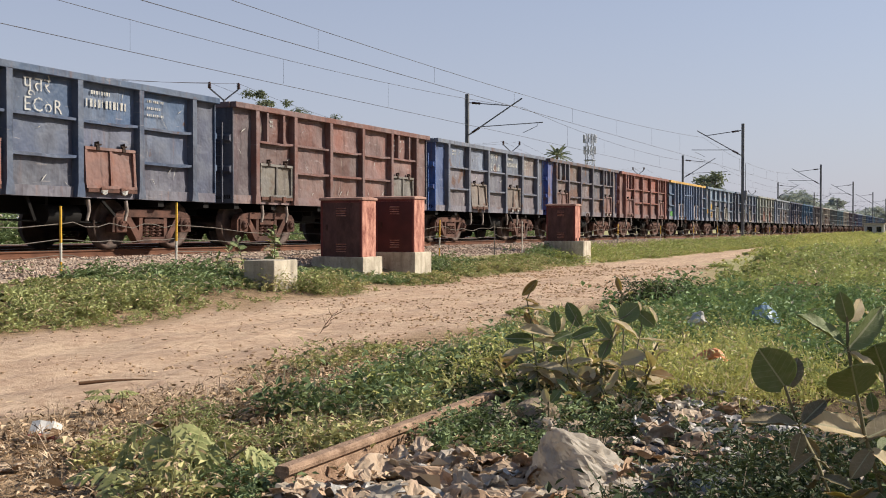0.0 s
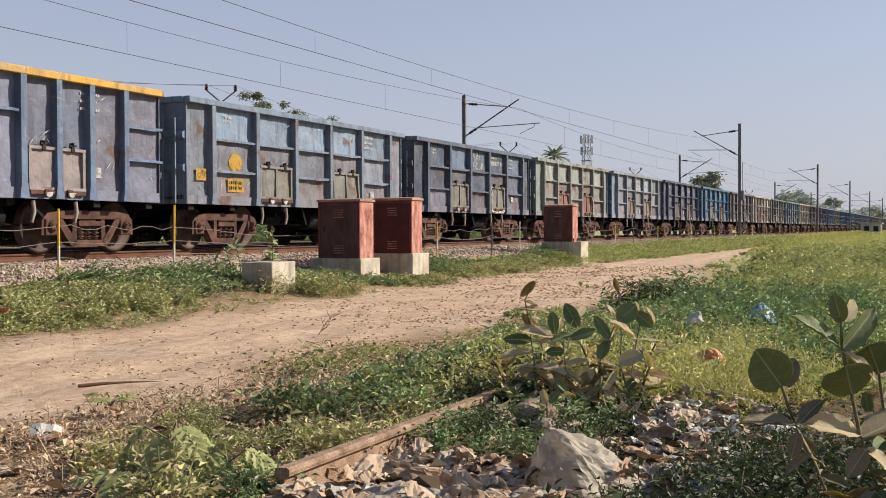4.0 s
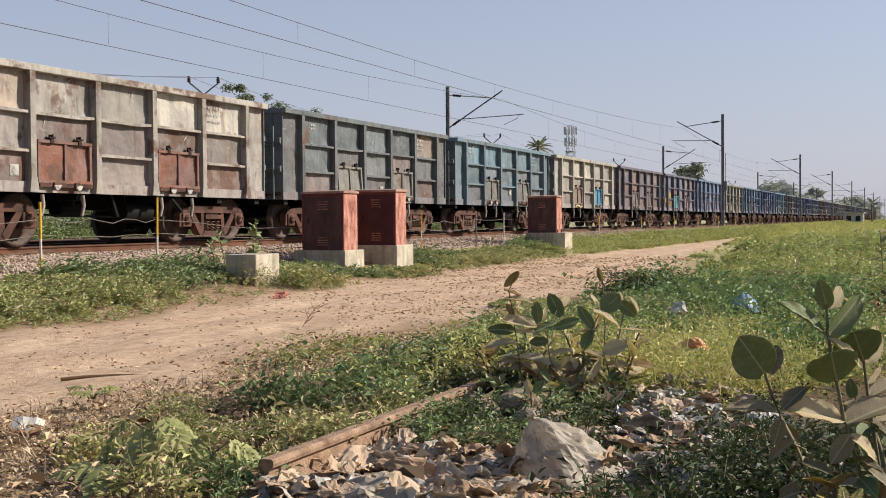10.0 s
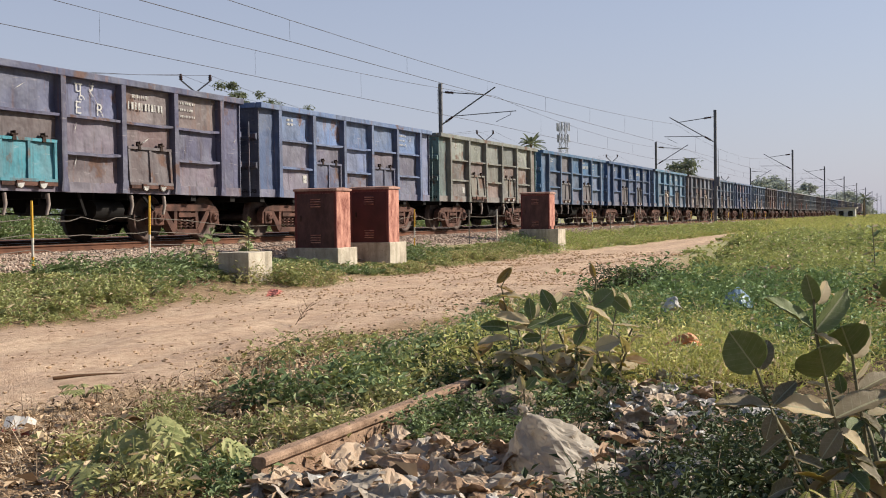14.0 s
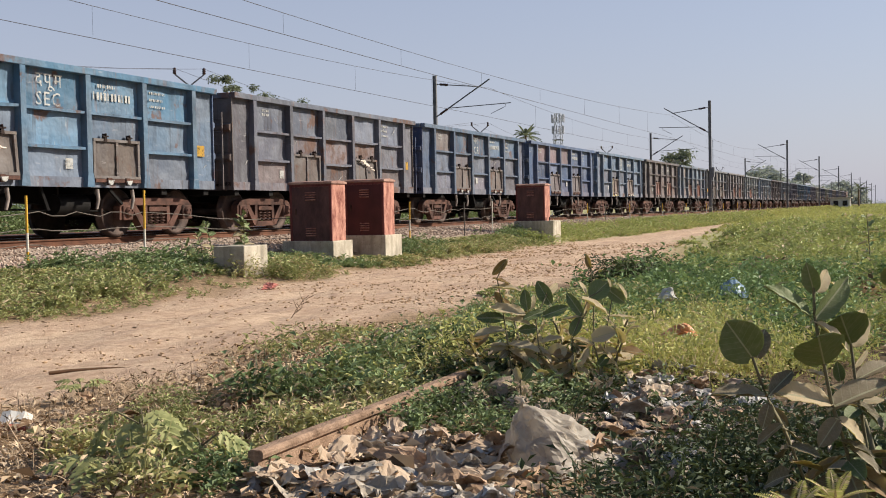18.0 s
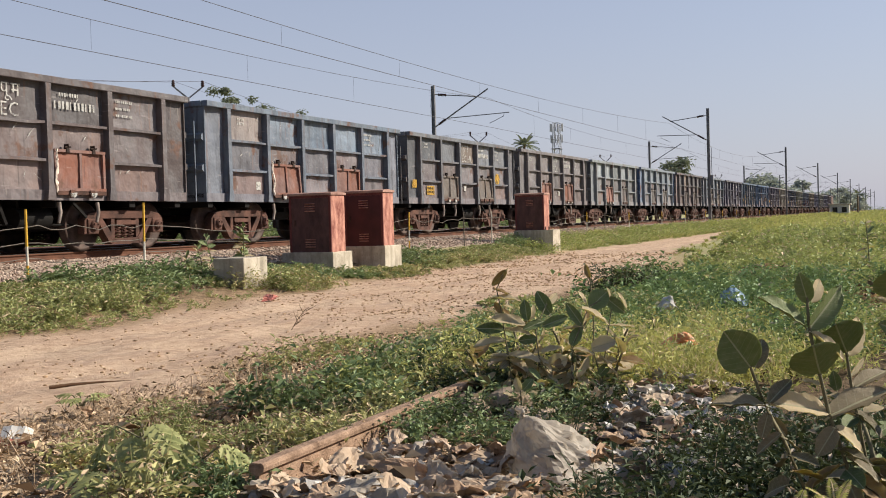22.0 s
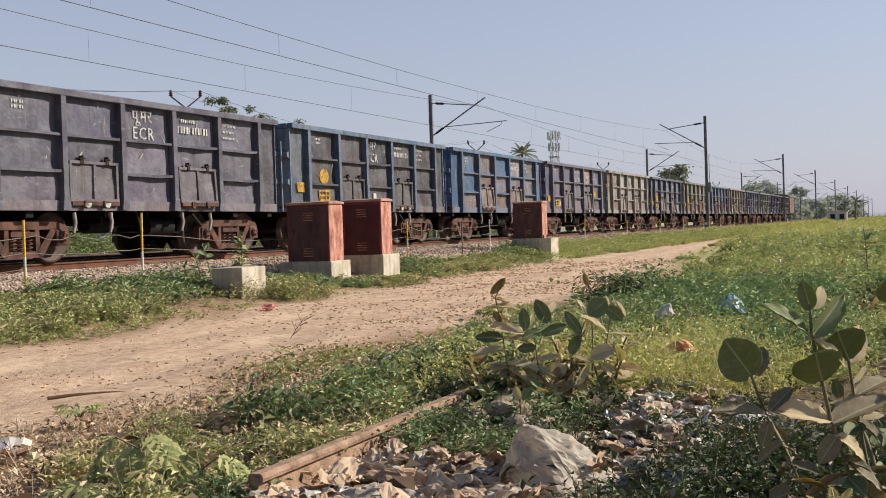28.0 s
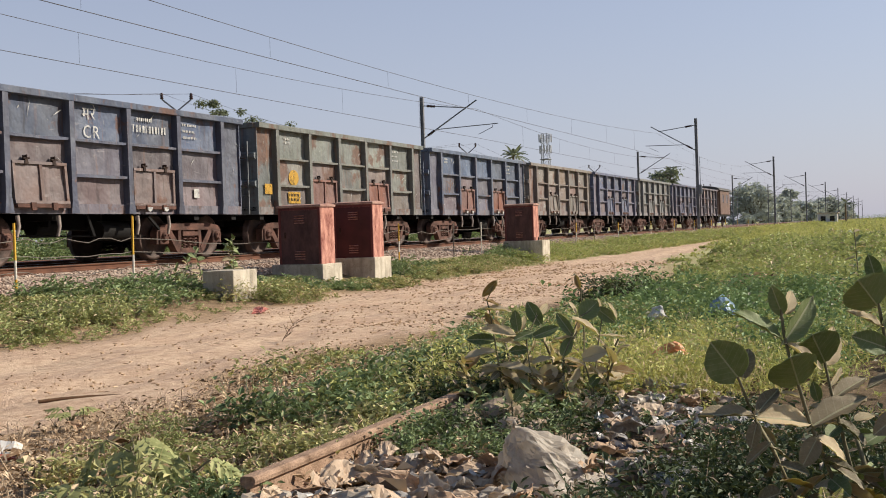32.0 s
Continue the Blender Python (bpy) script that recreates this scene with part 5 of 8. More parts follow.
# ---- fence posts along the ballast ----
POST_YELLOW = plain("flaked_yellow_paint", lin(186, 138, 40), lin(214, 172, 70), 14.0, 0.7, 0, 0.2)
POST_WHITE = plain("dirty_white_paint", lin(178, 172, 158), lin(214, 208, 196), 14.0, 0.75, 0, 0.2)
POST_DARK = plain("grey_post_steel", lin(84, 78, 72), lin(116, 108, 100), 8.0, 0.8)
POSTS = [(12.64, 1.45), (15.35, 1.56), (26.2, 1.36), (30.07, 1.34), (32.4, 1.38), (43.5, 1.31), (46.4, 1.27), (50.85, 1.27), (58.3, 1.3), (65, 1.32), (72, 1.3), (79, 1.3), (86, 1.3), (93, 1.3), (100, 1.3)]


def make_post(i, x, top):
    p = thing("fence_post", "slim steel fence post banded yellow and white", "fence post", "posts along the ballast", pose(x, 12.0, 0.3))
    h, r = top - 0.3, 0.019
    dark = i in (3, 6)
    cuts = [-0.25, 0.32, 0.6, h]
    for j in range(3):
        m = POST_DARK if dark else (POST_WHITE if j in ((0, 1) if i % 2 else (1,)) or i == 4 else POST_YELLOW)
        lean = (0.0, 0.02, 0.03)[i % 3]
        part("band", Shape().tube([(lean * cuts[j], 0, cuts[j]), (lean * cuts[j + 1], 0, cuts[j + 1])], r, 8), m, p)


for i, (x, top) in enumerate(POSTS):
    make_post(i, x, top)
fence_wire = thing("fence_wire", "three slack rusty wires strung between the fence posts", "wire")
wr = random.Random(3)
for (xa, ta), (xb, tb) in zip([(4.5, 1.45)] + POSTS[:11], POSTS[:12]):
    for k, z in enumerate((1.18, 0.95, 0.72)):
        sag, kink = wr.uniform(0.04, 0.22) * min(1, (xb - xa) / 6), wr.uniform(0.0, 0.05)
        pts = [(xa + (xb - xa) * j / 10, 12.02, z - sag * 4 * (j / 10) * (1 - j / 10) + kink * math.sin(j * 1.9)) for j in range(11)]
        part("strand", Shape().tube(pts, 0.007, 5), POST_DARK, fence_wire)

# ---- the old rail in the weeds ----
OLD_RAIL = plain("pitted_old_rail", lin(106, 84, 68), lin(168, 140, 118), 9.0, 0.9, 0, 0.7, fine=90)
old = thing("old_rail", "disused rusty rail half buried in litter and weeds", "rail", at=pose(0.0, 2.42, -0.012, 0, 0, 0.15))
part("foot", Shape().prism([(-0.068, 0.0), (0.068, 0.0), (0.068, 0.011), (0.02, 0.03), (-0.02, 0.03), (-0.068, 0.011)], "x", 3.78, 7.2), OLD_RAIL, old)
part("web", Shape().prism([(-0.02, 0.03), (0.02, 0.03), (0.009, 0.05), (0.009, 0.112), (-0.009, 0.112), (-0.009, 0.05)], "x", 3.782, 7.198), OLD_RAIL, old)
part("head", Shape().prism([(-0.0085, 0.105), (0.0085, 0.105), (0.033, 0.122), (0.036, 0.138), (0.033, 0.15), (0.024, 0.156), (-0.024, 0.156), (-0.033, 0.15), (-0.036, 0.138), (-0.033, 0.122)], "x", 3.778, 7.202), OLD_RAIL, old)


# ---- plants ----
WEED = foliage_mat("weed_leaves", lin(95, 112, 62), lin(191, 194, 128), lin(195, 176, 143), 0.08, 0.65, 0.25)
VERGE_WEED = foliage_mat("dusty_verge_leaves", lin(80, 94, 54), lin(184, 186, 128), lin(190, 170, 140), 0.12, 0.7, 0.22)
OLIVE_WEED = foliage_mat("olive_weed_leaves", lin(91, 100, 59), lin(199, 192, 136), lin(204, 180, 147), 0.14, 0.65, 0.24)
DARK_WEED = foliage_mat("dark_weed_leaves", lin(49, 70, 42), lin(148, 164, 116), lin(171, 160, 138), 0.07, 0.6, 0.22)
LUSH = foliage_mat("lush_green_leaves", lin(51, 78, 47), lin(138, 162, 109), lin(142, 140, 116), 0.04, 0.6, 0.22)
# deep green that also carries the shade among shrubs and litter
SHADE_WEED = foliage_mat("deep_green_shaded_leaves", lin(26, 38, 26), lin(87, 100, 69), lin(142, 128, 112), 0.1, 0.6, 0.1)
YELLOW_WEED = foliage_mat("yellow_green_leaves", lin(120, 130, 74), lin(211, 206, 134), lin(204, 186, 147), 0.05, 0.75, 0.28)
PALE_WEED = foliage_mat("pale_grass", lin(139, 144, 80), lin(213, 206, 134), lin(215, 194, 156), 0.18, 0.75, 0.28)
DRY = foliage_mat("dry_leaves", lin(154, 128, 102), lin(210, 186, 156), lin(100, 80, 62), 0.28, 0.9, 0.05)
STRAW = foliage_mat("dusty_straw", lin(112, 90, 72), lin(178, 150, 122), lin(208, 184, 154), 0.3, 0.9, 0.0)
STEM = plain("green_stem", lin(86, 84, 64), lin(126, 118, 92), 8.0, 0.8)


def leaf_cloud(base, heading, rise, length, width, curl=0.25):
    """Kite-shaped leaves: base points, compass heading, rise angle, size. Returns verts and quads."""
    n = len(base)
    d = np.stack([np.cos(heading) * np.cos(rise), np.sin(heading) * np.cos(rise), np.sin(rise)], -1)
    s = np.stack([-np.sin(heading), np.cos(heading), np.zeros(n)], -1)
    tilt = rng.uniform(-0.6, 0.6, n)[:, None]
    up = np.cross(d, s)
    s = s * np.cos(tilt) + up * np.sin(tilt)
    up = np.cross(d, s)
    L, W = length[:, None], width[:, None]
    mid = base + d * L * 0.45
    v = np.stack([base, mid + s * W / 2 + up * W * curl, base + d * L - up * L * 0.12, mid - s * W / 2 + up * W * curl], 1)
    return v.reshape(-1, 3), np.arange(4 * n).reshape(n, 4)


def weeds(name, x, y, height, per, leaf, material, label, category="weeds", slim=0.45, stems=True, lift=0.0, rise=(-0.35, 0.9)):
    """Many small plants at x, y; each bears leaves up a leaning stem."""
    n = len(x)
    z = ground_z(x, y) + lift
    lean = rng.normal(0, 0.35, (n, 2))
    t = np.repeat(np.arange(n), per)
    u = rng.random(n * per) ** 0.75
    h = (height * rng.uniform(0.5, 1.15, n))[t]
    root = np.stack([x, y, z], -1)[t]
    wide = rng.normal(0, 0.35, (n * per, 2)) * h[:, None]
    bx = root + np.stack([lean[t, 0] * u * h + wide[:, 0], lean[t, 1] * u * h + wide[:, 1], u * h], -1)
    size = leaf[t] * rng.uniform(0.55, 1.25, n * per)
    V, F = leaf_cloud(bx, rng.uniform(0, 6.283, n * per), rng.uniform(*rise, n * per), size, size * slim * rng.uniform(0.7, 1.3, n * per))
    if stems:
        w = height * 0.012 + 0.001
        top = np.stack([x + lean[:, 0] * height, y + lean[:, 1] * height, z + height], -1)
        a = rng.uniform(0, 6.283, n)
        o = np.stack([np.cos(a) * w, np.sin(a) * w, np.zeros(n)], -1)
        r0 = np.stack([x, y, z - 0.02], -1)
        sv = np.stack([r0 - o, r0 + o, top + o * 0.4, top - o * 0.4], 1).reshape(-1, 3)
        V, F = np.concatenate([V, sv]), np.concatenate([F, np.arange(4 * n).reshape(n, 4) + len(V)])
    me = arrays(name, V, F, material)
    return tagged(new(name, me), label, category, kind="stuff")


def sow(n, x0, x1, y0, y1, keep):
    """Random places in a rectangle for which keep(x, y) holds as a probability."""
    x, y = rng.uniform(x0, x1, n), rng.uniform(y0, y1, n)
    k = rng.random(n) < keep(x, y)
    return x[k], y[k]


def lumps(x, y, f=1.5):
    return np.clip(0.5 + 0.55 * rough(x * f, y * f, 0.5, 4), 0, 1)


off_road = lambda x, y: 1 - road_share(x, y)
verge = lambda x, y: off_road(x, y) * (y > road_far(x) - 0.3) * np.clip(lumps(x, y) * 2.2 - 0.1, 0, 1)


def tufts(n, keep, x0, x1, y0, y1, radius, each):
    """Plants gathered in tufts: places and a height factor that falls off from each tuft's middle."""
    cx, cy = sow(n, x0, x1, y0, y1, keep)
    k = np.repeat(np.arange(len(cx)), each)
    r = (radius * rng.uniform(0.5, 1.3, len(cx)))[k]
    dx, dy = rng.normal(0, 0.5, len(k)), rng.normal(0, 0.5, len(k))
    return cx[k] + dx * r, cy[k] + dy * r, np.exp(-(dx ** 2 + dy ** 2)) * rng.uniform(0.6, 1.4, len(cx))[k]


def lush(x, y):
    """Where the growth is dark and leafy rather than low and yellow."""
    spots = ((13.0, 2.3, 2.6, 0.8), (12.6, 1.3, 1.6, 0.5), (14.0, 3.4, 1.8, 0.5), (17.5, 3.4, 3.0, 0.5), (10.2, 4.1, 0.6, 0.25), (7.6, 2.9, 0.5, 0.4), (9.8, 0.8, 1.0, 0.3))
    v = sum(np.exp(-((x - a) / b) ** 2 - ((y - c) / d) ** 2) for a, c, b, d in spots)
    return np.clip(1.3 * v + 0.9 * smooth(0.35, 0.8, 0.5 * rough(x, y, 0.5, 2.4)), 0, 1)


FLAT, STEEP = (-0.25, 0.5), (0.05, 1.25)
beside_road = lambda x, y: 1 - 0.85 * smooth(-3.0, -0.7, y - road_near(x))        # trodden low towards the road


def blobs(x, y, spots):
    """Soft round patches: middle x, y and half widths."""
    return np.clip(sum(np.exp(-((x - a) / c) ** 2 - ((y - b) / d) ** 2) for a, b, c, d in spots), 0, 1)


# between road and ballast
def upfoot(x, y):
    """Growth is lower up the foot of the ballast and before the plinths."""
    return (1 - 0.8 * smooth(9.9, 11.1, y)) * (1 - 0.6 * smooth(17.0, 17.8, x) * (1 - smooth(22.6, 23.4, x)))



x, y = sow(4200, 6, 34, 8.3, 11.7, verge)
weeds("verge_weeds", x, y, rng.uniform(0.03, 0.11, len(x)) * upfoot(x, y), 16, np.full(len(x), 0.05), VERGE_WEED, "low green weeds between road and ballast", rise=(-0.1, 0.9))
x, y, k = tufts(420, lambda x, y: verge(x, y) * (y > road_far(x) + 0.35), 6.5, 33, 9.2, 11.6, 0.35, 14)
weeds("verge_bushes", x, y, (0.07 + 0.26 * k) * upfoot(x, y), 20, np.full(len(x), 0.08), VERGE_WEED, "leafy weeds along the foot of the ballast")
x, y, k = tufts(300, lambda x, y: verge(x, y) * np.clip(lumps(x, y, 0.9) * 2 - 0.7, 0, 1), 6.5, 30, 9.0, 11.5, 0.32, 12)
weeds("verge_dark_weeds", x, y, (0.06 + 0.3 * k) * upfoot(x, y), 22, np.full(len(x), 0.08), OLIVE_WEED, "olive leafy weeds in patches along the ballast")
x, y = sow(7500, 34, 240, 9.6, 12.3, verge)
weeds("verge_grass", x, y, rng.uniform(0.1, 0.35, len(x)), 12, np.interp(x, (34, 90, 240), (0.1, 0.22, 0.6)), YELLOW_WEED, "pale grass along the foot of the railway bed", "grass", 0.25)
x, y = sow(9000, 33, 100, 9.9, 12.0, lambda x, y: verge(x, y) * (1 - smooth(40, 110, x) * 0.7))
weeds("far_verge_weeds", x, y, rng.uniform(0.08, 0.3, len(x)), 12, np.interp(x, (33, 100), (0.11, 0.24)), WEED, "green weeds along the foot of the railway bed", slim=0.35)
# thick growth at the feet of the plinths
cx = np.concatenate([rng.normal(a, b, 55) for a, b in ((14.9, 0.4), (18.6, 0.5), (17.6, 0.6), (19.6, 0.6), (23.2, 0.5), (24.6, 0.9), (33.0, 0.6), (13.2, 0.5), (15.4, 0.25), (13.7, 0.6))])
cy = np.concatenate([rng.normal(a, b, 55) for a, b in ((11.5, 0.2), (10.9, 0.2), (10.3, 0.2), (10.15, 0.2), (10.8, 0.3), (11.0, 0.3), (11.6, 0.25), (11.6, 0.2), (11.1, 0.2), (10.5, 0.25))])
weeds("plinth_weeds", cx, cy, rng.uniform(0.1, 0.3, len(cx)) * (1 - 0.5 * smooth(17.0, 17.6, cx) * (1 - smooth(22.4, 23.2, cx))), 22, np.full(len(cx), 0.1), DARK_WEED, "leafy weeds crowding the plinths")

# between road and old rail
near_left = lambda x, y: (1 - np.exp(-((x - 4.35) / 0.3) ** 2 - ((y - 4.25) / 0.28) ** 2)) * off_road(x, y) * (y < road_near(x) + 0.05) * (0.3 + 0.7 * smooth(4.6, 5.6, x)) * (1 - 0.95 * smooth(-1.75, -1.2, y - road_near(x)))
x, y, k = tufts(250, lambda x, y: near_left(x, y) * (0.12 + 0.33 * smooth(4.4, 5.2, x) + 0.55 * smooth(6.2, 7.4, x)), 3.4, 12.5, 2.58, 5.2, 0.17, 13)
weeds("roadside_weeds", x, y, 0.05 + 0.19 * k, 22, np.full(len(x), 0.05), OLIVE_WEED, "olive leafy weeds beside the old rail", slim=0.5)
x, y, k = tufts(48, lambda x, y: off_road(x, y) * (0.35 + 0.65 * smooth(4.2, 4.8, x)) * (1 - blobs(x, y, ((4.35, 4.25, 0.5, 0.4),))) * (y < road_near(x) - 0.55), 3.3, 6.0, 2.6, 4.4, 0.14, 12)
weeds("small_weeds", x, y, 0.03 + 0.1 * k, 22, np.full(len(x), 0.032), VERGE_WEED, "small dusty weeds among dry leaves beside the old rail", slim=0.4)
x, y, k = tufts(300, lambda x, y: near_left(x, y) * np.clip(0.18 + blobs(x, y, ((6.4, 3.5, 0.7, 0.5), (5.6, 3.6, 0.5, 0.4), (7.3, 3.0, 0.5, 0.3))), 0, 1), 4.4, 12.5, 2.58, 5.0, 0.2, 12)
weeds("dark_weeds", x, y, 0.06 + 0.25 * k, 22, np.full(len(x), 0.06), DARK_WEED, "dark leafy weeds beside the old rail", slim=0.5)
x, y, k = tufts(70, lambda x, y: near_left(x, y) * blobs(x, y, ((6.0, 3.1, 0.8, 0.3), (7.2, 3.0, 0.8, 0.3), (5.2, 3.2, 0.4, 0.3), (8.8, 3.3, 1.4, 0.5))), 4.4, 11, 2.58, 4.0, 0.16, 12)
weeds("bright_weeds", x, y, 0.06 + 0.18 * k, 22, np.full(len(x), 0.055), YELLOW_WEED, "bright yellow-green weeds beside the old rail", slim=0.5)
x, y = sow(500, 4.7, 13, 2.56, 5.3, near_left)
weeds("creeping_weeds", x, y, np.full(len(x), 0.035), 20, np.full(len(x), 0.028), YELLOW_WEED, "creeping yellow-green cover beside the old rail", rise=FLAT)
x, y = sow(700, 3.3, 7.5, 2.6, 4.6, off_road)
weeds("dry_stalks", x, y, rng.uniform(0.04, 0.16, len(x)), 9, np.full(len(x), 0.06), DRY, "dry broken stalks and grass", "dry grass", 0.14)

# the waste ground and the field beyond
field = lambda x, y: off_road(x, y) * (y < road_near(x) + 0.2) * np.clip(lumps(x, y, 0.9) * 1.5 + 0.3 + 0.6 * smooth(12, 20, x), 0, 1) * (1 - 0.93 * smooth(-1.6, -0.9, y - road_near(x)) * (1 - smooth(45, 60, x))) * (1 - 0.75 * np.exp(-((x - 5.6) / 1.3) ** 2 - ((y - 1.2) / 1.0) ** 2))
x, y, k = tufts(900, lambda x, y: field(x, y) * lush(x, y), 6.8, 20, -0.4, 5.2, 0.3, 12)
weeds("field_weeds", x, y, (0.07 + 0.3 * k) * (0.25 + 0.75 * beside_road(x, y)), 24, np.interp(x, (6, 20), (0.055, 0.085)), LUSH, "dark leafy weeds covering the waste ground", slim=0.5)
x, y, k = tufts(520, lambda x, y: field(x, y) * (1 - 0.5 * lush(x, y)), 7.5, 22, -0.4, 5.6, 0.2, 10)
weeds("field_tufts", x, y, (0.05 + 0.22 * k) * (0.3 + 0.7 * beside_road(x, y)), 24, np.interp(x, (6, 20), (0.05, 0.08)), WEED, "tufts of olive-green weeds on the waste ground")
x, y = sow(3800, 6.4, 20, -0.4, 5.2, lambda x, y: field(x, y) * (1 - 0.75 * lush(x, y)))
weeds("field_cover", x, y, rng.uniform(0.04, 0.17, len(x)) * (0.3 + 0.7 * beside_road(x, y)), 18, np.interp(x, (6, 20), (0.034, 0.06)), YELLOW_WEED, "low yellow-green cover on the waste ground", rise=STEEP, slim=0.34)
x, y, k = tufts(900, lambda x, y: field(x, y) * (0.25 + 0.75 * lush(x, y)), 18, 50, -1, 8.2, 0.5, 12)
weeds("field_grass", x, y, (0.08 + 0.36 * k) * beside_road(x, y), 20, np.interp(x, (18, 45), (0.085, 0.15)), WEED, "green weeds and grass on open ground", "grass")
x, y = sow(9000, 18, 50, -1, 8.4, lambda x, y: field(x, y) * (1 - 0.6 * lush(x, y)))
weeds("field_turf", x, y, rng.uniform(0.06, 0.24, len(x)) * beside_road(x, y), 16, np.interp(x, (18, 50), (0.06, 0.12)), YELLOW_WEED, "yellow-green grass on open ground", "grass", 0.3, rise=STEEP)
x, y = sow(9500, 40, 260, -6, 11.6, lambda x, y: np.where(x > 110, 0.9, field(x, y)))
weeds("far_grass", x, y, rng.uniform(0.12, 0.45, len(x)) * beside_road(x, y), 12, np.interp(x, (40, 130, 260), (0.13, 0.4, 0.8)), YELLOW_WEED, "pale grass running off along the line", "grass", 0.3, rise=STEEP)
x, y = sow(3600, 6.2, 11, 0.3, 3.0, lambda x, y: np.clip(lumps(x, y, 1.0) * 0.9 + blobs(x, y, ((7.4, 1.5, 1.1, 0.6), (8.6, 2.6, 0.8, 0.4), (8.6, 1.6, 1.0, 0.5))) - 0.25, 0, 1))
weeds("pale_grass", x, y, rng.uniform(0.05, 0.26, len(x)), 20, np.full(len(x), 0.05), PALE_WEED, "sunlit yellow-green grass among the litter", "grass", 0.26, rise=STEEP)
x, y, k = tufts(46, lambda x, y: 1.0 - smooth(1.2, 1.5, y) * (1 - smooth(4.9, 5.1, x)), 4.2, 6.8, 0.2, 2.3, 0.14, 10)
weeds("litter_weeds", x, y, (0.05 + 0.18 * k) * (1 - 0.45 * smooth(4.9, 5.4, x)), 28, np.full(len(x), 0.036), SHADE_WEED, "weeds pushing up through litter, coloured dark with their shade")
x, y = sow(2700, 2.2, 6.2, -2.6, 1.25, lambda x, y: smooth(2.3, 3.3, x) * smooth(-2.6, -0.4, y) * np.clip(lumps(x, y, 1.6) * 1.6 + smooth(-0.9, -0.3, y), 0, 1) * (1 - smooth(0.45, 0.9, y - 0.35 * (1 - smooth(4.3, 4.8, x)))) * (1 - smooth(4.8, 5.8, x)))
weeds("shade_weeds", x, y, rng.uniform(0.08, 0.28, len(x)), 24, np.full(len(x), 0.042), SHADE_WEED, "weeds crowding round the shrub, coloured dark with their shade")
x, y = sow(800, 9, 30, 0.0, 5.0, lambda x, y: off_road(x, y) * (y < road_near(x) - 1.0) * (lush(x, y) > 0.55) * np.clip(lumps(x, y, 1.3) * 2 - 0.6, 0, 1))
weeds("field_bushes", x, y, rng.uniform(0.18, 0.46, len(x)), 36, np.interp(x, (9, 26), (0.09, 0.13)), LUSH, "taller dark weeds standing in the field")
x, y = rng.normal(15.0, 0.3, 60), rng.normal(3.55, 0.22, 60)
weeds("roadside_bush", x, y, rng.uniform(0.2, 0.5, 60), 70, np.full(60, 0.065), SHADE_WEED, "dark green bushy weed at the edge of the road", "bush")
x, y = np.append(rng.normal(16.6, 0.2, 18), rng.normal(12.91, 0.12, 8)), np.append(rng.normal(2.05, 0.12, 18), rng.normal(0.50, 0.1, 8))
weeds("withered_clump", x, y, rng.uniform(0.14, 0.36, 26), 36, np.full(26, 0.12), DRY, "clump of withered brown weeds in the field", "dry weeds")
x, y = rng.normal(6.3, 0.32, 130), rng.normal(1.95, 0.3, 130)
weeds("understorey_weeds", x, y, rng.uniform(0.05, 0.2, 130), 26, np.full(130, 0.05), DARK_WEED, "dark weeds under the crown-flower shrubs")
x, y = np.append(rng.normal(7.35, 0.32, 100), rng.normal(6.45, 0.2, 70)), np.append(rng.normal(2.98, 0.16, 100), rng.normal(2.45, 0.16, 70))
weeds("hollow_weeds", x, y, rng.uniform(0.1, 0.28, 170), 32, np.full(170, 0.055), SHADE_WEED, "rank weeds in a hollow beside the shrubs, its shade in their colour")
x, y = sow(200, 4.2, 7.1, 2.5, 2.95, lambda x, y: np.clip(lumps(x, y, 2.5) * 1.6, 0, 1))
weeds("rail_side_weeds", x, y, rng.uniform(0.04, 0.14, len(x)), 26, np.full(len(x), 0.045), OLIVE_WEED, "olive weeds along the back of the old rail")
x, y = rng.normal(6.95, 0.3, 110), rng.normal(2.1, 0.32, 110)
weeds("shrub_weeds", x, y, rng.uniform(0.15, 0.42, 110), 34, np.full(110, 0.045), PALE_WEED, "tall yellow-green weeds among the shrubs")
# rank growth before the old rail and over its buried end
cx = np.concatenate([rng.normal(3.75, 0.1, 24), rng.normal(4.95, 0.1, 16), rng.normal(5.15, 0.1, 26), rng.normal(4.95, 0.16, 34), rng.normal(6.85, 0.14, 24)])
cy = np.concatenate([rng.normal(2.62, 0.1, 24), rng.normal(2.2, 0.06, 16), rng.normal(2.2, 0.1, 26), rng.normal(1.82, 0.16, 34), rng.normal(2.5, 0.13, 24)])
weeds("rail_weeds", cx, cy, rng.uniform(0.05, 0.16, len(cx)), 34, np.full(len(cx), 0.036), DARK_WEED, "weeds growing against the old rail", slim=0.5)

# rank growth on the bank beyond the far line
x, y = sow(1500, 16, 75, 25.2, 28.5, lambda x, y: np.clip(lumps(x, y, 0.6) * 1.5 + 0.2, 0, 1))
weeds("bank_weeds", x, y, rng.uniform(0.6, 1.5, len(x)), 40, np.full(len(x), 0.17), DARK_WEED, "tall dark weeds on the bank beyond the far line")
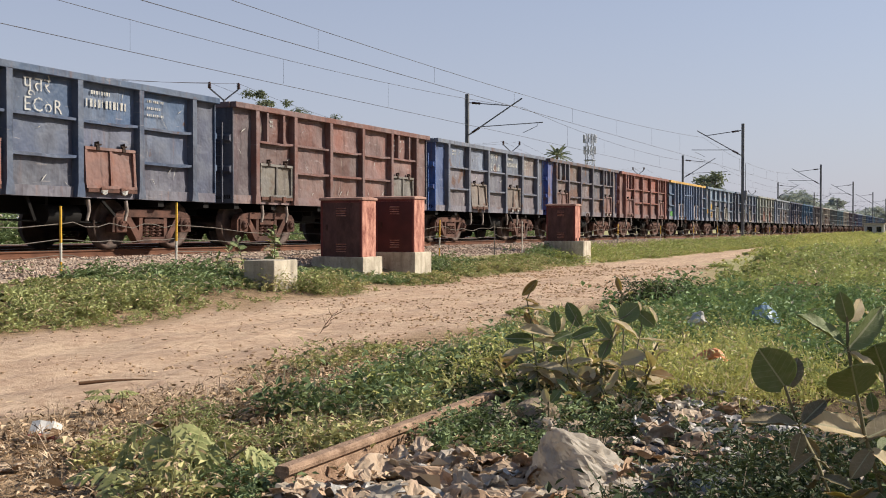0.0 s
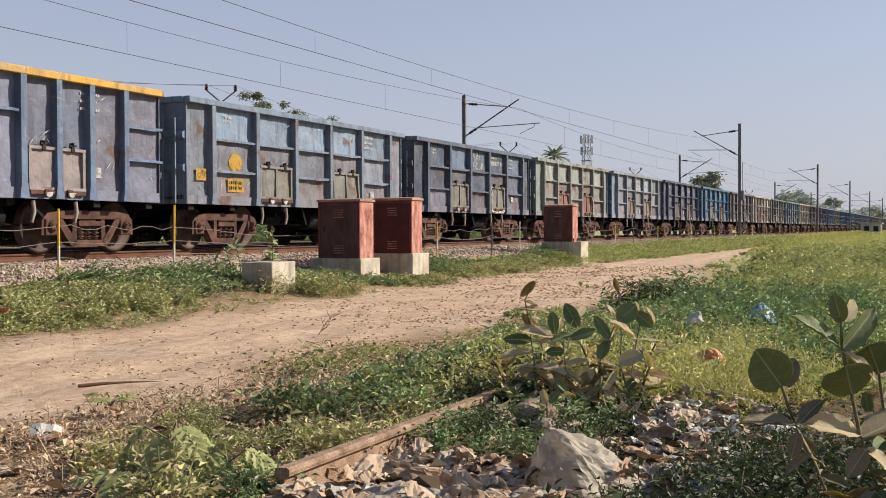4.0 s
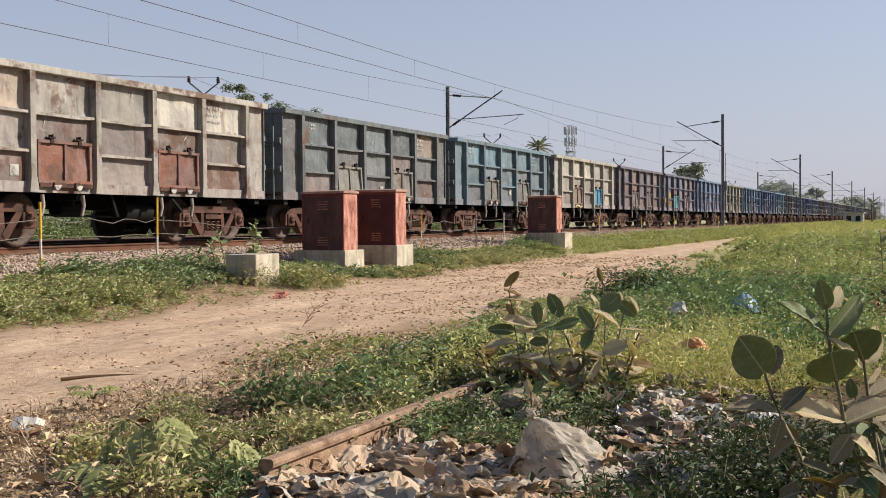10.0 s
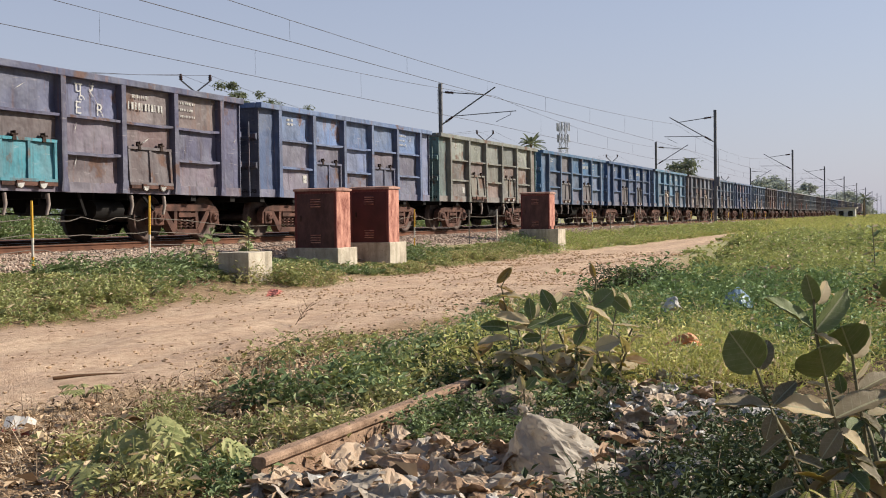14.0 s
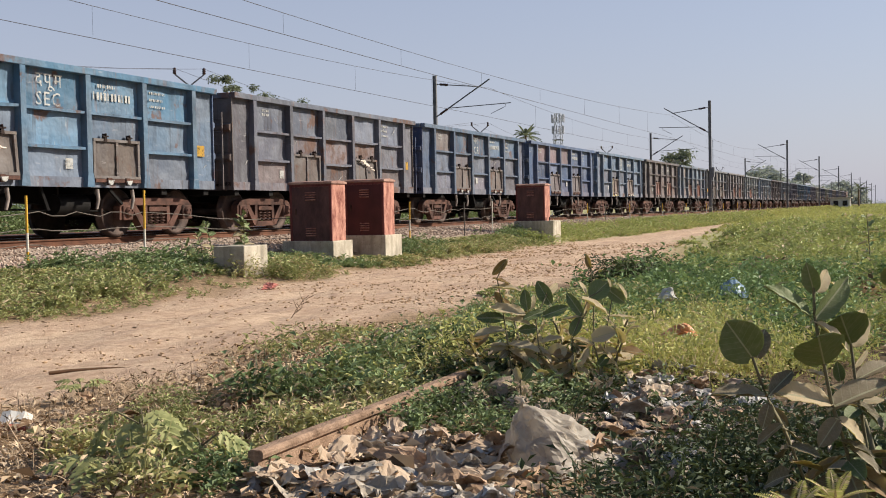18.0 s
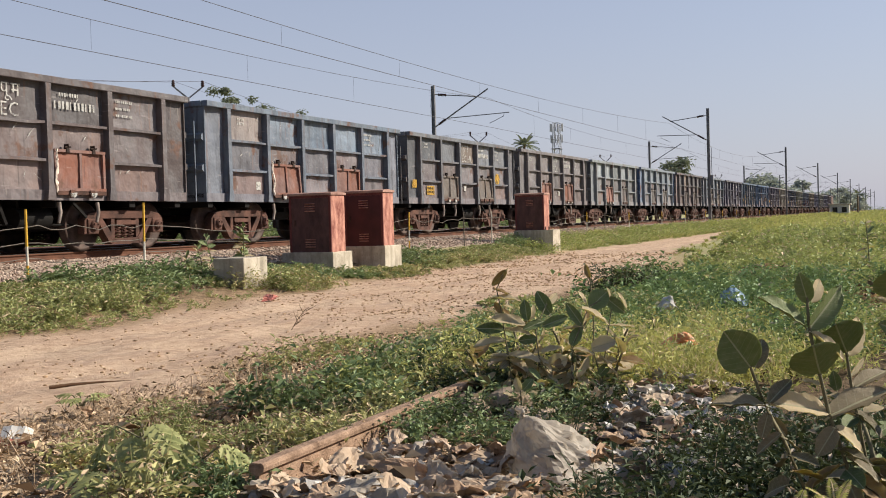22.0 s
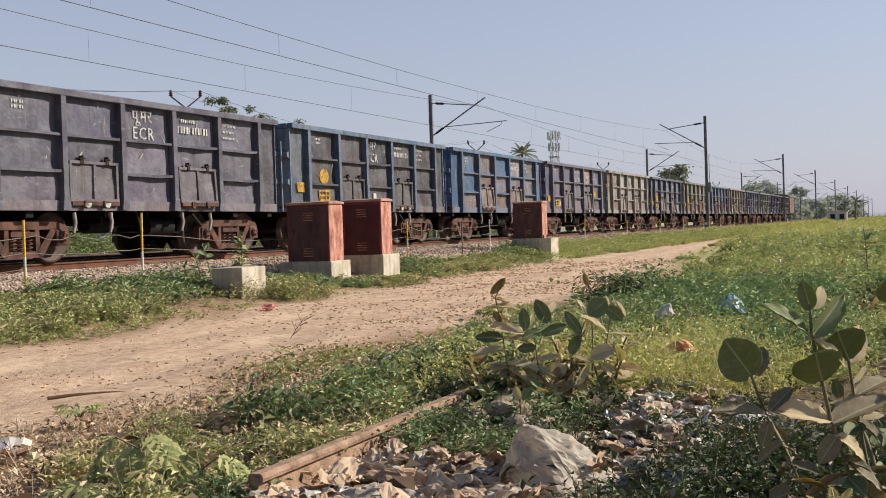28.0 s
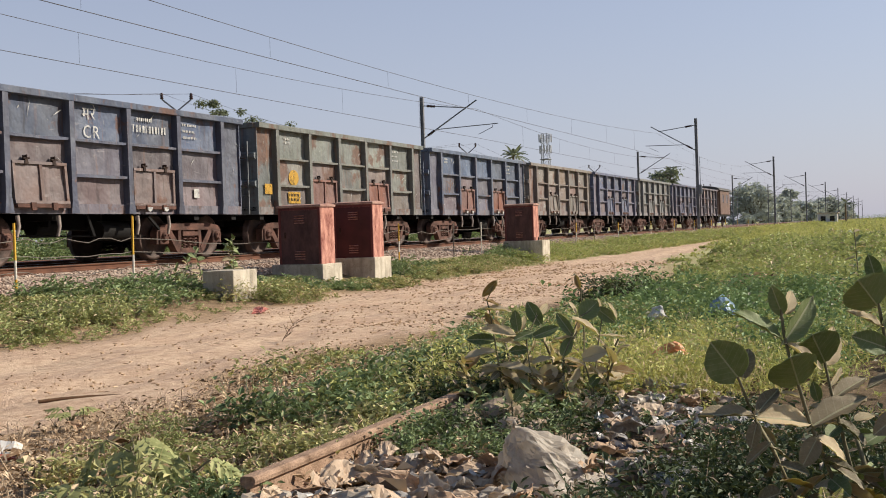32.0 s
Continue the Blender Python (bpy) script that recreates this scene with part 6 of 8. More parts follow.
# thin growth all round the standpoint
aside = lambda x, y: np.clip(lumps(x, y, 0.8) * 1.3, 0, 1) * (1 - smooth(14, 24, np.hypot(x, y))) * smooth(1.0, 2.2, np.hypot(x, y)) * (1 - smooth(2.4, 3.4, x) * (y > -1.2)) * off_road(x, y)
x, y = sow(11000, -24, 24, -24, 5.4, aside)
weeds("low_weeds", x, y, rng.uniform(0.02, 0.12, len(x)), 12, np.full(len(x), 0.055), OLIVE_WEED, "thin low weeds on trodden ground", rise=FLAT)
x, y, k = tufts(420, aside, -20, 22, -20, 5.2, 0.3, 10)
weeds("scattered_tufts", x, y, 0.04 + 0.16 * k, 18, np.full(len(x), 0.06), WEED, "tufts of weeds on trodden ground")
x, y = sow(2600, -24, 8, 8.4, 12.0, lambda x, y: (1 - smooth(5, 9, x)) * verge(x, y))
weeds("verge_cover", x, y, rng.uniform(0.03, 0.1, len(x)), 12, np.full(len(x), 0.06), YELLOW_WEED, "low weeds along the foot of the ballast", rise=FLAT)

# fallen leaves and straw
n = 5200
x, y = sow(60000, 1.6, 11, -2.0, 5.6, lambda x, y: off_road(x, y) * smooth(1.6, 3.2, x) * smooth(-2.0, 0.1, y) * (1 - 0.8 * (1 - smooth(1.0, 1.5, y)) - 0.3 * smooth(4.6, 5.2, x) * (1 - smooth(1.8, 2.3, y))).clip(0, 1) * np.clip(lumps(x, y, 2.0) * 0.8 + 0.3 - 0.5 * smooth(6.5, 9, x), 0, 1))
p = np.stack([x, y, ground_z(x, y) + rng.uniform(0.004, 0.05, len(x))], -1)
size = rng.uniform(0.015, 0.065, len(x))
V, F = leaf_cloud(p, rng.uniform(0, 6.28, len(x)), rng.normal(0.05, 0.3, len(x)), size, size * rng.uniform(0.25, 0.6, len(x)), 0.35)
tagged(new("fallen_leaves", arrays("fallen_leaves", V, F, DRY)), "dry brown leaves and scraps strewn over the ground", "leaf litter", kind="stuff")
x, y = sow(230, 3.3, 7.5, 0.2, 4.6, lambda x, y: off_road(x, y) * np.clip(lumps(x, y, 2.0) - 0.1, 0, 1))
p = np.stack([x, y, ground_z(x, y) + rng.uniform(0.01, 0.05, len(x))], -1)
size = rng.uniform(0.08, 0.17, len(x))
V, F = leaf_cloud(p, rng.uniform(0, 6.28, len(x)), rng.normal(0.1, 0.35, len(x)), size, size * rng.uniform(0.35, 0.6, len(x)), 0.3)
tagged(new("large_dry_leaves", arrays("large_dry_leaves", V, F, DRY)), "large curled dry leaves fallen among the litter", "leaf litter", kind="stuff")
x, y = sow(12000, 4.5, 34, 4.0, 10.2, lambda x, y: road_share(x, y) * np.clip(0.1 + 0.5 * np.exp(-((y - road_far(x)) / 0.7) ** 2) + 1.3 * np.exp(-((y - road_near(x)) / 0.6) ** 2) * lumps(x, y, 2.0), 0, 1))
p = np.stack([x, y, ground_z(x, y) + 0.006], -1)
size = rng.uniform(0.02, 0.09, len(x))
V, F = leaf_cloud(p, rng.uniform(0, 6.28, len(x)), rng.normal(0.0, 0.06, len(x)), size, size * rng.uniform(0.1, 0.32, len(x)), 0.08)
tagged(new("road_scraps", arrays("road_scraps", V, F, STRAW)), "straw and leaf scraps on the dirt road", "leaf litter", kind="stuff")

CLOD = plain("earth_clods", lin(150, 120, 92), lin(196, 166, 132), 20.0, 0.95, 0, 0.5, shift=False)
x, y = sow(9000, 4.8, 34, 4.2, 10.3, lambda x, y: road_share(x, y) * np.clip(0.1 + lumps(x, y, 1.2) ** 2, 0, 1))
size = rng.uniform(0.006, 0.028, len(x)) * np.interp(x, (5, 30), (0.8, 1.8))
strew("road_pebbles", np.stack([x, y, ground_z(x, y) + size * 0.2], -1), size, CLOD, "pebbles and clods on the dirt road", "pebbles", 8, 0.7)


# crown-flower plants: stout stems with pairs of broad leaves
def broad_leaf_mat(name, tones, dust, through=0.2):
    """A downy leaf with a pale midrib and side veins."""
    k = Nodes(name, 0.6, 0, 0.25)
    co = k.coords((1, 1, 1), True)
    rnd = k.n("ObjectInfo").outputs["Random"]
    c = k.mix(rnd, *tones)
    c = k.mix(k.math("MULTIPLY", k.ramp(k.noise(co, 5, 5, 0.7), 0.45, 0.7), 0.45), c, dust)
    sep = k.n("SeparateXYZ", Vector=k.n("TexCoord").outputs["Object"])
    across = k.math("ABSOLUTE", sep.outputs["Y"], 0.0)
    side = k.math("FRACT", k.math("MULTIPLY", k.math("SUBTRACT", sep.outputs["X"], k.math("MULTIPLY", across, 0.7)), 7.0), 0.0)
    c = k.mix(k.math("MULTIPLY", k.math("LESS_THAN", side, 0.09), 0.22), c, lin(176, 178, 140))
    c = k.mix(k.math("MULTIPLY", k.math("LESS_THAN", across, 0.016), 0.6), c, lin(186, 184, 150))
    k.bump(k.math("ADD", k.noise(co, 30, 3), k.noise(co, 5, 3)), 0.3, 0.006)
    k.colour(c)
    tr = k.n("BsdfTranslucent", Color=k.mix(0.4, c, lin(160, 175, 80)))
    sh = k.n("MixShader", Fac=through)
    k.t.links.new(k.b.outputs[0], sh.inputs[1])
    k.t.links.new(tr.outputs[0], sh.inputs[2])
    k.t.links.new(sh.outputs[0], k.t.nodes["Material Output"].inputs[0])
    return k.m


LEAF_TONES = {
    "green": broad_leaf_mat("green_broad_leaf", (lin(92, 106, 66), lin(124, 136, 90)), lin(148, 148, 112), 0.22),
    "dull": broad_leaf_mat("dull_broad_leaf", (lin(98, 90, 68), lin(138, 124, 98)), lin(164, 146, 120), 0.2),
    # the cream of sunlit leaves is put into this copy's colour
    "pale": broad_leaf_mat("sunlit_broad_leaf", (lin(208, 188, 154), lin(230, 210, 178)), lin(222, 206, 174), 0.5),
    "dry": broad_leaf_mat("withered_broad_leaf", (lin(146, 114, 80), lin(180, 148, 108)), lin(196, 166, 128), 0.55),
}


def broad_leaf_shape(width=0.55, bend=0.15, cup=0.18):
    """A leaf of length 1 along +x, its face up (+z), blunt with a short tip, and with a raised midrib."""
    s = Shape()
    n, m = 11, 4
    verts, faces = [], []
    for i in range(n + 1):
        u = i / n
        w = width / 2 * (math.sin(math.pi * min(1, u ** 0.8 * 0.94 + 0.06)) ** 0.62) * (0.78 + 0.34 * u if u < 0.75 else 1.035 - 0.1 * (u - 0.75))
        if i == n:
            w = 0.004
        lobe = 0.05 * width * (1 - u) ** 6        # the heart-shaped base
        for j in range(-m, m + 1):
            v = j / m
            ripple = (0.02 * math.sin(u * 13 + 2 * j) + 0.012 * math.sin(u * 29 - j)) * abs(v) ** 1.5
            verts.append((u - lobe * abs(v), v * w, cup * abs(v) ** 1.5 * w - bend * u * u + ripple - 0.02 * (j == 0)))
    k = 2 * m + 1
    for i in range(n):
        for j in range(k - 1):
            faces.append((i * k + j, (i + 1) * k + j, (i + 1) * k + j + 1, i * k + j + 1))
    s.add(verts, faces, True)
    s.add([(a, b, c - 0.008) for a, b, c in verts], [f[::-1] for f in faces], True)
    s.tube([(-0.12, 0, -0.03), (0.0, 0, -0.012), (0.5, 0, -0.03 - bend * 0.25), (0.95, 0, -0.012 - bend * 0.9)], [0.02, 0.02, 0.012, 0.005], 5)
    return s


LEAVES = {}
for form, w, b, c in (("round", 0.98, 0.1, 0.16), ("oval", 0.62, 0.16, 0.3), ("narrow", 0.44, 0.12, 0.45), ("slim", 0.22, 0.06, 0.4)):
    shape = broad_leaf_shape(w, b, c)
    for tone, mat in LEAF_TONES.items():
        LEAVES[tone + "_" + form] = shape.mesh("leaf", mat)


def leaf_pose(a, b, face):
    """Lies from a to b with its face turned towards the given way."""
    a, b = Vector(a), Vector(b)
    d = b - a
    x = d.normalized()
    y = Vector(face).cross(x).normalized()
    z = x.cross(y)
    m = Matrix((x, y, z)).transposed().to_4x4()
    return Matrix.Translation(a) @ m @ Matrix.Scale(d.length, 4)


def hang_leaf(plant, a, b, kind, face=(0, 0, 1)):
    return part("leaf", LEAVES[kind], None, plant, at=leaf_pose(a, b, face))


def make_crown_flower(x, y, h, pairs, leaf, seed, lean=(0.1, 0.0), kinds=("pale_oval", "green_oval", "green_oval", "green_narrow", "pale_narrow", "green_round"), label="grey-green crown-flower shrub with broad paired leaves"):
    r = random.Random(seed)
    z0 = float(ground_z(x, y))
    p = thing("crown_flower_shrub", label, "shrub", "crown-flower shrubs", pose(x, y, z0))
    tip = lambda u: Vector((lean[0] * u * u * h, lean[1] * u * u * h, u * h))
    part("stem", Shape().tube([tip(i / 6) - Vector((0, 0, 0.03 * (i == 0))) for i in range(7)], [0.013 - 0.0012 * i for i in range(7)], 7), STEM, p)
    for i in range(pairs):
        u = 0.18 + 0.82 * (i + 0.5) / pairs
        a = r.uniform(0, 3.14) if i == 0 else a + 1.4 + r.uniform(-0.5, 0.5)
        for k in (0, math.pi):
            if r.random() < 0.12:
                continue
            L = leaf * r.uniform(0.5, 1.05) * (1.0 if u < 0.85 else 0.7)
            e = r.uniform(-0.4, 0.6) + 1.0 * (u - 0.45)
            b = a + k + r.uniform(-0.5, 0.5)
            d = Vector((math.cos(b) * math.cos(e), math.sin(b) * math.cos(e), math.sin(e)))
            q = tip(u) + d * 0.02
            hang_leaf(p, q, q + d * L, r.choice(kinds), (r.uniform(-0.5, 0.3), r.uniform(-1.2, 0.0), r.uniform(0.5, 1)))
    return p


WITHERED_SUNLIT = ("dry_narrow", "pale_oval", "pale_narrow", "pale_oval", "pale_narrow", "green_narrow", "pale_slim", "dry_oval")
for i, (x, y, h, n, leaf, lx, ly) in enumerate(((9.6, 2.05, 0.24, 5, 0.13, 0, 0.1), (8.9, 3.0, 0.22, 4, 0.12, 0, 0.1), (16.45, 10.72, 0.92, 12, 0.2, 0, 0), (16.5, 10.8, 0.86, 12, 0.2, 0, 0),
        (15.6, 10.98, 0.55, 10, 0.17, -0.2, 0.1), (15.3, 11.05, 0.4, 9, 0.17, 0.2, 0.3), (15.9, 11.0, 0.7, 10, 0.17, 0, 0.2), (18.20, 0.55, 0.92, 10, 0.17, 0, 0.05), (3.95, 0.08, 0.4, 8, 0.13, 0.2, 0.2))):
    make_crown_flower(x, y, h, n, leaf, 43 + i, (lx, ly))
for i, (x, y, h, n) in enumerate(((6.3, 2.4, 0.3, 9), (6.25, 2.15, 0.36, 9), (6.45, 1.9, 0.4, 9), (6.5, 1.65, 0.34, 8), (6.15, 1.75, 0.2, 7), (6.7, 2.0, 0.44, 9), (6.1, 2.3, 0.16, 6), (6.05, 2.0, 0.16, 6), (6.75, 2.3, 0.5, 9), (6.7, 1.7, 0.42, 9))):
    make_crown_flower(x, y, h, n, 0.14, 80 + i, (0.2 - 0.4 * (i % 3 == 0), 0.3 - 0.6 * (i % 2)), WITHERED_SUNLIT, "low crown-flower shrub with hanging leaves, withered or coloured sunlit cream")

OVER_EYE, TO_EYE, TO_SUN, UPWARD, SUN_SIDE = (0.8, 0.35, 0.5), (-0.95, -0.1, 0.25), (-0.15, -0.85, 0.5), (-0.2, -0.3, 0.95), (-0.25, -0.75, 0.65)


def make_shoot(stems, leaves, label, thick, old=0, sunny=False):
    """A shrub grown to given leaves, each from base to tip; its stems start in the ground."""
    base = Vector((stems[0][0][0], stems[0][0][1], float(ground_z(*stems[0][0][:2]))))
    p = thing("crown_flower_shrub", label, "shrub", "crown-flower shrubs", pose(*base))
    for pts in stems:
        foot = Vector(pts[0])
        foot.z = base.z - 0.02
        pts = [Vector(q) - base for q in ([foot] + list(pts[1 if pts[0][2] < 0.15 else 0:]))]
        part("stem", Shape().tube(pts, [thick * (1.15 - 0.5 * i / len(pts)) for i in range(len(pts))], 7), STEM, p)
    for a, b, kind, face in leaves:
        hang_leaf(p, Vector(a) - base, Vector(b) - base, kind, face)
    r = random.Random(int(base.x * 100))
    low = Vector(stems[0][1]) - base
    for i in range(old):        # drooping old leaves low on the stem
        a, q = i * 2.3 + r.uniform(-0.4, 0.4), low * r.uniform(0.3, 1.0)
        d = Vector((math.cos(a), math.sin(a), r.uniform(-0.7, 0.1)))
        if sunny:
            hang_leaf(p, q + d * 0.015, q + d * r.uniform(0.09, 0.15), r.choice(("pale_oval", "pale_narrow", "dry_oval", "pale_oval", "pale_narrow", "dull_narrow")), (r.uniform(-0.4, 0.2), r.uniform(-1.1, -0.5), 0.6))
            continue
        hang_leaf(p, q + d * 0.015, q + d * r.uniform(0.09, 0.15), r.choice(("dull_oval", "dull_narrow", "dry_oval", "green_oval", "dry_narrow")), (r.uniform(-0.8, 0.3), r.uniform(-0.4, 0.6), 0.7))
    return p, base


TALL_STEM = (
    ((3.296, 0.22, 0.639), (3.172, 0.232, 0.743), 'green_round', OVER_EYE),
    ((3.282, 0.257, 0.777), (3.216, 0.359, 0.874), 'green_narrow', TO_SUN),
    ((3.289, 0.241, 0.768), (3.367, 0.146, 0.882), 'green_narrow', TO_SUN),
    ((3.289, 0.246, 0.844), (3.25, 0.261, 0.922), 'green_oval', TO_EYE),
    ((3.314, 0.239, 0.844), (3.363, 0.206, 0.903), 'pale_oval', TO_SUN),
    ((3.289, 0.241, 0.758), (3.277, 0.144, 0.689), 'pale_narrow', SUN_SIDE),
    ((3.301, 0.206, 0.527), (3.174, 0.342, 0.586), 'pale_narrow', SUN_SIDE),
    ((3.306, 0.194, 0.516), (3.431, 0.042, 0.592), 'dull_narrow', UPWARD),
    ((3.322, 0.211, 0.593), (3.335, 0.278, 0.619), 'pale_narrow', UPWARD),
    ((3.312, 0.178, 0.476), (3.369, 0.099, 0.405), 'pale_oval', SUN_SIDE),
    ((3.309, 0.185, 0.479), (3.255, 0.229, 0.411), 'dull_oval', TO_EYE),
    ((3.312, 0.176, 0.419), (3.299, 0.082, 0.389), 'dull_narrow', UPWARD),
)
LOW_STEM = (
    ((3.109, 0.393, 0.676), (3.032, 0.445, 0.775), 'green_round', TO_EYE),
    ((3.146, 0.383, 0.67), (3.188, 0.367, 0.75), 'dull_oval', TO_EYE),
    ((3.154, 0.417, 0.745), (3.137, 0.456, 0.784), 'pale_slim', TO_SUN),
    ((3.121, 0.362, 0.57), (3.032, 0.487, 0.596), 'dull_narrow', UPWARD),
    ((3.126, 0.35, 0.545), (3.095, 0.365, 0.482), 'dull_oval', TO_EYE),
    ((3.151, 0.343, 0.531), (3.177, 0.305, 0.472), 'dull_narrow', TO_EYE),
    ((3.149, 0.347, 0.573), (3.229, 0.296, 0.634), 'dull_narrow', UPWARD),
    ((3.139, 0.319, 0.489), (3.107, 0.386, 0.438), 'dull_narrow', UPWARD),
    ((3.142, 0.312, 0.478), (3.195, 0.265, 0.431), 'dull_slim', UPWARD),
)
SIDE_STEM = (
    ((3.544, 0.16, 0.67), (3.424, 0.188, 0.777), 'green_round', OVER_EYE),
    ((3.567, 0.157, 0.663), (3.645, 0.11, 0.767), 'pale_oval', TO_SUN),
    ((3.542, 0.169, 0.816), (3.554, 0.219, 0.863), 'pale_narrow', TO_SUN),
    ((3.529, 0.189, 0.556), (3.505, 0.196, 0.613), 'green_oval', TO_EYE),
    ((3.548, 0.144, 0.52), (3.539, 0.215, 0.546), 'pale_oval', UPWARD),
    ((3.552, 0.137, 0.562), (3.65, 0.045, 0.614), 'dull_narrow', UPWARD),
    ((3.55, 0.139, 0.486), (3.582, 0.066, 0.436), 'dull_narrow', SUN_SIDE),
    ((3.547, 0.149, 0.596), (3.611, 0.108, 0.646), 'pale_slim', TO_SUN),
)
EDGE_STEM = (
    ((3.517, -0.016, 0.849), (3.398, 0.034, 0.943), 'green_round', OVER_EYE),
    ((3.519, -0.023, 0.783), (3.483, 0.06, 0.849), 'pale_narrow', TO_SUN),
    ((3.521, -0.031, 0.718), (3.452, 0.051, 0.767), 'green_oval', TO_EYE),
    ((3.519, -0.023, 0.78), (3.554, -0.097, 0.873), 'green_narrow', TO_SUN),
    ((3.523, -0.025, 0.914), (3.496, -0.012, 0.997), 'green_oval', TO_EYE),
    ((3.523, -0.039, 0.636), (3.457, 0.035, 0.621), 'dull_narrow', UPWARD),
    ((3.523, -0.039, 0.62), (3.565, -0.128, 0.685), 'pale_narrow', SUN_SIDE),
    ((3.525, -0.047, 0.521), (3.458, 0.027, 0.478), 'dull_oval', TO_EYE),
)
BROWN_SHOOT = (
    ((6.143, 2.183, 0.799), (6.106, 2.261, 0.71), 'dry_narrow', SUN_SIDE),
    ((6.111, 2.248, 0.69), (6.149, 2.163, 0.663), 'dry_narrow', UPWARD),
    ((6.105, 2.26, 0.64), (6.127, 2.09, 0.64), 'pale_narrow', UPWARD),
    ((6.125, 2.211, 0.55), (6.11, 2.248, 0.613), 'dry_oval', TO_EYE),
    ((6.133, 2.196, 0.59), (6.156, 2.145, 0.58), 'pale_oval', UPWARD),
    ((6.179, 2.089, 0.477), (6.053, 2.248, 0.538), 'pale_narrow', SUN_SIDE),
    ((6.126, 2.204, 0.457), (6.015, 2.329, 0.468), 'green_narrow', TO_EYE),
    ((6.129, 2.195, 0.384), (6.004, 2.349, 0.376), 'pale_narrow', UPWARD),
    ((6.135, 2.186, 0.45), (6.144, 2.043, 0.435), 'pale_narrow', SUN_SIDE),
    ((6.135, 2.179, 0.297), (6.116, 1.978, 0.296), 'pale_oval', UPWARD),
    ((6.135, 2.179, 0.291), (6.087, 2.285, 0.307), 'pale_narrow', UPWARD),
    ((6.137, 2.173, 0.274), (6.087, 2.041, 0.231), 'pale_oval', UPWARD),
)
GREEN_SHOOT = (
    ((6.339, 1.981, 0.528), (6.309, 2.052, 0.663), 'green_oval', TO_EYE),
    ((6.186, 2.074, 0.503), (6.181, 2.09, 0.623), 'green_oval', TO_EYE),
    ((6.241, 2.075, 0.502), (6.256, 2.045, 0.586), 'pale_oval', TO_SUN),
    ((6.223, 1.993, 0.49), (6.128, 2.079, 0.455), 'green_narrow', TO_EYE),
    ((6.226, 1.986, 0.464), (6.288, 1.85, 0.52), 'green_narrow', TO_EYE),
    ((6.209, 2.015, 0.284), (6.195, 1.921, 0.191), 'pale_narrow', SUN_SIDE),
    ((6.233, 1.96, 0.231), (6.229, 1.849, 0.27), 'pale_round', TO_EYE),
    ((6.173, 1.969, 0.185), (6.117, 1.846, 0.101), 'pale_narrow', SUN_SIDE),
    ((6.218, 1.997, 0.307), (6.266, 1.892, 0.35), 'pale_oval', UPWARD),
    ((6.205, 2.028, 0.39), (6.161, 2.125, 0.384), 'green_oval', TO_EYE),
    ((6.332, 1.999, 0.582), (6.412, 1.947, 0.646), 'pale_narrow', TO_SUN),
)
LEANING_SHOOT = (
    ((6.319, 1.78, 0.464), (6.284, 1.863, 0.597), 'green_narrow', TO_EYE),
    ((6.292, 1.834, 0.344), (6.315, 1.789, 0.457), 'green_oval', TO_EYE),
    ((6.323, 1.775, 0.563), (6.391, 1.623, 0.477), 'pale_narrow', UPWARD),
    ((6.295, 1.828, 0.324), (6.298, 1.699, 0.303), 'pale_narrow', UPWARD),
    ((6.443, 1.753, 0.562), (6.487, 1.662, 0.656), 'green_round', TO_EYE),
    ((6.483, 1.667, 0.609), (6.526, 1.568, 0.521), 'green_oval', TO_EYE),
    ((6.429, 1.784, 0.582), (6.417, 1.815, 0.663), 'pale_oval', TO_SUN),
    ((6.491, 1.649, 0.606), (6.488, 1.659, 0.677), 'pale_narrow', TO_SUN),
    ((6.529, 1.562, 0.548), (6.514, 1.6, 0.646), 'pale_narrow', TO_SUN),
    ((6.342, 1.725, 0.324), (6.351, 1.586, 0.376), 'pale_round', SUN_SIDE),
    ((6.323, 1.771, 0.457), (6.268, 1.892, 0.447), 'pale_slim', UPWARD),
    ((6.486, 1.654, 0.447), (6.55, 1.512, 0.44), 'pale_slim', UPWARD),
)
LOW_SHOOT = (
    ((6.301, 1.809, 0.191), (6.226, 1.726, 0.087), 'pale_oval', SUN_SIDE),
    ((6.333, 1.736, 0.124), (6.267, 1.637, 0.074), 'pale_narrow', SUN_SIDE),
    ((6.357, 1.688, 0.284), (6.405, 1.578, 0.151), 'pale_slim', TO_SUN),
    ((6.353, 1.693, 0.158), (6.381, 1.633, 0.231), 'green_oval', TO_EYE),
    ((6.288, 1.839, 0.257), (6.327, 1.755, 0.291), 'green_oval', TO_EYE),
    ((5.588, 1.927, 0.172), (5.582, 1.944, 0.251), 'pale_oval', TO_EYE),
    ((5.597, 1.908, 0.178), (5.619, 1.861, 0.245), 'green_oval', TO_EYE),
    ((5.59, 1.921, 0.154), (5.628, 1.839, 0.178), 'pale_oval', UPWARD),
    ((5.577, 1.949, 0.139), (5.553, 2.004, 0.178), 'pale_oval', UPWARD),
    ((6.638, 1.814, 0.723), (6.63, 1.837, 0.81), 'dry_narrow', TO_EYE),
)
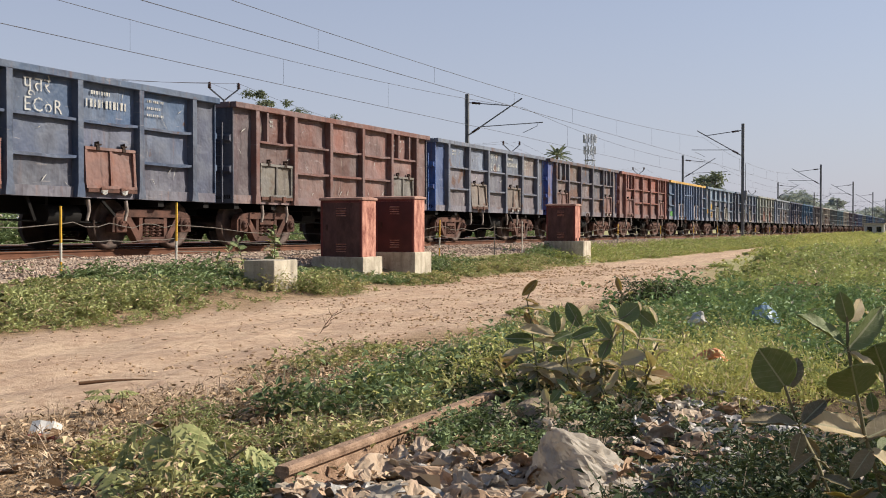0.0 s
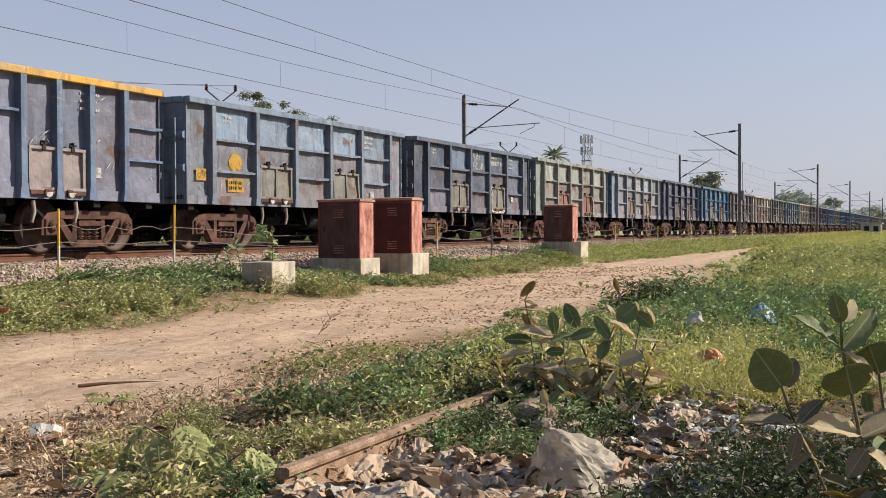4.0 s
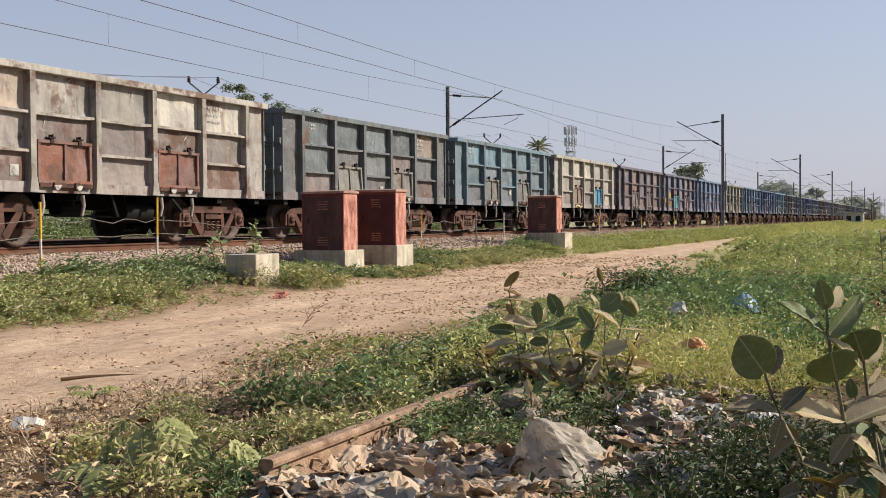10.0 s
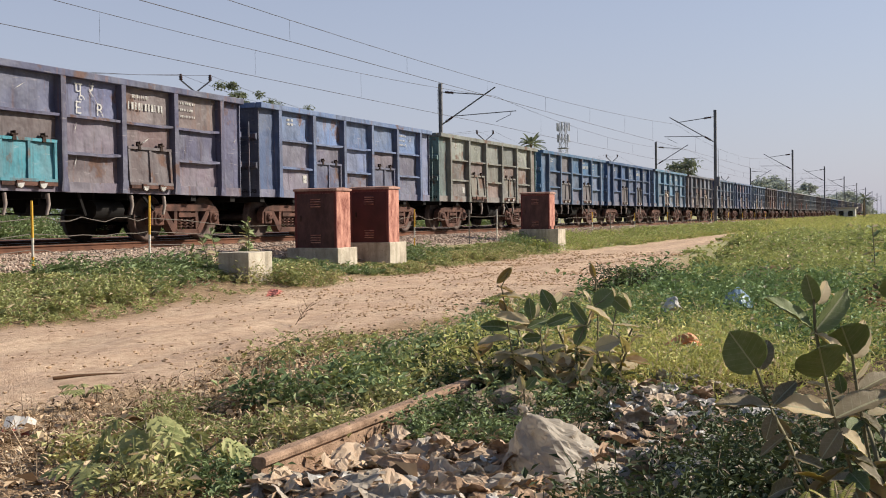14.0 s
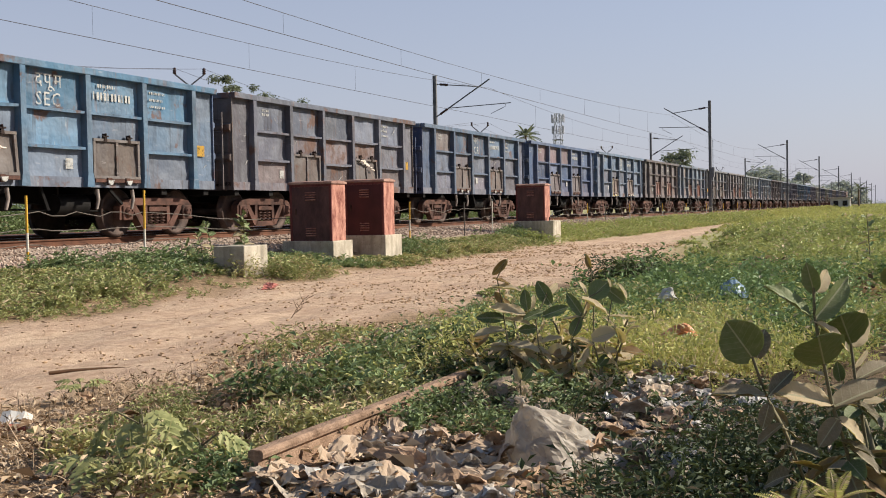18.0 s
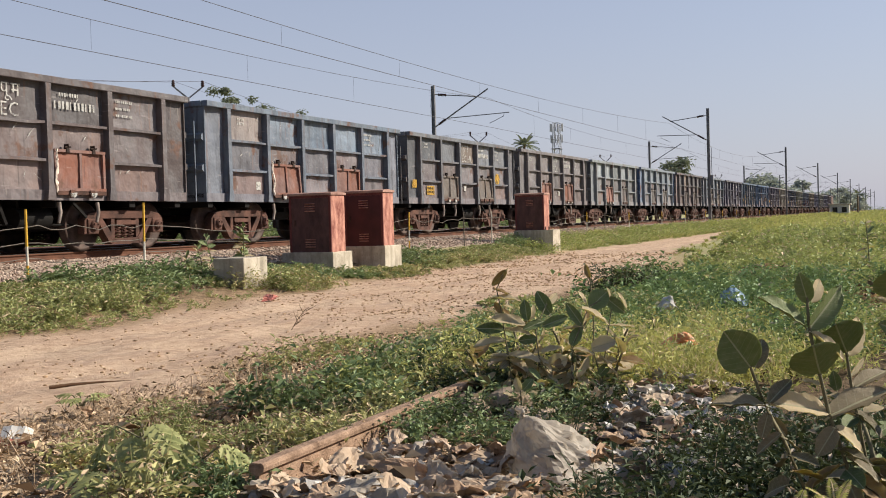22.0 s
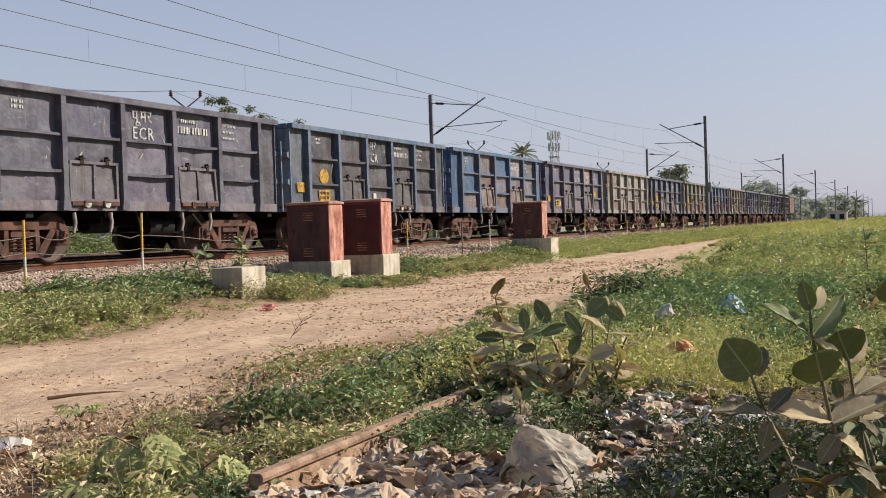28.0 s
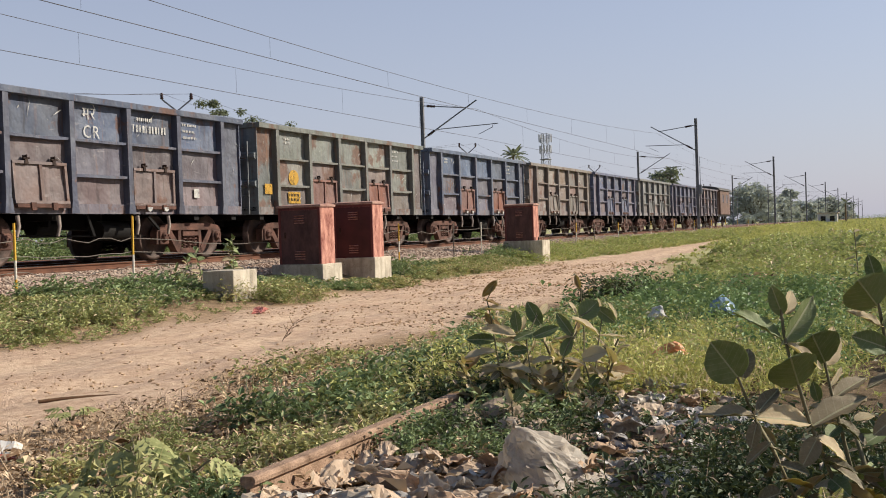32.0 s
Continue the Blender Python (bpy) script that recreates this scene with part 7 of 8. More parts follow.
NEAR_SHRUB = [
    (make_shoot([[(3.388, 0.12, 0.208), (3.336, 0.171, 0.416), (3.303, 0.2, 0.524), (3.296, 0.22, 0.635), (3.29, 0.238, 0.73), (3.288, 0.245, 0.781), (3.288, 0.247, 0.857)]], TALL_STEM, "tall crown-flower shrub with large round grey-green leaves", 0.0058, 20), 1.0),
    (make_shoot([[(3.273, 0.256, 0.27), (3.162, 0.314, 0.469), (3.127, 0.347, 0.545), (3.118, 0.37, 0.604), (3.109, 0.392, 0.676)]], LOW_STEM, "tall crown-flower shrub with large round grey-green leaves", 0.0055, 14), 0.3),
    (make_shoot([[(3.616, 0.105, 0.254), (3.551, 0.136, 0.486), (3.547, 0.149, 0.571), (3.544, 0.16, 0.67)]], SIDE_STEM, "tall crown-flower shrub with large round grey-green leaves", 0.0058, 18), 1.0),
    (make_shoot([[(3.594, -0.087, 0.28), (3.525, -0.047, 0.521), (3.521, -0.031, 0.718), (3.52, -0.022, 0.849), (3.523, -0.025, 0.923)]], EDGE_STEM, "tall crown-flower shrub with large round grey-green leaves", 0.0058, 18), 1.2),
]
make_shoot([[(6.145, 2.147, 0.058), (6.135, 2.179, 0.291), (6.128, 2.201, 0.457), (6.123, 2.217, 0.59), (6.116, 2.236, 0.69), (6.136, 2.198, 0.773)]], BROWN_SHOOT, "crown-flower shrub with green leaves and others coloured sunlit cream", 0.0045, 18, True)
make_shoot([[(6.207, 2.011, 0.058), (6.209, 2.015, 0.291), (6.206, 2.029, 0.44), (6.218, 2.005, 0.507), (6.332, 1.999, 0.582)]], GREEN_SHOOT, "crown-flower shrub with green leaves and others coloured sunlit cream", 0.0045, 18, True)
make_shoot([[(6.283, 1.844, 0.091), (6.293, 1.831, 0.324), (6.319, 1.78, 0.474), (6.439, 1.762, 0.565), (6.479, 1.677, 0.609)], [(6.352, 1.693, 0.124), (6.429, 1.656, 0.385), (6.493, 1.642, 0.542)]], LEANING_SHOOT, "crown-flower shrub with green leaves and others coloured sunlit cream", 0.0045, 18, True)
make_shoot([[(6.38, 1.68, 0.05), (6.37, 1.69, 0.16), (6.35, 1.72, 0.3)]], LOW_SHOOT[:5], "crown-flower shrub with green leaves and others coloured sunlit cream", 0.006)
make_shoot([[(5.6, 1.91, 0.05), (5.59, 1.92, 0.14), (5.59, 1.92, 0.18)]], LOW_SHOOT[5:9], "small crown-flower seedling in litter", 0.005)
make_shoot([[(6.64, 1.81, 0.05), (6.66, 1.8, 0.45), (6.64, 1.81, 0.73)]], LOW_SHOOT[9:], "bare stalk with one withered leaf", 0.005)


# ---- trees and far things ----
BARK = plain("grey_bark", lin(88, 74, 60), lin(122, 106, 88), 3.0, 0.95, 0, 0.6, (1, 1, 0.3))
# greens greyed with distance haze, most of all the far trees' copy
CROWN = foliage_mat("tree_leaves", lin(92, 100, 84), lin(138, 144, 124), None, 0, 0.7, 0.2)
CROWN_HAZED = foliage_mat("hazed_tree_leaves", lin(152, 160, 154), lin(182, 186, 180), None, 0, 0.7, 0.2)


def make_tree(x, y, h, spread, seed, clumps=26, per=70, leaf=0.35, material=None, low=0.25, label="broad leafy tree beyond the railway", gaps=0.55):
    r = np.random.default_rng(seed)
    z0 = float(ground_z(x, y))
    t = thing("tree", label, "tree", "trees beyond the line", pose(x, y, z0))
    s = Shape()
    fork = h * (low + 0.1)
    s.tube([(0, 0, -0.3), (0.05, 0.03, fork * 0.5), (0, 0.1, fork)], [h * 0.035, h * 0.028, h * 0.022], 8)
    heads = []
    for i in range(clumps):
        a, u = r.uniform(0, 6.283), r.random() ** 0.5
        zz = r.random()
        rad = spread * u * math.sqrt(max(0.05, 1 - (zz * 0.95) ** 2)) * r.uniform(0.75, 1.1)
        heads.append((rad * math.cos(a), rad * math.sin(a), h * low + (h * (1 - low) - spread * 0.12) * zz))
    for c in heads[::3]:
        c = Vector(c)
        s.tube([(0, 0.1, fork * 0.95), Vector((0, 0.1, fork)).lerp(c, 0.5) + Vector((0, 0, -0.05 * h)), c], [h * 0.014, h * 0.009, h * 0.003], 5)
    part("trunk", s, BARK, t)
    heads = np.array(heads)
    k = np.repeat(np.arange(clumps), per)
    rad = spread * 0.26 * r.uniform(0.6, 1.25, clumps)[k]
    d = r.normal(0, 1, (len(k), 3))
    d /= np.linalg.norm(d, axis=1)[:, None]
    p = heads[k] + d * (rad * r.random(len(k)) ** gaps)[:, None] * np.array((1, 1, 0.75))
    size = leaf * r.uniform(0.6, 1.3, len(k))
    V, F = leaf_cloud(p, r.uniform(0, 6.28, len(k)), r.uniform(-0.9, 0.7, len(k)), size, size * 0.6)
    part("crown", arrays("crown", V, F, material or CROWN), None, t)
    return t


for i, (x, y, h, sp) in enumerate(((66.6, 45, 11.1, 1.8), (69.6, 45.5, 10.7, 1.7), (72.6, 46, 11.0, 2.1), (77.1, 47, 11.3, 2.6), (82.6, 48, 11.0, 2.2))):
    make_tree(x, y, h, sp, 100 + i, 30, 130, 0.2, None, 0.3, gaps=0.8)
make_tree(236, 45, 13.4, 5.2, 110, 36, 60, 0.9, None, 0.3)
make_tree(300, 35, 11.6, 8.0, 111, 60, 60, 1.1, CROWN_HAZED, 0.05, "wide domed tree by the line")
make_tree(322, 37, 10.5, 6.5, 112, 40, 50, 1.2, CROWN_HAZED, 0.05)
make_tree(360, 33, 8.0, 6.0, 113, 36, 50, 1.2, CROWN_HAZED, 0.03)
make_tree(395, 34, 11.5, 5.0, 114, 36, 50, 1.4, CROWN_HAZED, 0.1)
make_tree(430, 33, 8.0, 8.0, 115, 36, 50, 1.5, CROWN_HAZED, 0.03)
make_tree(520, 33, 9.0, 8.0, 116, 36, 50, 1.8, CROWN_HAZED, 0.03)
make_tree(640, 34, 13.5, 11.0, 117, 46, 50, 2.2, CROWN_HAZED, 0.05)
make_tree(820, 36, 12.0, 12.0, 118, 46, 50, 2.6, CROWN_HAZED, 0.05)


def make_palm(x, y, h, seed, size=1.0, fronds=30):
    r = random.Random(seed)
    t = thing("palm_tree", "tall palm tree with a ragged crown beyond the railway", "palm tree", "trees beyond the line", pose(x, y, 0.0))
    part("trunk", Shape().tube([(0, 0, -0.3), (0.15, 0, h * 0.5), (0, 0, h * 0.9)], [0.3 * size, 0.24 * size, 0.2 * size], 8), BARK, t)
    for i in range(fronds):
        a, e = r.uniform(0, 6.28), r.uniform(-0.3, 1.2)
        d = Vector((math.cos(a) * math.cos(e), math.sin(a) * math.cos(e), math.sin(e)))
        L = r.uniform(2.2, 3.2) * size
        s, top = Shape(), Vector((0, 0, h * 0.9))
        side = d.cross(Vector((0, 0, 1))).normalized()
        for j in range(9):
            u = 0.25 + 0.75 * j / 8
            q = top + d * L * u + Vector((0, 0, -0.9 * u * u * size))
            for m in (-1, 1):
                tip = q + (side * m * 0.75 * (1.15 - u) + d * 0.35 + Vector((0, 0, -0.3))) * size
                s.add([q - d * 0.14 * size, q + d * 0.14 * size, tip], [(0, 1, 2)])
        s.tube([top, top + d * L * 0.5 + Vector((0, 0, -0.2 * size)), top + d * L + Vector((0, 0, -0.9 * size))], [0.04, 0.03, 0.01], 4)
        part("frond", s, CROWN, t)


make_palm(179, 60, 15.2, 4)
make_palm(173, 6.8, 3.7, 6, 0.55, 12)


def make_bush(x, y, h, w, seed, material=None):
    r = np.random.default_rng(seed)
    b = thing("bush", "dense green bush beyond the far line", "bush", "bushes beyond the line", pose(x, y, float(ground_z(x, y))))
    n = 1700
    d = r.normal(0, 1, (n, 3))
    d /= np.linalg.norm(d, axis=1)[:, None]
    d[:, 2] = np.abs(d[:, 2])
    p = d * (r.random(n) ** 0.35)[:, None] * np.array((w, w, h)) * (0.75 + 0.3 * np.sin(5 * d[:, :1] + 4 * d[:, 1:2] + seed))
    size = 0.14 * r.uniform(0.6, 1.4, n)
    V, F = leaf_cloud(p, r.uniform(0, 6.28, n), r.uniform(-0.6, 0.9, n), size, size * 0.55)
    part("foliage", arrays("foliage", V, F, material or LUSH), None, b)
    part("branch", Shape().tube([(0, 0, -0.1), (0.05, 0.05, h * 0.5)], [0.05, 0.02], 5).tube([(0, 0, 0.1), (0.3 * w, 0.1, h * 0.55)], [0.03, 0.01], 5), BARK, b)


br = random.Random(9)
for i in range(36):
    make_bush(16 + i * 1.6 + br.uniform(-0.6, 0.6), 26.8 + br.uniform(0, 2.2), br.uniform(2.0, 3.0), br.uniform(1.4, 2.1), 200 + i, DARK_WEED)
for i, (x, y, w) in enumerate(((230, 2.0, 5), (238, 4.0, 6), (250, 5.5, 6), (262, 3.0, 7), (226, -2.0, 5), (224, -7.0, 6), (222, -12.0, 6))):
    make_bush(x, y, 1.8, w, 300 + i)


TOWER_GREY = plain("galvanised_tower", lin(140, 142, 150), lin(170, 172, 180), 0.5, 0.7)


def make_tower(x, y, h):
    t = thing("telecom_tower", "pale lattice telecom tower with panel antennas", "telecom tower", at=pose(x, y, 0))
    w = lambda z: 1.1 - 0.6 * z / h
    corner = lambda z, i: Vector((w(z) * (-1, 1, 1, -1)[i], w(z) * (-1, -1, 1, 1)[i], z))
    for i in range(4):
        part("leg", Shape().bar(corner(0, i), corner(h, i), 0.1), TOWER_GREY, t)
    n = 8
    for k in range(n):
        za, zb = h * k / n, h * (k + 1) / n
        for i in range(4):
            j = (i + 1) % 4
            for a, b in ((corner(za, i), corner(zb, j)), (corner(za, j), corner(zb, i)), (corner(zb, i), corner(zb, j))):
                part("brace", Shape().bar(a, b, 0.05), TOWER_GREY, t)
    for z, n, rad in ((h - 0.9, 6, 1.2), (h - 3.0, 6, 1.1)):
        for i in range(n):
            a = i * 6.283 / n + z
            c = Vector((rad * math.cos(a), rad * math.sin(a), z))
            part("antenna", Shape().box(c.x - 0.09, c.x + 0.09, c.y - 0.09, c.y + 0.09, z - 0.75, z + 0.75).bar((c.x * 0.4, c.y * 0.4, z), c, 0.06), TOWER_GREY, t)
    part("platform", Shape().box(-0.9, 0.9, -0.9, 0.9, h - 4.9, h - 4.8), MAST, t)


make_tower(198, 60, 18.8)


def make_hut(x, y):
    b = thing("track_hut", "small whitewashed hut beside the line", "hut", at=pose(x, y, 0))
    part("wall", Shape().box(-2, 2, -1.6, 1.6, -0.1, 2.0, 0.03), WHITE_PAINT, b)
    part("roof", Shape().box(-2.25, 2.25, -1.85, 1.85, 2.0, 2.18, 0.02), CONCRETE, b)
    for yy in (-0.8, 0.7):
        part("window", Shape().box(-2.03, -1.98, yy - 0.4, yy + 0.4, 0.7, 1.6), VAN_GLASS, b)
    part("door", Shape().box(-0.4, 0.4, -1.64, -1.59, 0.0, 1.8), CAB_DOOR, b)


make_hut(205, 11.0)

# ---- litter ----
def crumple(name, x, y, w, d, h, material, label, seed, turn=0.0, peak=0.0, category="litter", lift=0.0, folds=11):
    """A sheet lying on the ground, creased along random folds; peak heaps it up in the middle."""
    r = random.Random(int(seed * 31))
    lines = []
    for k in range(folds):
        a = r.uniform(0, math.pi)
        lines.append((math.cos(a), math.sin(a), r.uniform(-0.8, 0.8), r.choice((-1, 1)) * r.uniform(0.3, 1.0)))
    n = 11
    V, F, Z = [], [], []
    corner = [r.uniform(0.65, 1.1) for _ in range(8)]
    for i in range(n + 1):
        for j in range(n + 1):
            u, v = i / n * 2 - 1, j / n * 2 - 1
            ang = (math.atan2(v, u) / (2 * math.pi)) % 1 * 8
            edge = corner[int(ang) % 8] * (1 - ang % 1) + corner[(int(ang) + 1) % 8] * (ang % 1)
            p, q = u * edge, v * edge
            z = sum(s * abs(p * a + q * b - c) for a, b, c, s in lines) / folds
            Z.append(z)
            V.append([p * w / 2, q * d / 2, z, math.hypot(p + 0.12, q)])
    lo, hi = min(Z), max(Z)
    for p in V:
        f = (p[2] - lo) / (hi - lo)
        if peak:
            p[2] = peak * max(0.0, 1 - p[3] ** 1.25) ** 0.85 * (0.72 + 0.5 * f) + 0.15 * h * f
        else:
            p[2] = h * f
    k = (n + 1) ** 2
    top = []
    for p in V:        # fine crumples pull the sheet about in all directions
        q = Vector((p[0], p[1], p[2]))
        q += noise.noise_vector(q * 14 + Vector((seed, 0, 0))) * 0.024 + noise.noise_vector(q * 40 + Vector((0, seed, 0))) * 0.014
        top.append((q.x, q.y, max(0.0, q.z)))
    verts = top + [(a, b, c - 0.002) for a, b, c in top]
    for i in range(n):
        for j in range(n):
            a = i * (n + 1) + j
            F.append((a, a + n + 1, a + n + 2, a + 1))
            F.append((a + k, a + 1 + k, a + n + 2 + k, a + n + 1 + k))
    tip = 0.0 if peak else r.uniform(-14, 14)
    z0 = float(ground_z(x, y)) + 0.004 + lift + abs(tip) * 0.0009
    ob = part(name, Shape().add(verts, F, False), material, at=pose(x, y, z0, tip, tip * 0.6, turn))
    return tagged(ob, label, category, "scraps of litter")


def film_mat(name, a, b, clear=0.25, rough=0.35, see=0.0, soil=0.2):
    """Thin crumpled plastic film; part of the light passes."""
    k = Nodes(name, rough, 0, 0.4)
    co = k.coords()
    c = k.mix(k.ramp(k.noise(co, 6, 5), 0.35, 0.65), a, b)
    c = k.mix(k.math("MULTIPLY", k.ramp(k.noise(co, 18, 4), 0.55, 0.7), 0.5), c, lin(140, 124, 104))
    c = k.mix(k.math("MULTIPLY", k.n("ObjectInfo").outputs["Random"], soil), c, lin(112, 90, 70))
    k.bump(k.noise(co, 22, 4, 0.6), 0.5, 0.01)
    k.colour(c)
    tr = k.n("BsdfTranslucent", Color=c)
    sh = k.n("MixShader", Fac=clear)
    k.t.links.new(k.b.outputs[0], sh.inputs[1])
    k.t.links.new(tr.outputs[0], sh.inputs[2])
    if see:
        open_film = k.n("MixShader", Fac=see)
        k.t.links.new(sh.outputs[0], open_film.inputs[1])
        k.t.links.new(k.n("BsdfTransparent").outputs[0], open_film.inputs[2])
        sh = open_film
    k.t.links.new(sh.outputs[0], k.t.nodes["Material Output"].inputs[0])
    return k.m


FILM = film_mat("dirty_clear_film", lin(178, 166, 148), lin(212, 200, 184), 0.35, 0.45)
BAG_FILM = film_mat("crinkled_bag_film", lin(172, 160, 144), lin(206, 194, 178), 0.4, 0.5, 0.14, 0.0)
GREY_FILM = film_mat("grey_film", lin(152, 148, 144), lin(200, 196, 190), 0.3, 0.4)
PAPER = film_mat("stained_wrapper", lin(170, 144, 120), lin(212, 190, 164), 0.2, 0.7)
CARD = film_mat("tan_card", lin(146, 118, 94), lin(194, 164, 136), 0.1, 0.85)
WHITE_FILM = film_mat("white_film", lin(198, 194, 188), lin(228, 222, 214), 0.2, 0.4, soil=0.0)
BLUE_FILM = film_mat("blue_film", lin(104, 138, 164), lin(150, 172, 188), 0.25, soil=0.0)
ORANGE_FILM = film_mat("orange_wrapper", lin(206, 124, 72), lin(230, 168, 120), 0.2, soil=0.0)
BLACK_FILM = film_mat("black_film", lin(24, 24, 30), lin(52, 52, 60), 0.05)
RED_FILM = film_mat("red_wrapper", lin(176, 92, 80), lin(214, 142, 124), 0.2, soil=0.0)



def make_bag(x, y, w, d, h, seed, turn):
    """A slumped bag of thin film: folds run down from an off-centre tip to a ragged hem."""
    r = random.Random(seed)
    ph = [r.uniform(0, 6.28) for _ in range(6)]
    n, m = 60, 24
    verts, faces = [], []
    tip = Vector((0.0, 0.24 * d, h))
    for j in range(m + 1):
        u = j / m
        for i in range(n):
            a = i * 2 * math.pi / n
            fold = 0.05 * math.sin(3 * a + ph[0] + 1.2 * u) + 0.03 * math.sin(7 * a + ph[1] - 2 * u) + 0.016 * math.sin(15 * a + ph[2] + 6 * u)
            hem = 1 + 0.14 * math.sin(3 * a + ph[3]) + 0.08 * math.sin(7 * a + ph[4])
            k = u ** 0.85 * (1 + fold * u) * (1 + (hem - 1) * u ** 4)
            p = Vector((math.cos(a) * w / 2 * k, math.sin(a) * d / 2 * k + tip.y * (1 - u) ** 1.1, h * (1 - u ** 1.35) * (1 + 1.6 * fold * u)))
            q = noise.noise(p * 13 + Vector((seed, 0, 0))) + 0.8 * abs(noise.noise(p * 27)) - 0.7 * abs(noise.noise(p * 9 + Vector((9, 1, 4))))
            p = p + Vector((math.cos(a), math.sin(a), 0.8)) * 0.03 * q * min(1.0, 0.15 + 2 * u * (1.1 - u))
            verts.append((p.x, p.y, max(0.0, p.z)))
    for j in range(m):
        for i in range(n):
            a, b = j * n + i, j * n + (i + 1) % n
            faces.append((a, b, b + n, a + n))
    bag = thing("plastic_bag", "crumpled translucent plastic bag slumped in weeds", "plastic bag", "scraps of litter", pose(x, y, float(ground_z(x, y)) - 0.004, 0, 0, turn))
    part("film", Shape().add(verts, faces, False), BAG_FILM, bag)
    knot = [tip + Vector((0.012 * math.cos(i * 1.3), 0.016 * math.sin(i * 1.3) + 0.01 * i, 0.008 * i - 0.01)) for i in range(6)]
    part("knotted_neck", Shape().tube(knot, [0.012, 0.01, 0.008, 0.009, 0.012, 0.004], 7), BAG_FILM, bag)


make_bag(4.38, 1.345, 0.44, 0.5, 0.255, 5, 18)
lr = random.Random(12)
for i in range(110):
    u = i / 109
    crumple("crumpled_wrapper", 3.6 + 0.95 * lr.random() ** 1.2, 1.3 + 1.05 * u + lr.uniform(-0.06, 0.06), 0.07 + 0.26 * lr.random() ** 1.6, 0.06 + 0.16 * lr.random() ** 1.6, lr.uniform(0.03, 0.09),
            (PAPER, CARD, FILM, GREY_FILM, FILM, PAPER)[i % 6], ("stained paper wrapper crumpled beside the old rail", "dirty plastic film crumpled beside the old rail")[i % 6 in (2, 3, 4)], 20 + i, lr.uniform(0, 180))
for i in range(110):
    x = lr.uniform(4.3, 6.9)
    y = (0.18 + 0.1 * lr.random()) * x + lr.uniform(-0.35, 0.1) if i % 3 else lr.uniform(0.5, 2.0)
    crumple("litter_scrap", x, y, lr.uniform(0.08, 0.2), lr.uniform(0.06, 0.16), lr.uniform(0.03, 0.08), (PAPER, GREY_FILM, CARD, GREY_FILM, PAPER, FILM)[i % 6], "scrap of dirty pale packaging among weeds", 120 + i, lr.uniform(0, 180), lift=lr.uniform(0.01, 0.07))
for i in range(30):
    x, y = lr.uniform(3.5, 6.4), lr.uniform(3.0, 4.5)
    crumple("litter_scrap", x, y, lr.uniform(0.06, 0.18), lr.uniform(0.05, 0.12), lr.uniform(0.02, 0.05), (CARD, PAPER, DRY)[i % 3], "scrap of torn tan packaging on the ground", 300 + i, lr.uniform(0, 180))
crumple("black_bag", 5.2, 1.28, 0.3, 0.2, 0.07, BLACK_FILM, "scrap of black plastic in weeds", 90, 10)
crumple("white_bag", 10.5, 2.14, 0.3, 0.26, 0.12, WHITE_FILM, "white plastic bag caught in weeds", 91, 30, 0.2, "plastic bag", 0.12)
crumple("blue_bag", 11.45, 1.64, 0.36, 0.32, 0.14, BLUE_FILM, "blue plastic scrap caught in weeds", 92, 0, 0.2, "plastic bag", 0.18)
crumple("orange_wrapper", 7.9, 1.52, 0.24, 0.3, 0.1, ORANGE_FILM, "orange wrapper lying on grass", 93, 15, 0.12, "wrapper", 0.13)
RED_SCRAP = crumple("red_wrapper", 13.88, 8.62, 0.3, 0.2, 0.08, RED_FILM, "small red wrapper at the road's edge", 94, 0, 0, "wrapper")
BLUE_SCRAP = crumple("blue_wrapper", 15.15, 9.11, 0.2, 0.14, 0.07, BLUE_FILM, "small blue wrapper blown along the road's edge", 95, 0, 0, "wrapper")
packet = thing("snack_packet", "white packet with a red edge lying on the ground", "packet", at=pose(4.33, 4.23, float(ground_z(4.33, 4.23)) + 0.035, 34, 8, -58) @ Matrix.Scale(0.78, 4))
part("wrapper", Shape().prism([(-0.1, 0.0), (-0.095, 0.014), (-0.04, 0.034), (0.0, 0.028), (0.05, 0.036), (0.095, 0.014), (0.1, 0.0), (0.0, -0.014)], "y", -0.05, 0.08), WHITE_FILM, packet)
part("red_band", Shape().prism([(-0.1, -0.002), (-0.095, 0.016), (-0.04, 0.037), (0.0, 0.031), (0.05, 0.039), (0.095, 0.016), (0.1, -0.002), (0.0, -0.017)], "y", -0.068, -0.042), RED_FILM, packet)
WOOD = plain("grey_brown_stick", lin(76, 55, 40), lin(116, 88, 64), 6.0, 0.9, 0, 0.5)
z = float(ground_z(6.5, 5.6))
tagged(part("stick", Shape().tube([(6.1, 5.63, z + 0.012), (6.22, 5.53, z + 0.016), (6.38, 5.38, z + 0.016), (6.51, 5.23, z + 0.012)], [0.014, 0.015, 0.011, 0.005], 6), WOOD), "bare wooden stick lying on the dirt road", "stick")
sprig = thing("dry_sprig", "thin branched dry sprig standing on the dirt road", "sprig", at=pose(10.3, 6.15, float(ground_z(10.3, 6.15))))
sr = random.Random(4)
part("stalk", Shape().tube([(0, 0, -0.02), (0.03, -0.05, 0.08), (0.1, -0.12, 0.2), (0.12, -0.17, 0.24)], [0.004, 0.0035, 0.003, 0.002], 5), DRY, sprig)
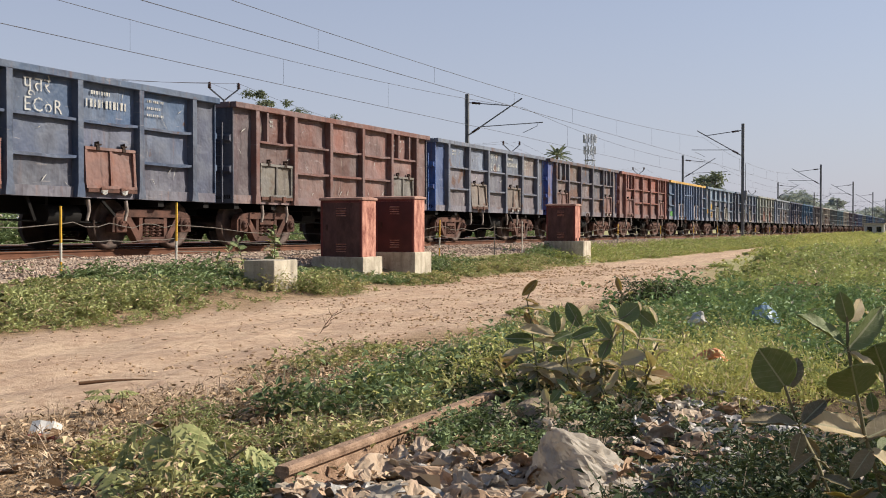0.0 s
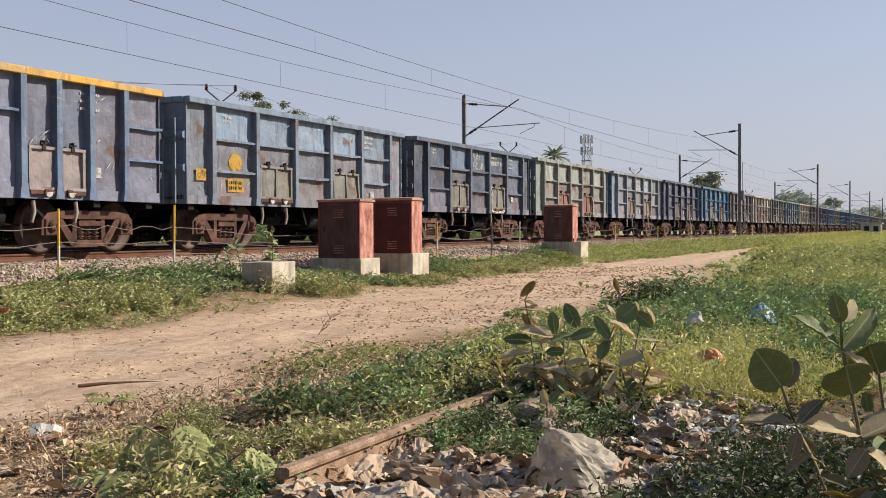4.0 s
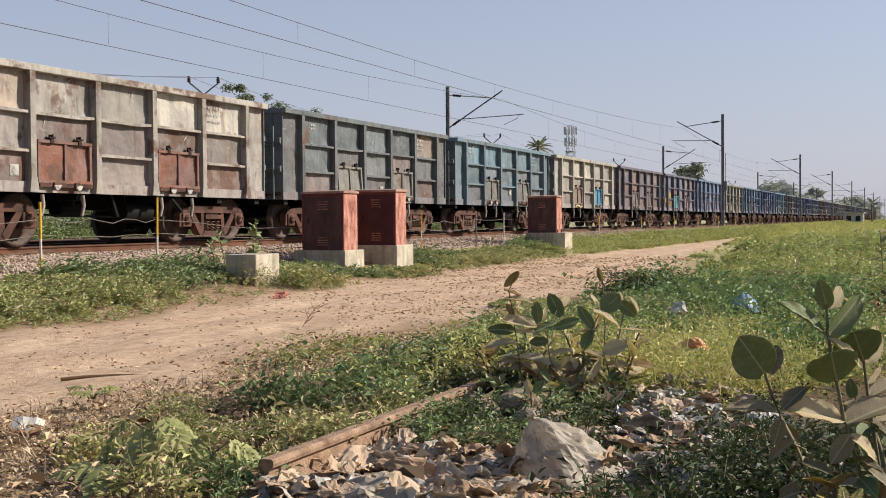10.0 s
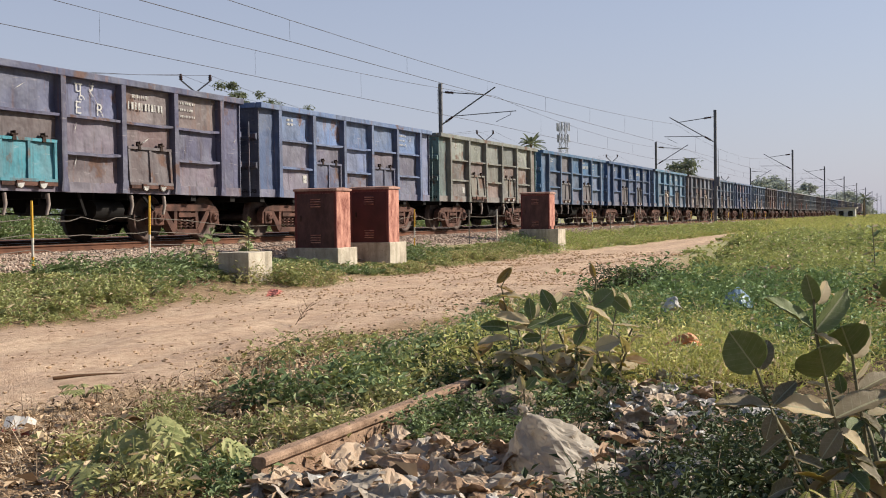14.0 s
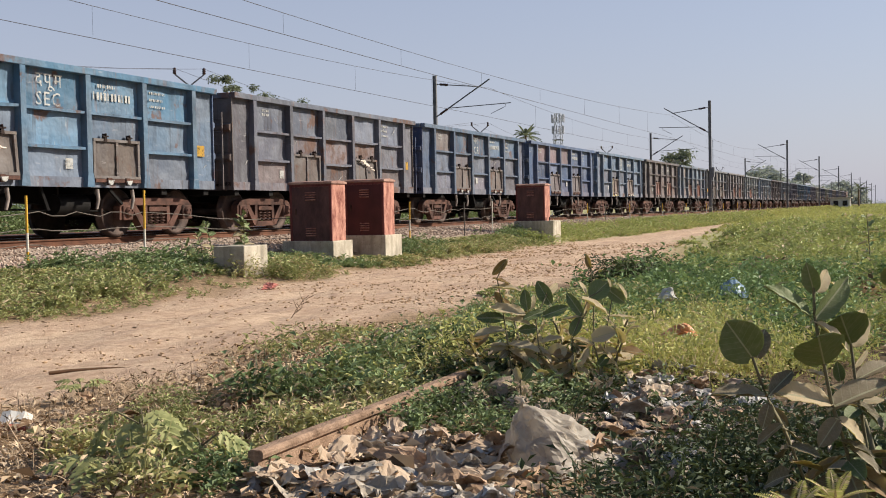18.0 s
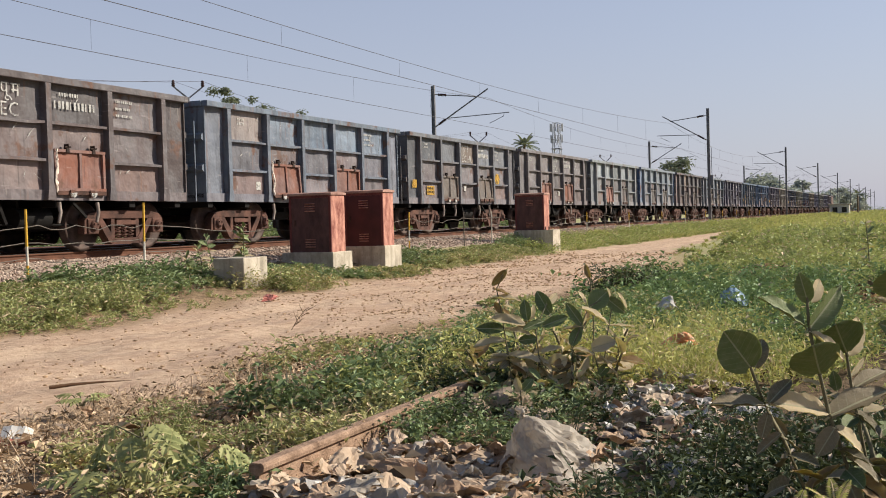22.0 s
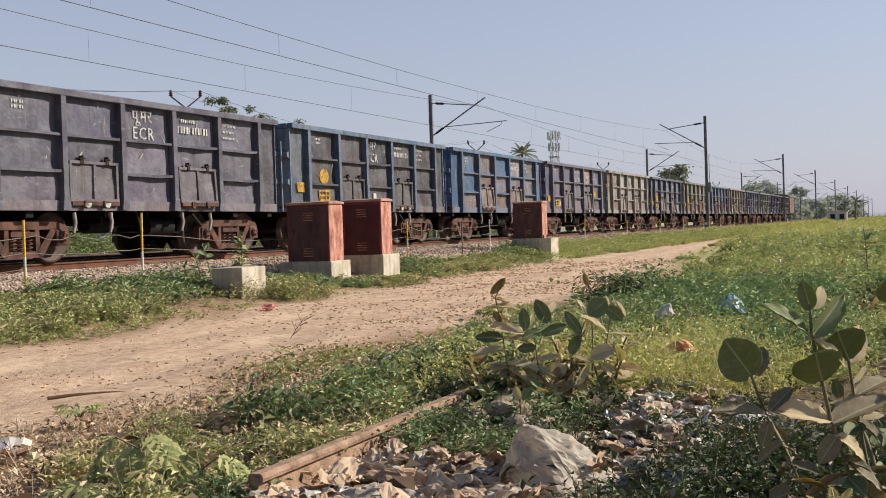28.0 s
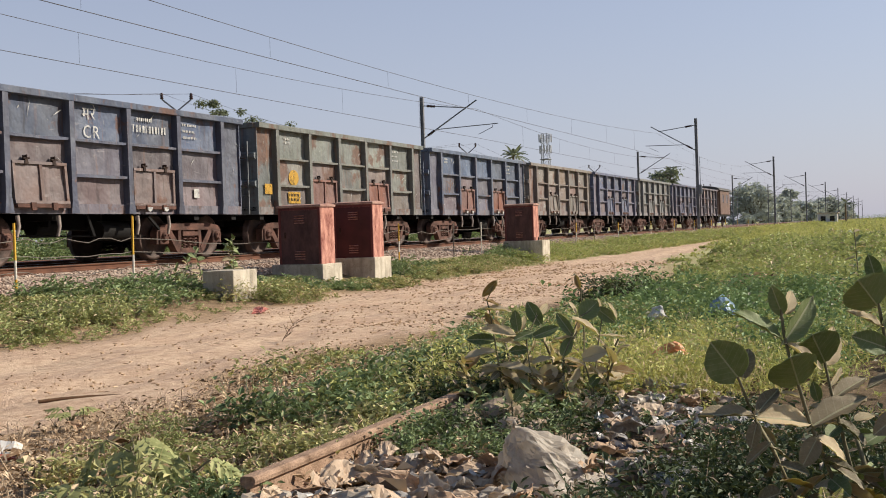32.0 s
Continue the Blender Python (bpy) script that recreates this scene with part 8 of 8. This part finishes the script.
for i in range(7):
    u = 0.15 + i * 0.11
    q = Vector((0.12 * u, -0.17 * u, 0.24 * u))
    d = Vector((sr.uniform(-0.1, 0.1), sr.uniform(-0.16, 0.16), sr.uniform(0.03, 0.12)))
    part("twig", Shape().tube([q, q + d * 0.6, q + d], [0.004, 0.003, 0.0015], 4).tube([q + d * 0.6, q + d * 0.6 + Vector((0.01, d.y * 0.2, 0.05))], 0.002, 4), DRY, sprig)
GREY_ROCK = plain("dusty_grey_rock", lin(112, 98, 84), lin(160, 142, 122), 5.0, 0.95, 0, 0.6)
for i, (x, y, s) in enumerate(((5.6, 2.2, 0.11), (5.75, 2.05, 0.13), (5.45, 1.9, 0.09), (5.9, 2.35, 0.1), (7.1, 2.9, 0.09), (4.6, 1.05, 0.08))):
    bm = bmesh.new()
    bmesh.ops.create_icosphere(bm, subdivisions=3, radius=s)
    for p in bm.verts:
        p.co *= 1 + 0.35 * noise.noise(p.co * (1.6 / s) * 0.5 + Vector((i * 5, 0, 0))) + 0.1 * noise.noise(p.co / s * 3)
        p.co.z *= 0.7
    tagged(part("stone", Shape().bm(bm), GREY_ROCK, at=pose(x, y, float(ground_z(x, y)) + s * 0.35)), "dusty grey stone lying among weeds", "stone", "stones")

# seedlings with lobed leaves, and a feathery one
LOBED = foliage_mat("lobed_leaf", lin(96, 108, 64), lin(176, 174, 120), None, 0, 0.6, 0.22)


def lobed_leaf_shape():
    """A deeply cut leaf of length 1 along +x: pairs of pointed, toothed lobes off a drooping midrib, in two layers."""
    s = Shape()
    spine = lambda u: Vector((u, 0, 0.05 * math.sin(3 * u) - 0.2 * u * u))
    lobes = [(0.1, 1.25, 0.3, 0.085), (0.24, 1.0, 0.42, 0.1), (0.42, 0.85, 0.4, 0.095), (0.6, 0.72, 0.3, 0.08), (0.74, 0.0, 0.3, 0.09)]
    for u, a, L, w in lobes:
        for m in ((-1, 1) if a else (1,)):
            d, q = Vector((math.cos(a), m * math.sin(a), -0.16)), Vector((-m * math.sin(a), math.cos(a), 0))
            o = spine(u)
            row = []
            for v, k in ((0.0, 0.9), (0.3, 0.75), (0.42, 1.25), (0.6, 0.6), (0.7, 0.85), (1.0, 0.0)):
                p = o + d * L * v + Vector((0, 0, -0.1 * L * v * v))
                row.append((p + q * w * k + Vector((0, 0, 0.03 * k)), p, p - q * w * k + Vector((0, 0, 0.03 * k))))
            verts = [c for r in row for c in r]
            faces = [(3 * i + j, 3 * i + 3 + j, 3 * i + 4 + j, 3 * i + 1 + j) for i in range(5) for j in range(2)]
            s.add(verts, faces)
    s.tube([spine(0), spine(0.4), spine(0.95)], [0.018, 0.012, 0.004], 5)
    return s


LOBED_MESH = lobed_leaf_shape().mesh("leaf", LOBED)


def make_seedling(x, y, h, n, leaf, seed, droop=0.75):
    r = random.Random(seed)
    p = thing("papaya_seedling", "young papaya seedling with deeply lobed leaves", "seedling", "seedlings", pose(x, y, float(ground_z(x, y))))
    part("stem", Shape().tube([(0, 0, -0.02), (0.01, 0, h * 0.5), (0, 0.01, h)], [0.009, 0.008, 0.005], 6), STEM, p)
    for i in range(n):
        a = i * 2.4 + r.uniform(-0.3, 0.3)
        d = Vector((math.cos(a), math.sin(a), 0))
        b = Vector((0, 0, h * (0.55 + 0.45 * i / n)))
        e = b + d * leaf * 0.45 + Vector((0, 0, 0.06))
        part("leaf_stalk", Shape().tube([b, e], 0.004, 5), STEM, p)
        part("leaf", LOBED_MESH, None, p, at=leaf_pose(e, e + (d + Vector((0, 0, -droop + r.uniform(-0.3, 0.3)))).normalized() * leaf * r.uniform(0.85, 1.15), (d.x * 0.5 - 0.3, d.y * 0.5 - 0.2, 1)))


make_seedling(3.78, 2.99, 0.24, 8, 0.23, 1)
make_seedling(3.58, 2.98, 0.08, 6, 0.2, 2, 0.3)
make_seedling(3.85, 2.75, 0.16, 5, 0.18, 4)
make_seedling(5.12, 4.49, 0.07, 7, 0.11, 3, 0.1)


def make_fern(x, y, n, L, seed, lift=0.0):
    r = random.Random(seed)
    p = thing("feathery_weed", "bright feathery weed with fine divided leaves", "weed", "feathery weeds", pose(x, y, float(ground_z(x, y)) + lift))
    if lift:
        part("stem", Shape().tube([(0.02, 0.01, -lift - 0.02), (0.01, 0, -lift * 0.5), (0, 0, 0.005)], [0.006, 0.005, 0.004], 6), STEM, p)
    for i in range(n):
        a = i * 6.283 / n + r.uniform(-0.3, 0.3)
        e = r.uniform(0.35, 1.1)
        s = Shape()
        spine = lambda u: Vector((math.cos(a) * math.cos(e) * u * L, math.sin(a) * math.cos(e) * u * L, math.sin(e) * u * L - 0.5 * L * u * u * 0.6))
        s.tube([spine(k / 5) for k in range(6)], [0.004, 0.0035, 0.003, 0.002, 0.0015, 0.001], 4)
        for k in range(3, 18):
            u = k / 18
            q, t = spine(u), spine(u + 0.04) - spine(u)
            side = t.cross(Vector((0, 0, 1))).normalized()
            for m in (-1, 1):
                w = L * 0.17 * math.sin(math.pi * (0.15 + 0.8 * u))
                s.add([q, q + side * m * w * 0.5 + t * 0.75 + Vector((0, 0, 0.004)), q + side * m * w + t * 1.4, q + side * m * w * 0.5 + t * 0.4], [(0, 1, 2, 3)])
        tagged(part("frond", s, PALE_WEED, p), kind="stuff")


make_fern(2.86, 0.26, 8, 0.13, 1, 0.31)
make_fern(2.97, 0.17, 8, 0.12, 2, 0.32)
make_fern(4.0, 2.75, 6, 0.2, 3)


# leafy clumps standing above the field's low cover
x, y, k = tufts(300, lambda x, y: off_road(x, y) * (y < road_near(x) - 1.3) * np.clip(lumps(x, y, 0.5) * 1.6, 0, 1), 10.5, 46, -1.0, 7.0, 0.3, 9)
weeds("field_clumps", x, y, 0.06 + np.interp(x, (10, 24, 46), (0.22, 0.34, 0.55)) * k, 26, np.interp(x, (10, 46), (0.085, 0.2)), WEED, "leafy green clumps of taller weeds in the field")


# ---- what moves ----
def motions():
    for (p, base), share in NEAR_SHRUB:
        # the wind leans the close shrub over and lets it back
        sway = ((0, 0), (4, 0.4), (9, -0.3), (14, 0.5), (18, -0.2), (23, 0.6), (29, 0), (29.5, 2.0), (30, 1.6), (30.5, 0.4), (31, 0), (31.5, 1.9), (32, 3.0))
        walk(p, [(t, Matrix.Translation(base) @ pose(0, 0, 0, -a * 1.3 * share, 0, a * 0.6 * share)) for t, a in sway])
    # the draught of the train blows two wrappers about
    m = RED_SCRAP.matrix_basis.copy()
    gust = lambda dx, dy, dz, turn: Matrix.Translation((dx, dy, dz)) @ m @ pose(0, 0, 0, 0, 0, turn)
    walk(RED_SCRAP, [(t, gust(*g)) for t, g in ((0, (-6.2, 0.9, 0, 0)), (3.6, (-6.2, 0.9, 0, 0)), (4.2, (-4.0, 0.5, 0.25, 70)), (4.8, (-1.6, 0.3, 0.1, 150)), (5.3, (0, 0, 0, 200)), (32, (0, 0, 0, 200)))])
    m = BLUE_SCRAP.matrix_basis.copy()
    walk(BLUE_SCRAP, [(t, gust(*g)) for t, g in ((0, (1.5, 1.75, 0.25, 0)), (1.1, (1.5, 1.75, 0.25, 0)), (1.3, (1.4, 0.8, 0.2, 40)), (1.6, (0, 0, 0, 90)), (3.6, (0, 0.05, 0, 110)), (4.2, (2.5, 1.2, 0.4, 180)), (4.9, (7.5, 3.2, 0.45, 250)), (32, (7.5, 3.2, 0.45, 250)))])
    for n, w in TRAIN_THINGS:
        walk(w, [(t, pose(wagon_place(n, t), TRACK_Y, RAIL_Z)) for t in (0, 8, 16, 24, 32)])
        # the wheels roll while they pass near
        near = [f / 30 for f in range(0, 961) if 6 < wagon_place(n, f / 30) < 46]
        times = sorted({0.0, 32.0, *near})
        for ob in w.children:
            if ob.name.split(".")[0] != "wheelset":
                continue
            x, rows, turn = ob.location.x, [], 0.0
            for t in times:
                if near:
                    turn = math.degrees(SPEED * (min(max(t, near[0]), near[-1]) - near[0]) / 0.5)
                rows.append((t, pose(x, 0, 0.5, 0, -turn, 0)))
            walk(ob, rows)


motions()
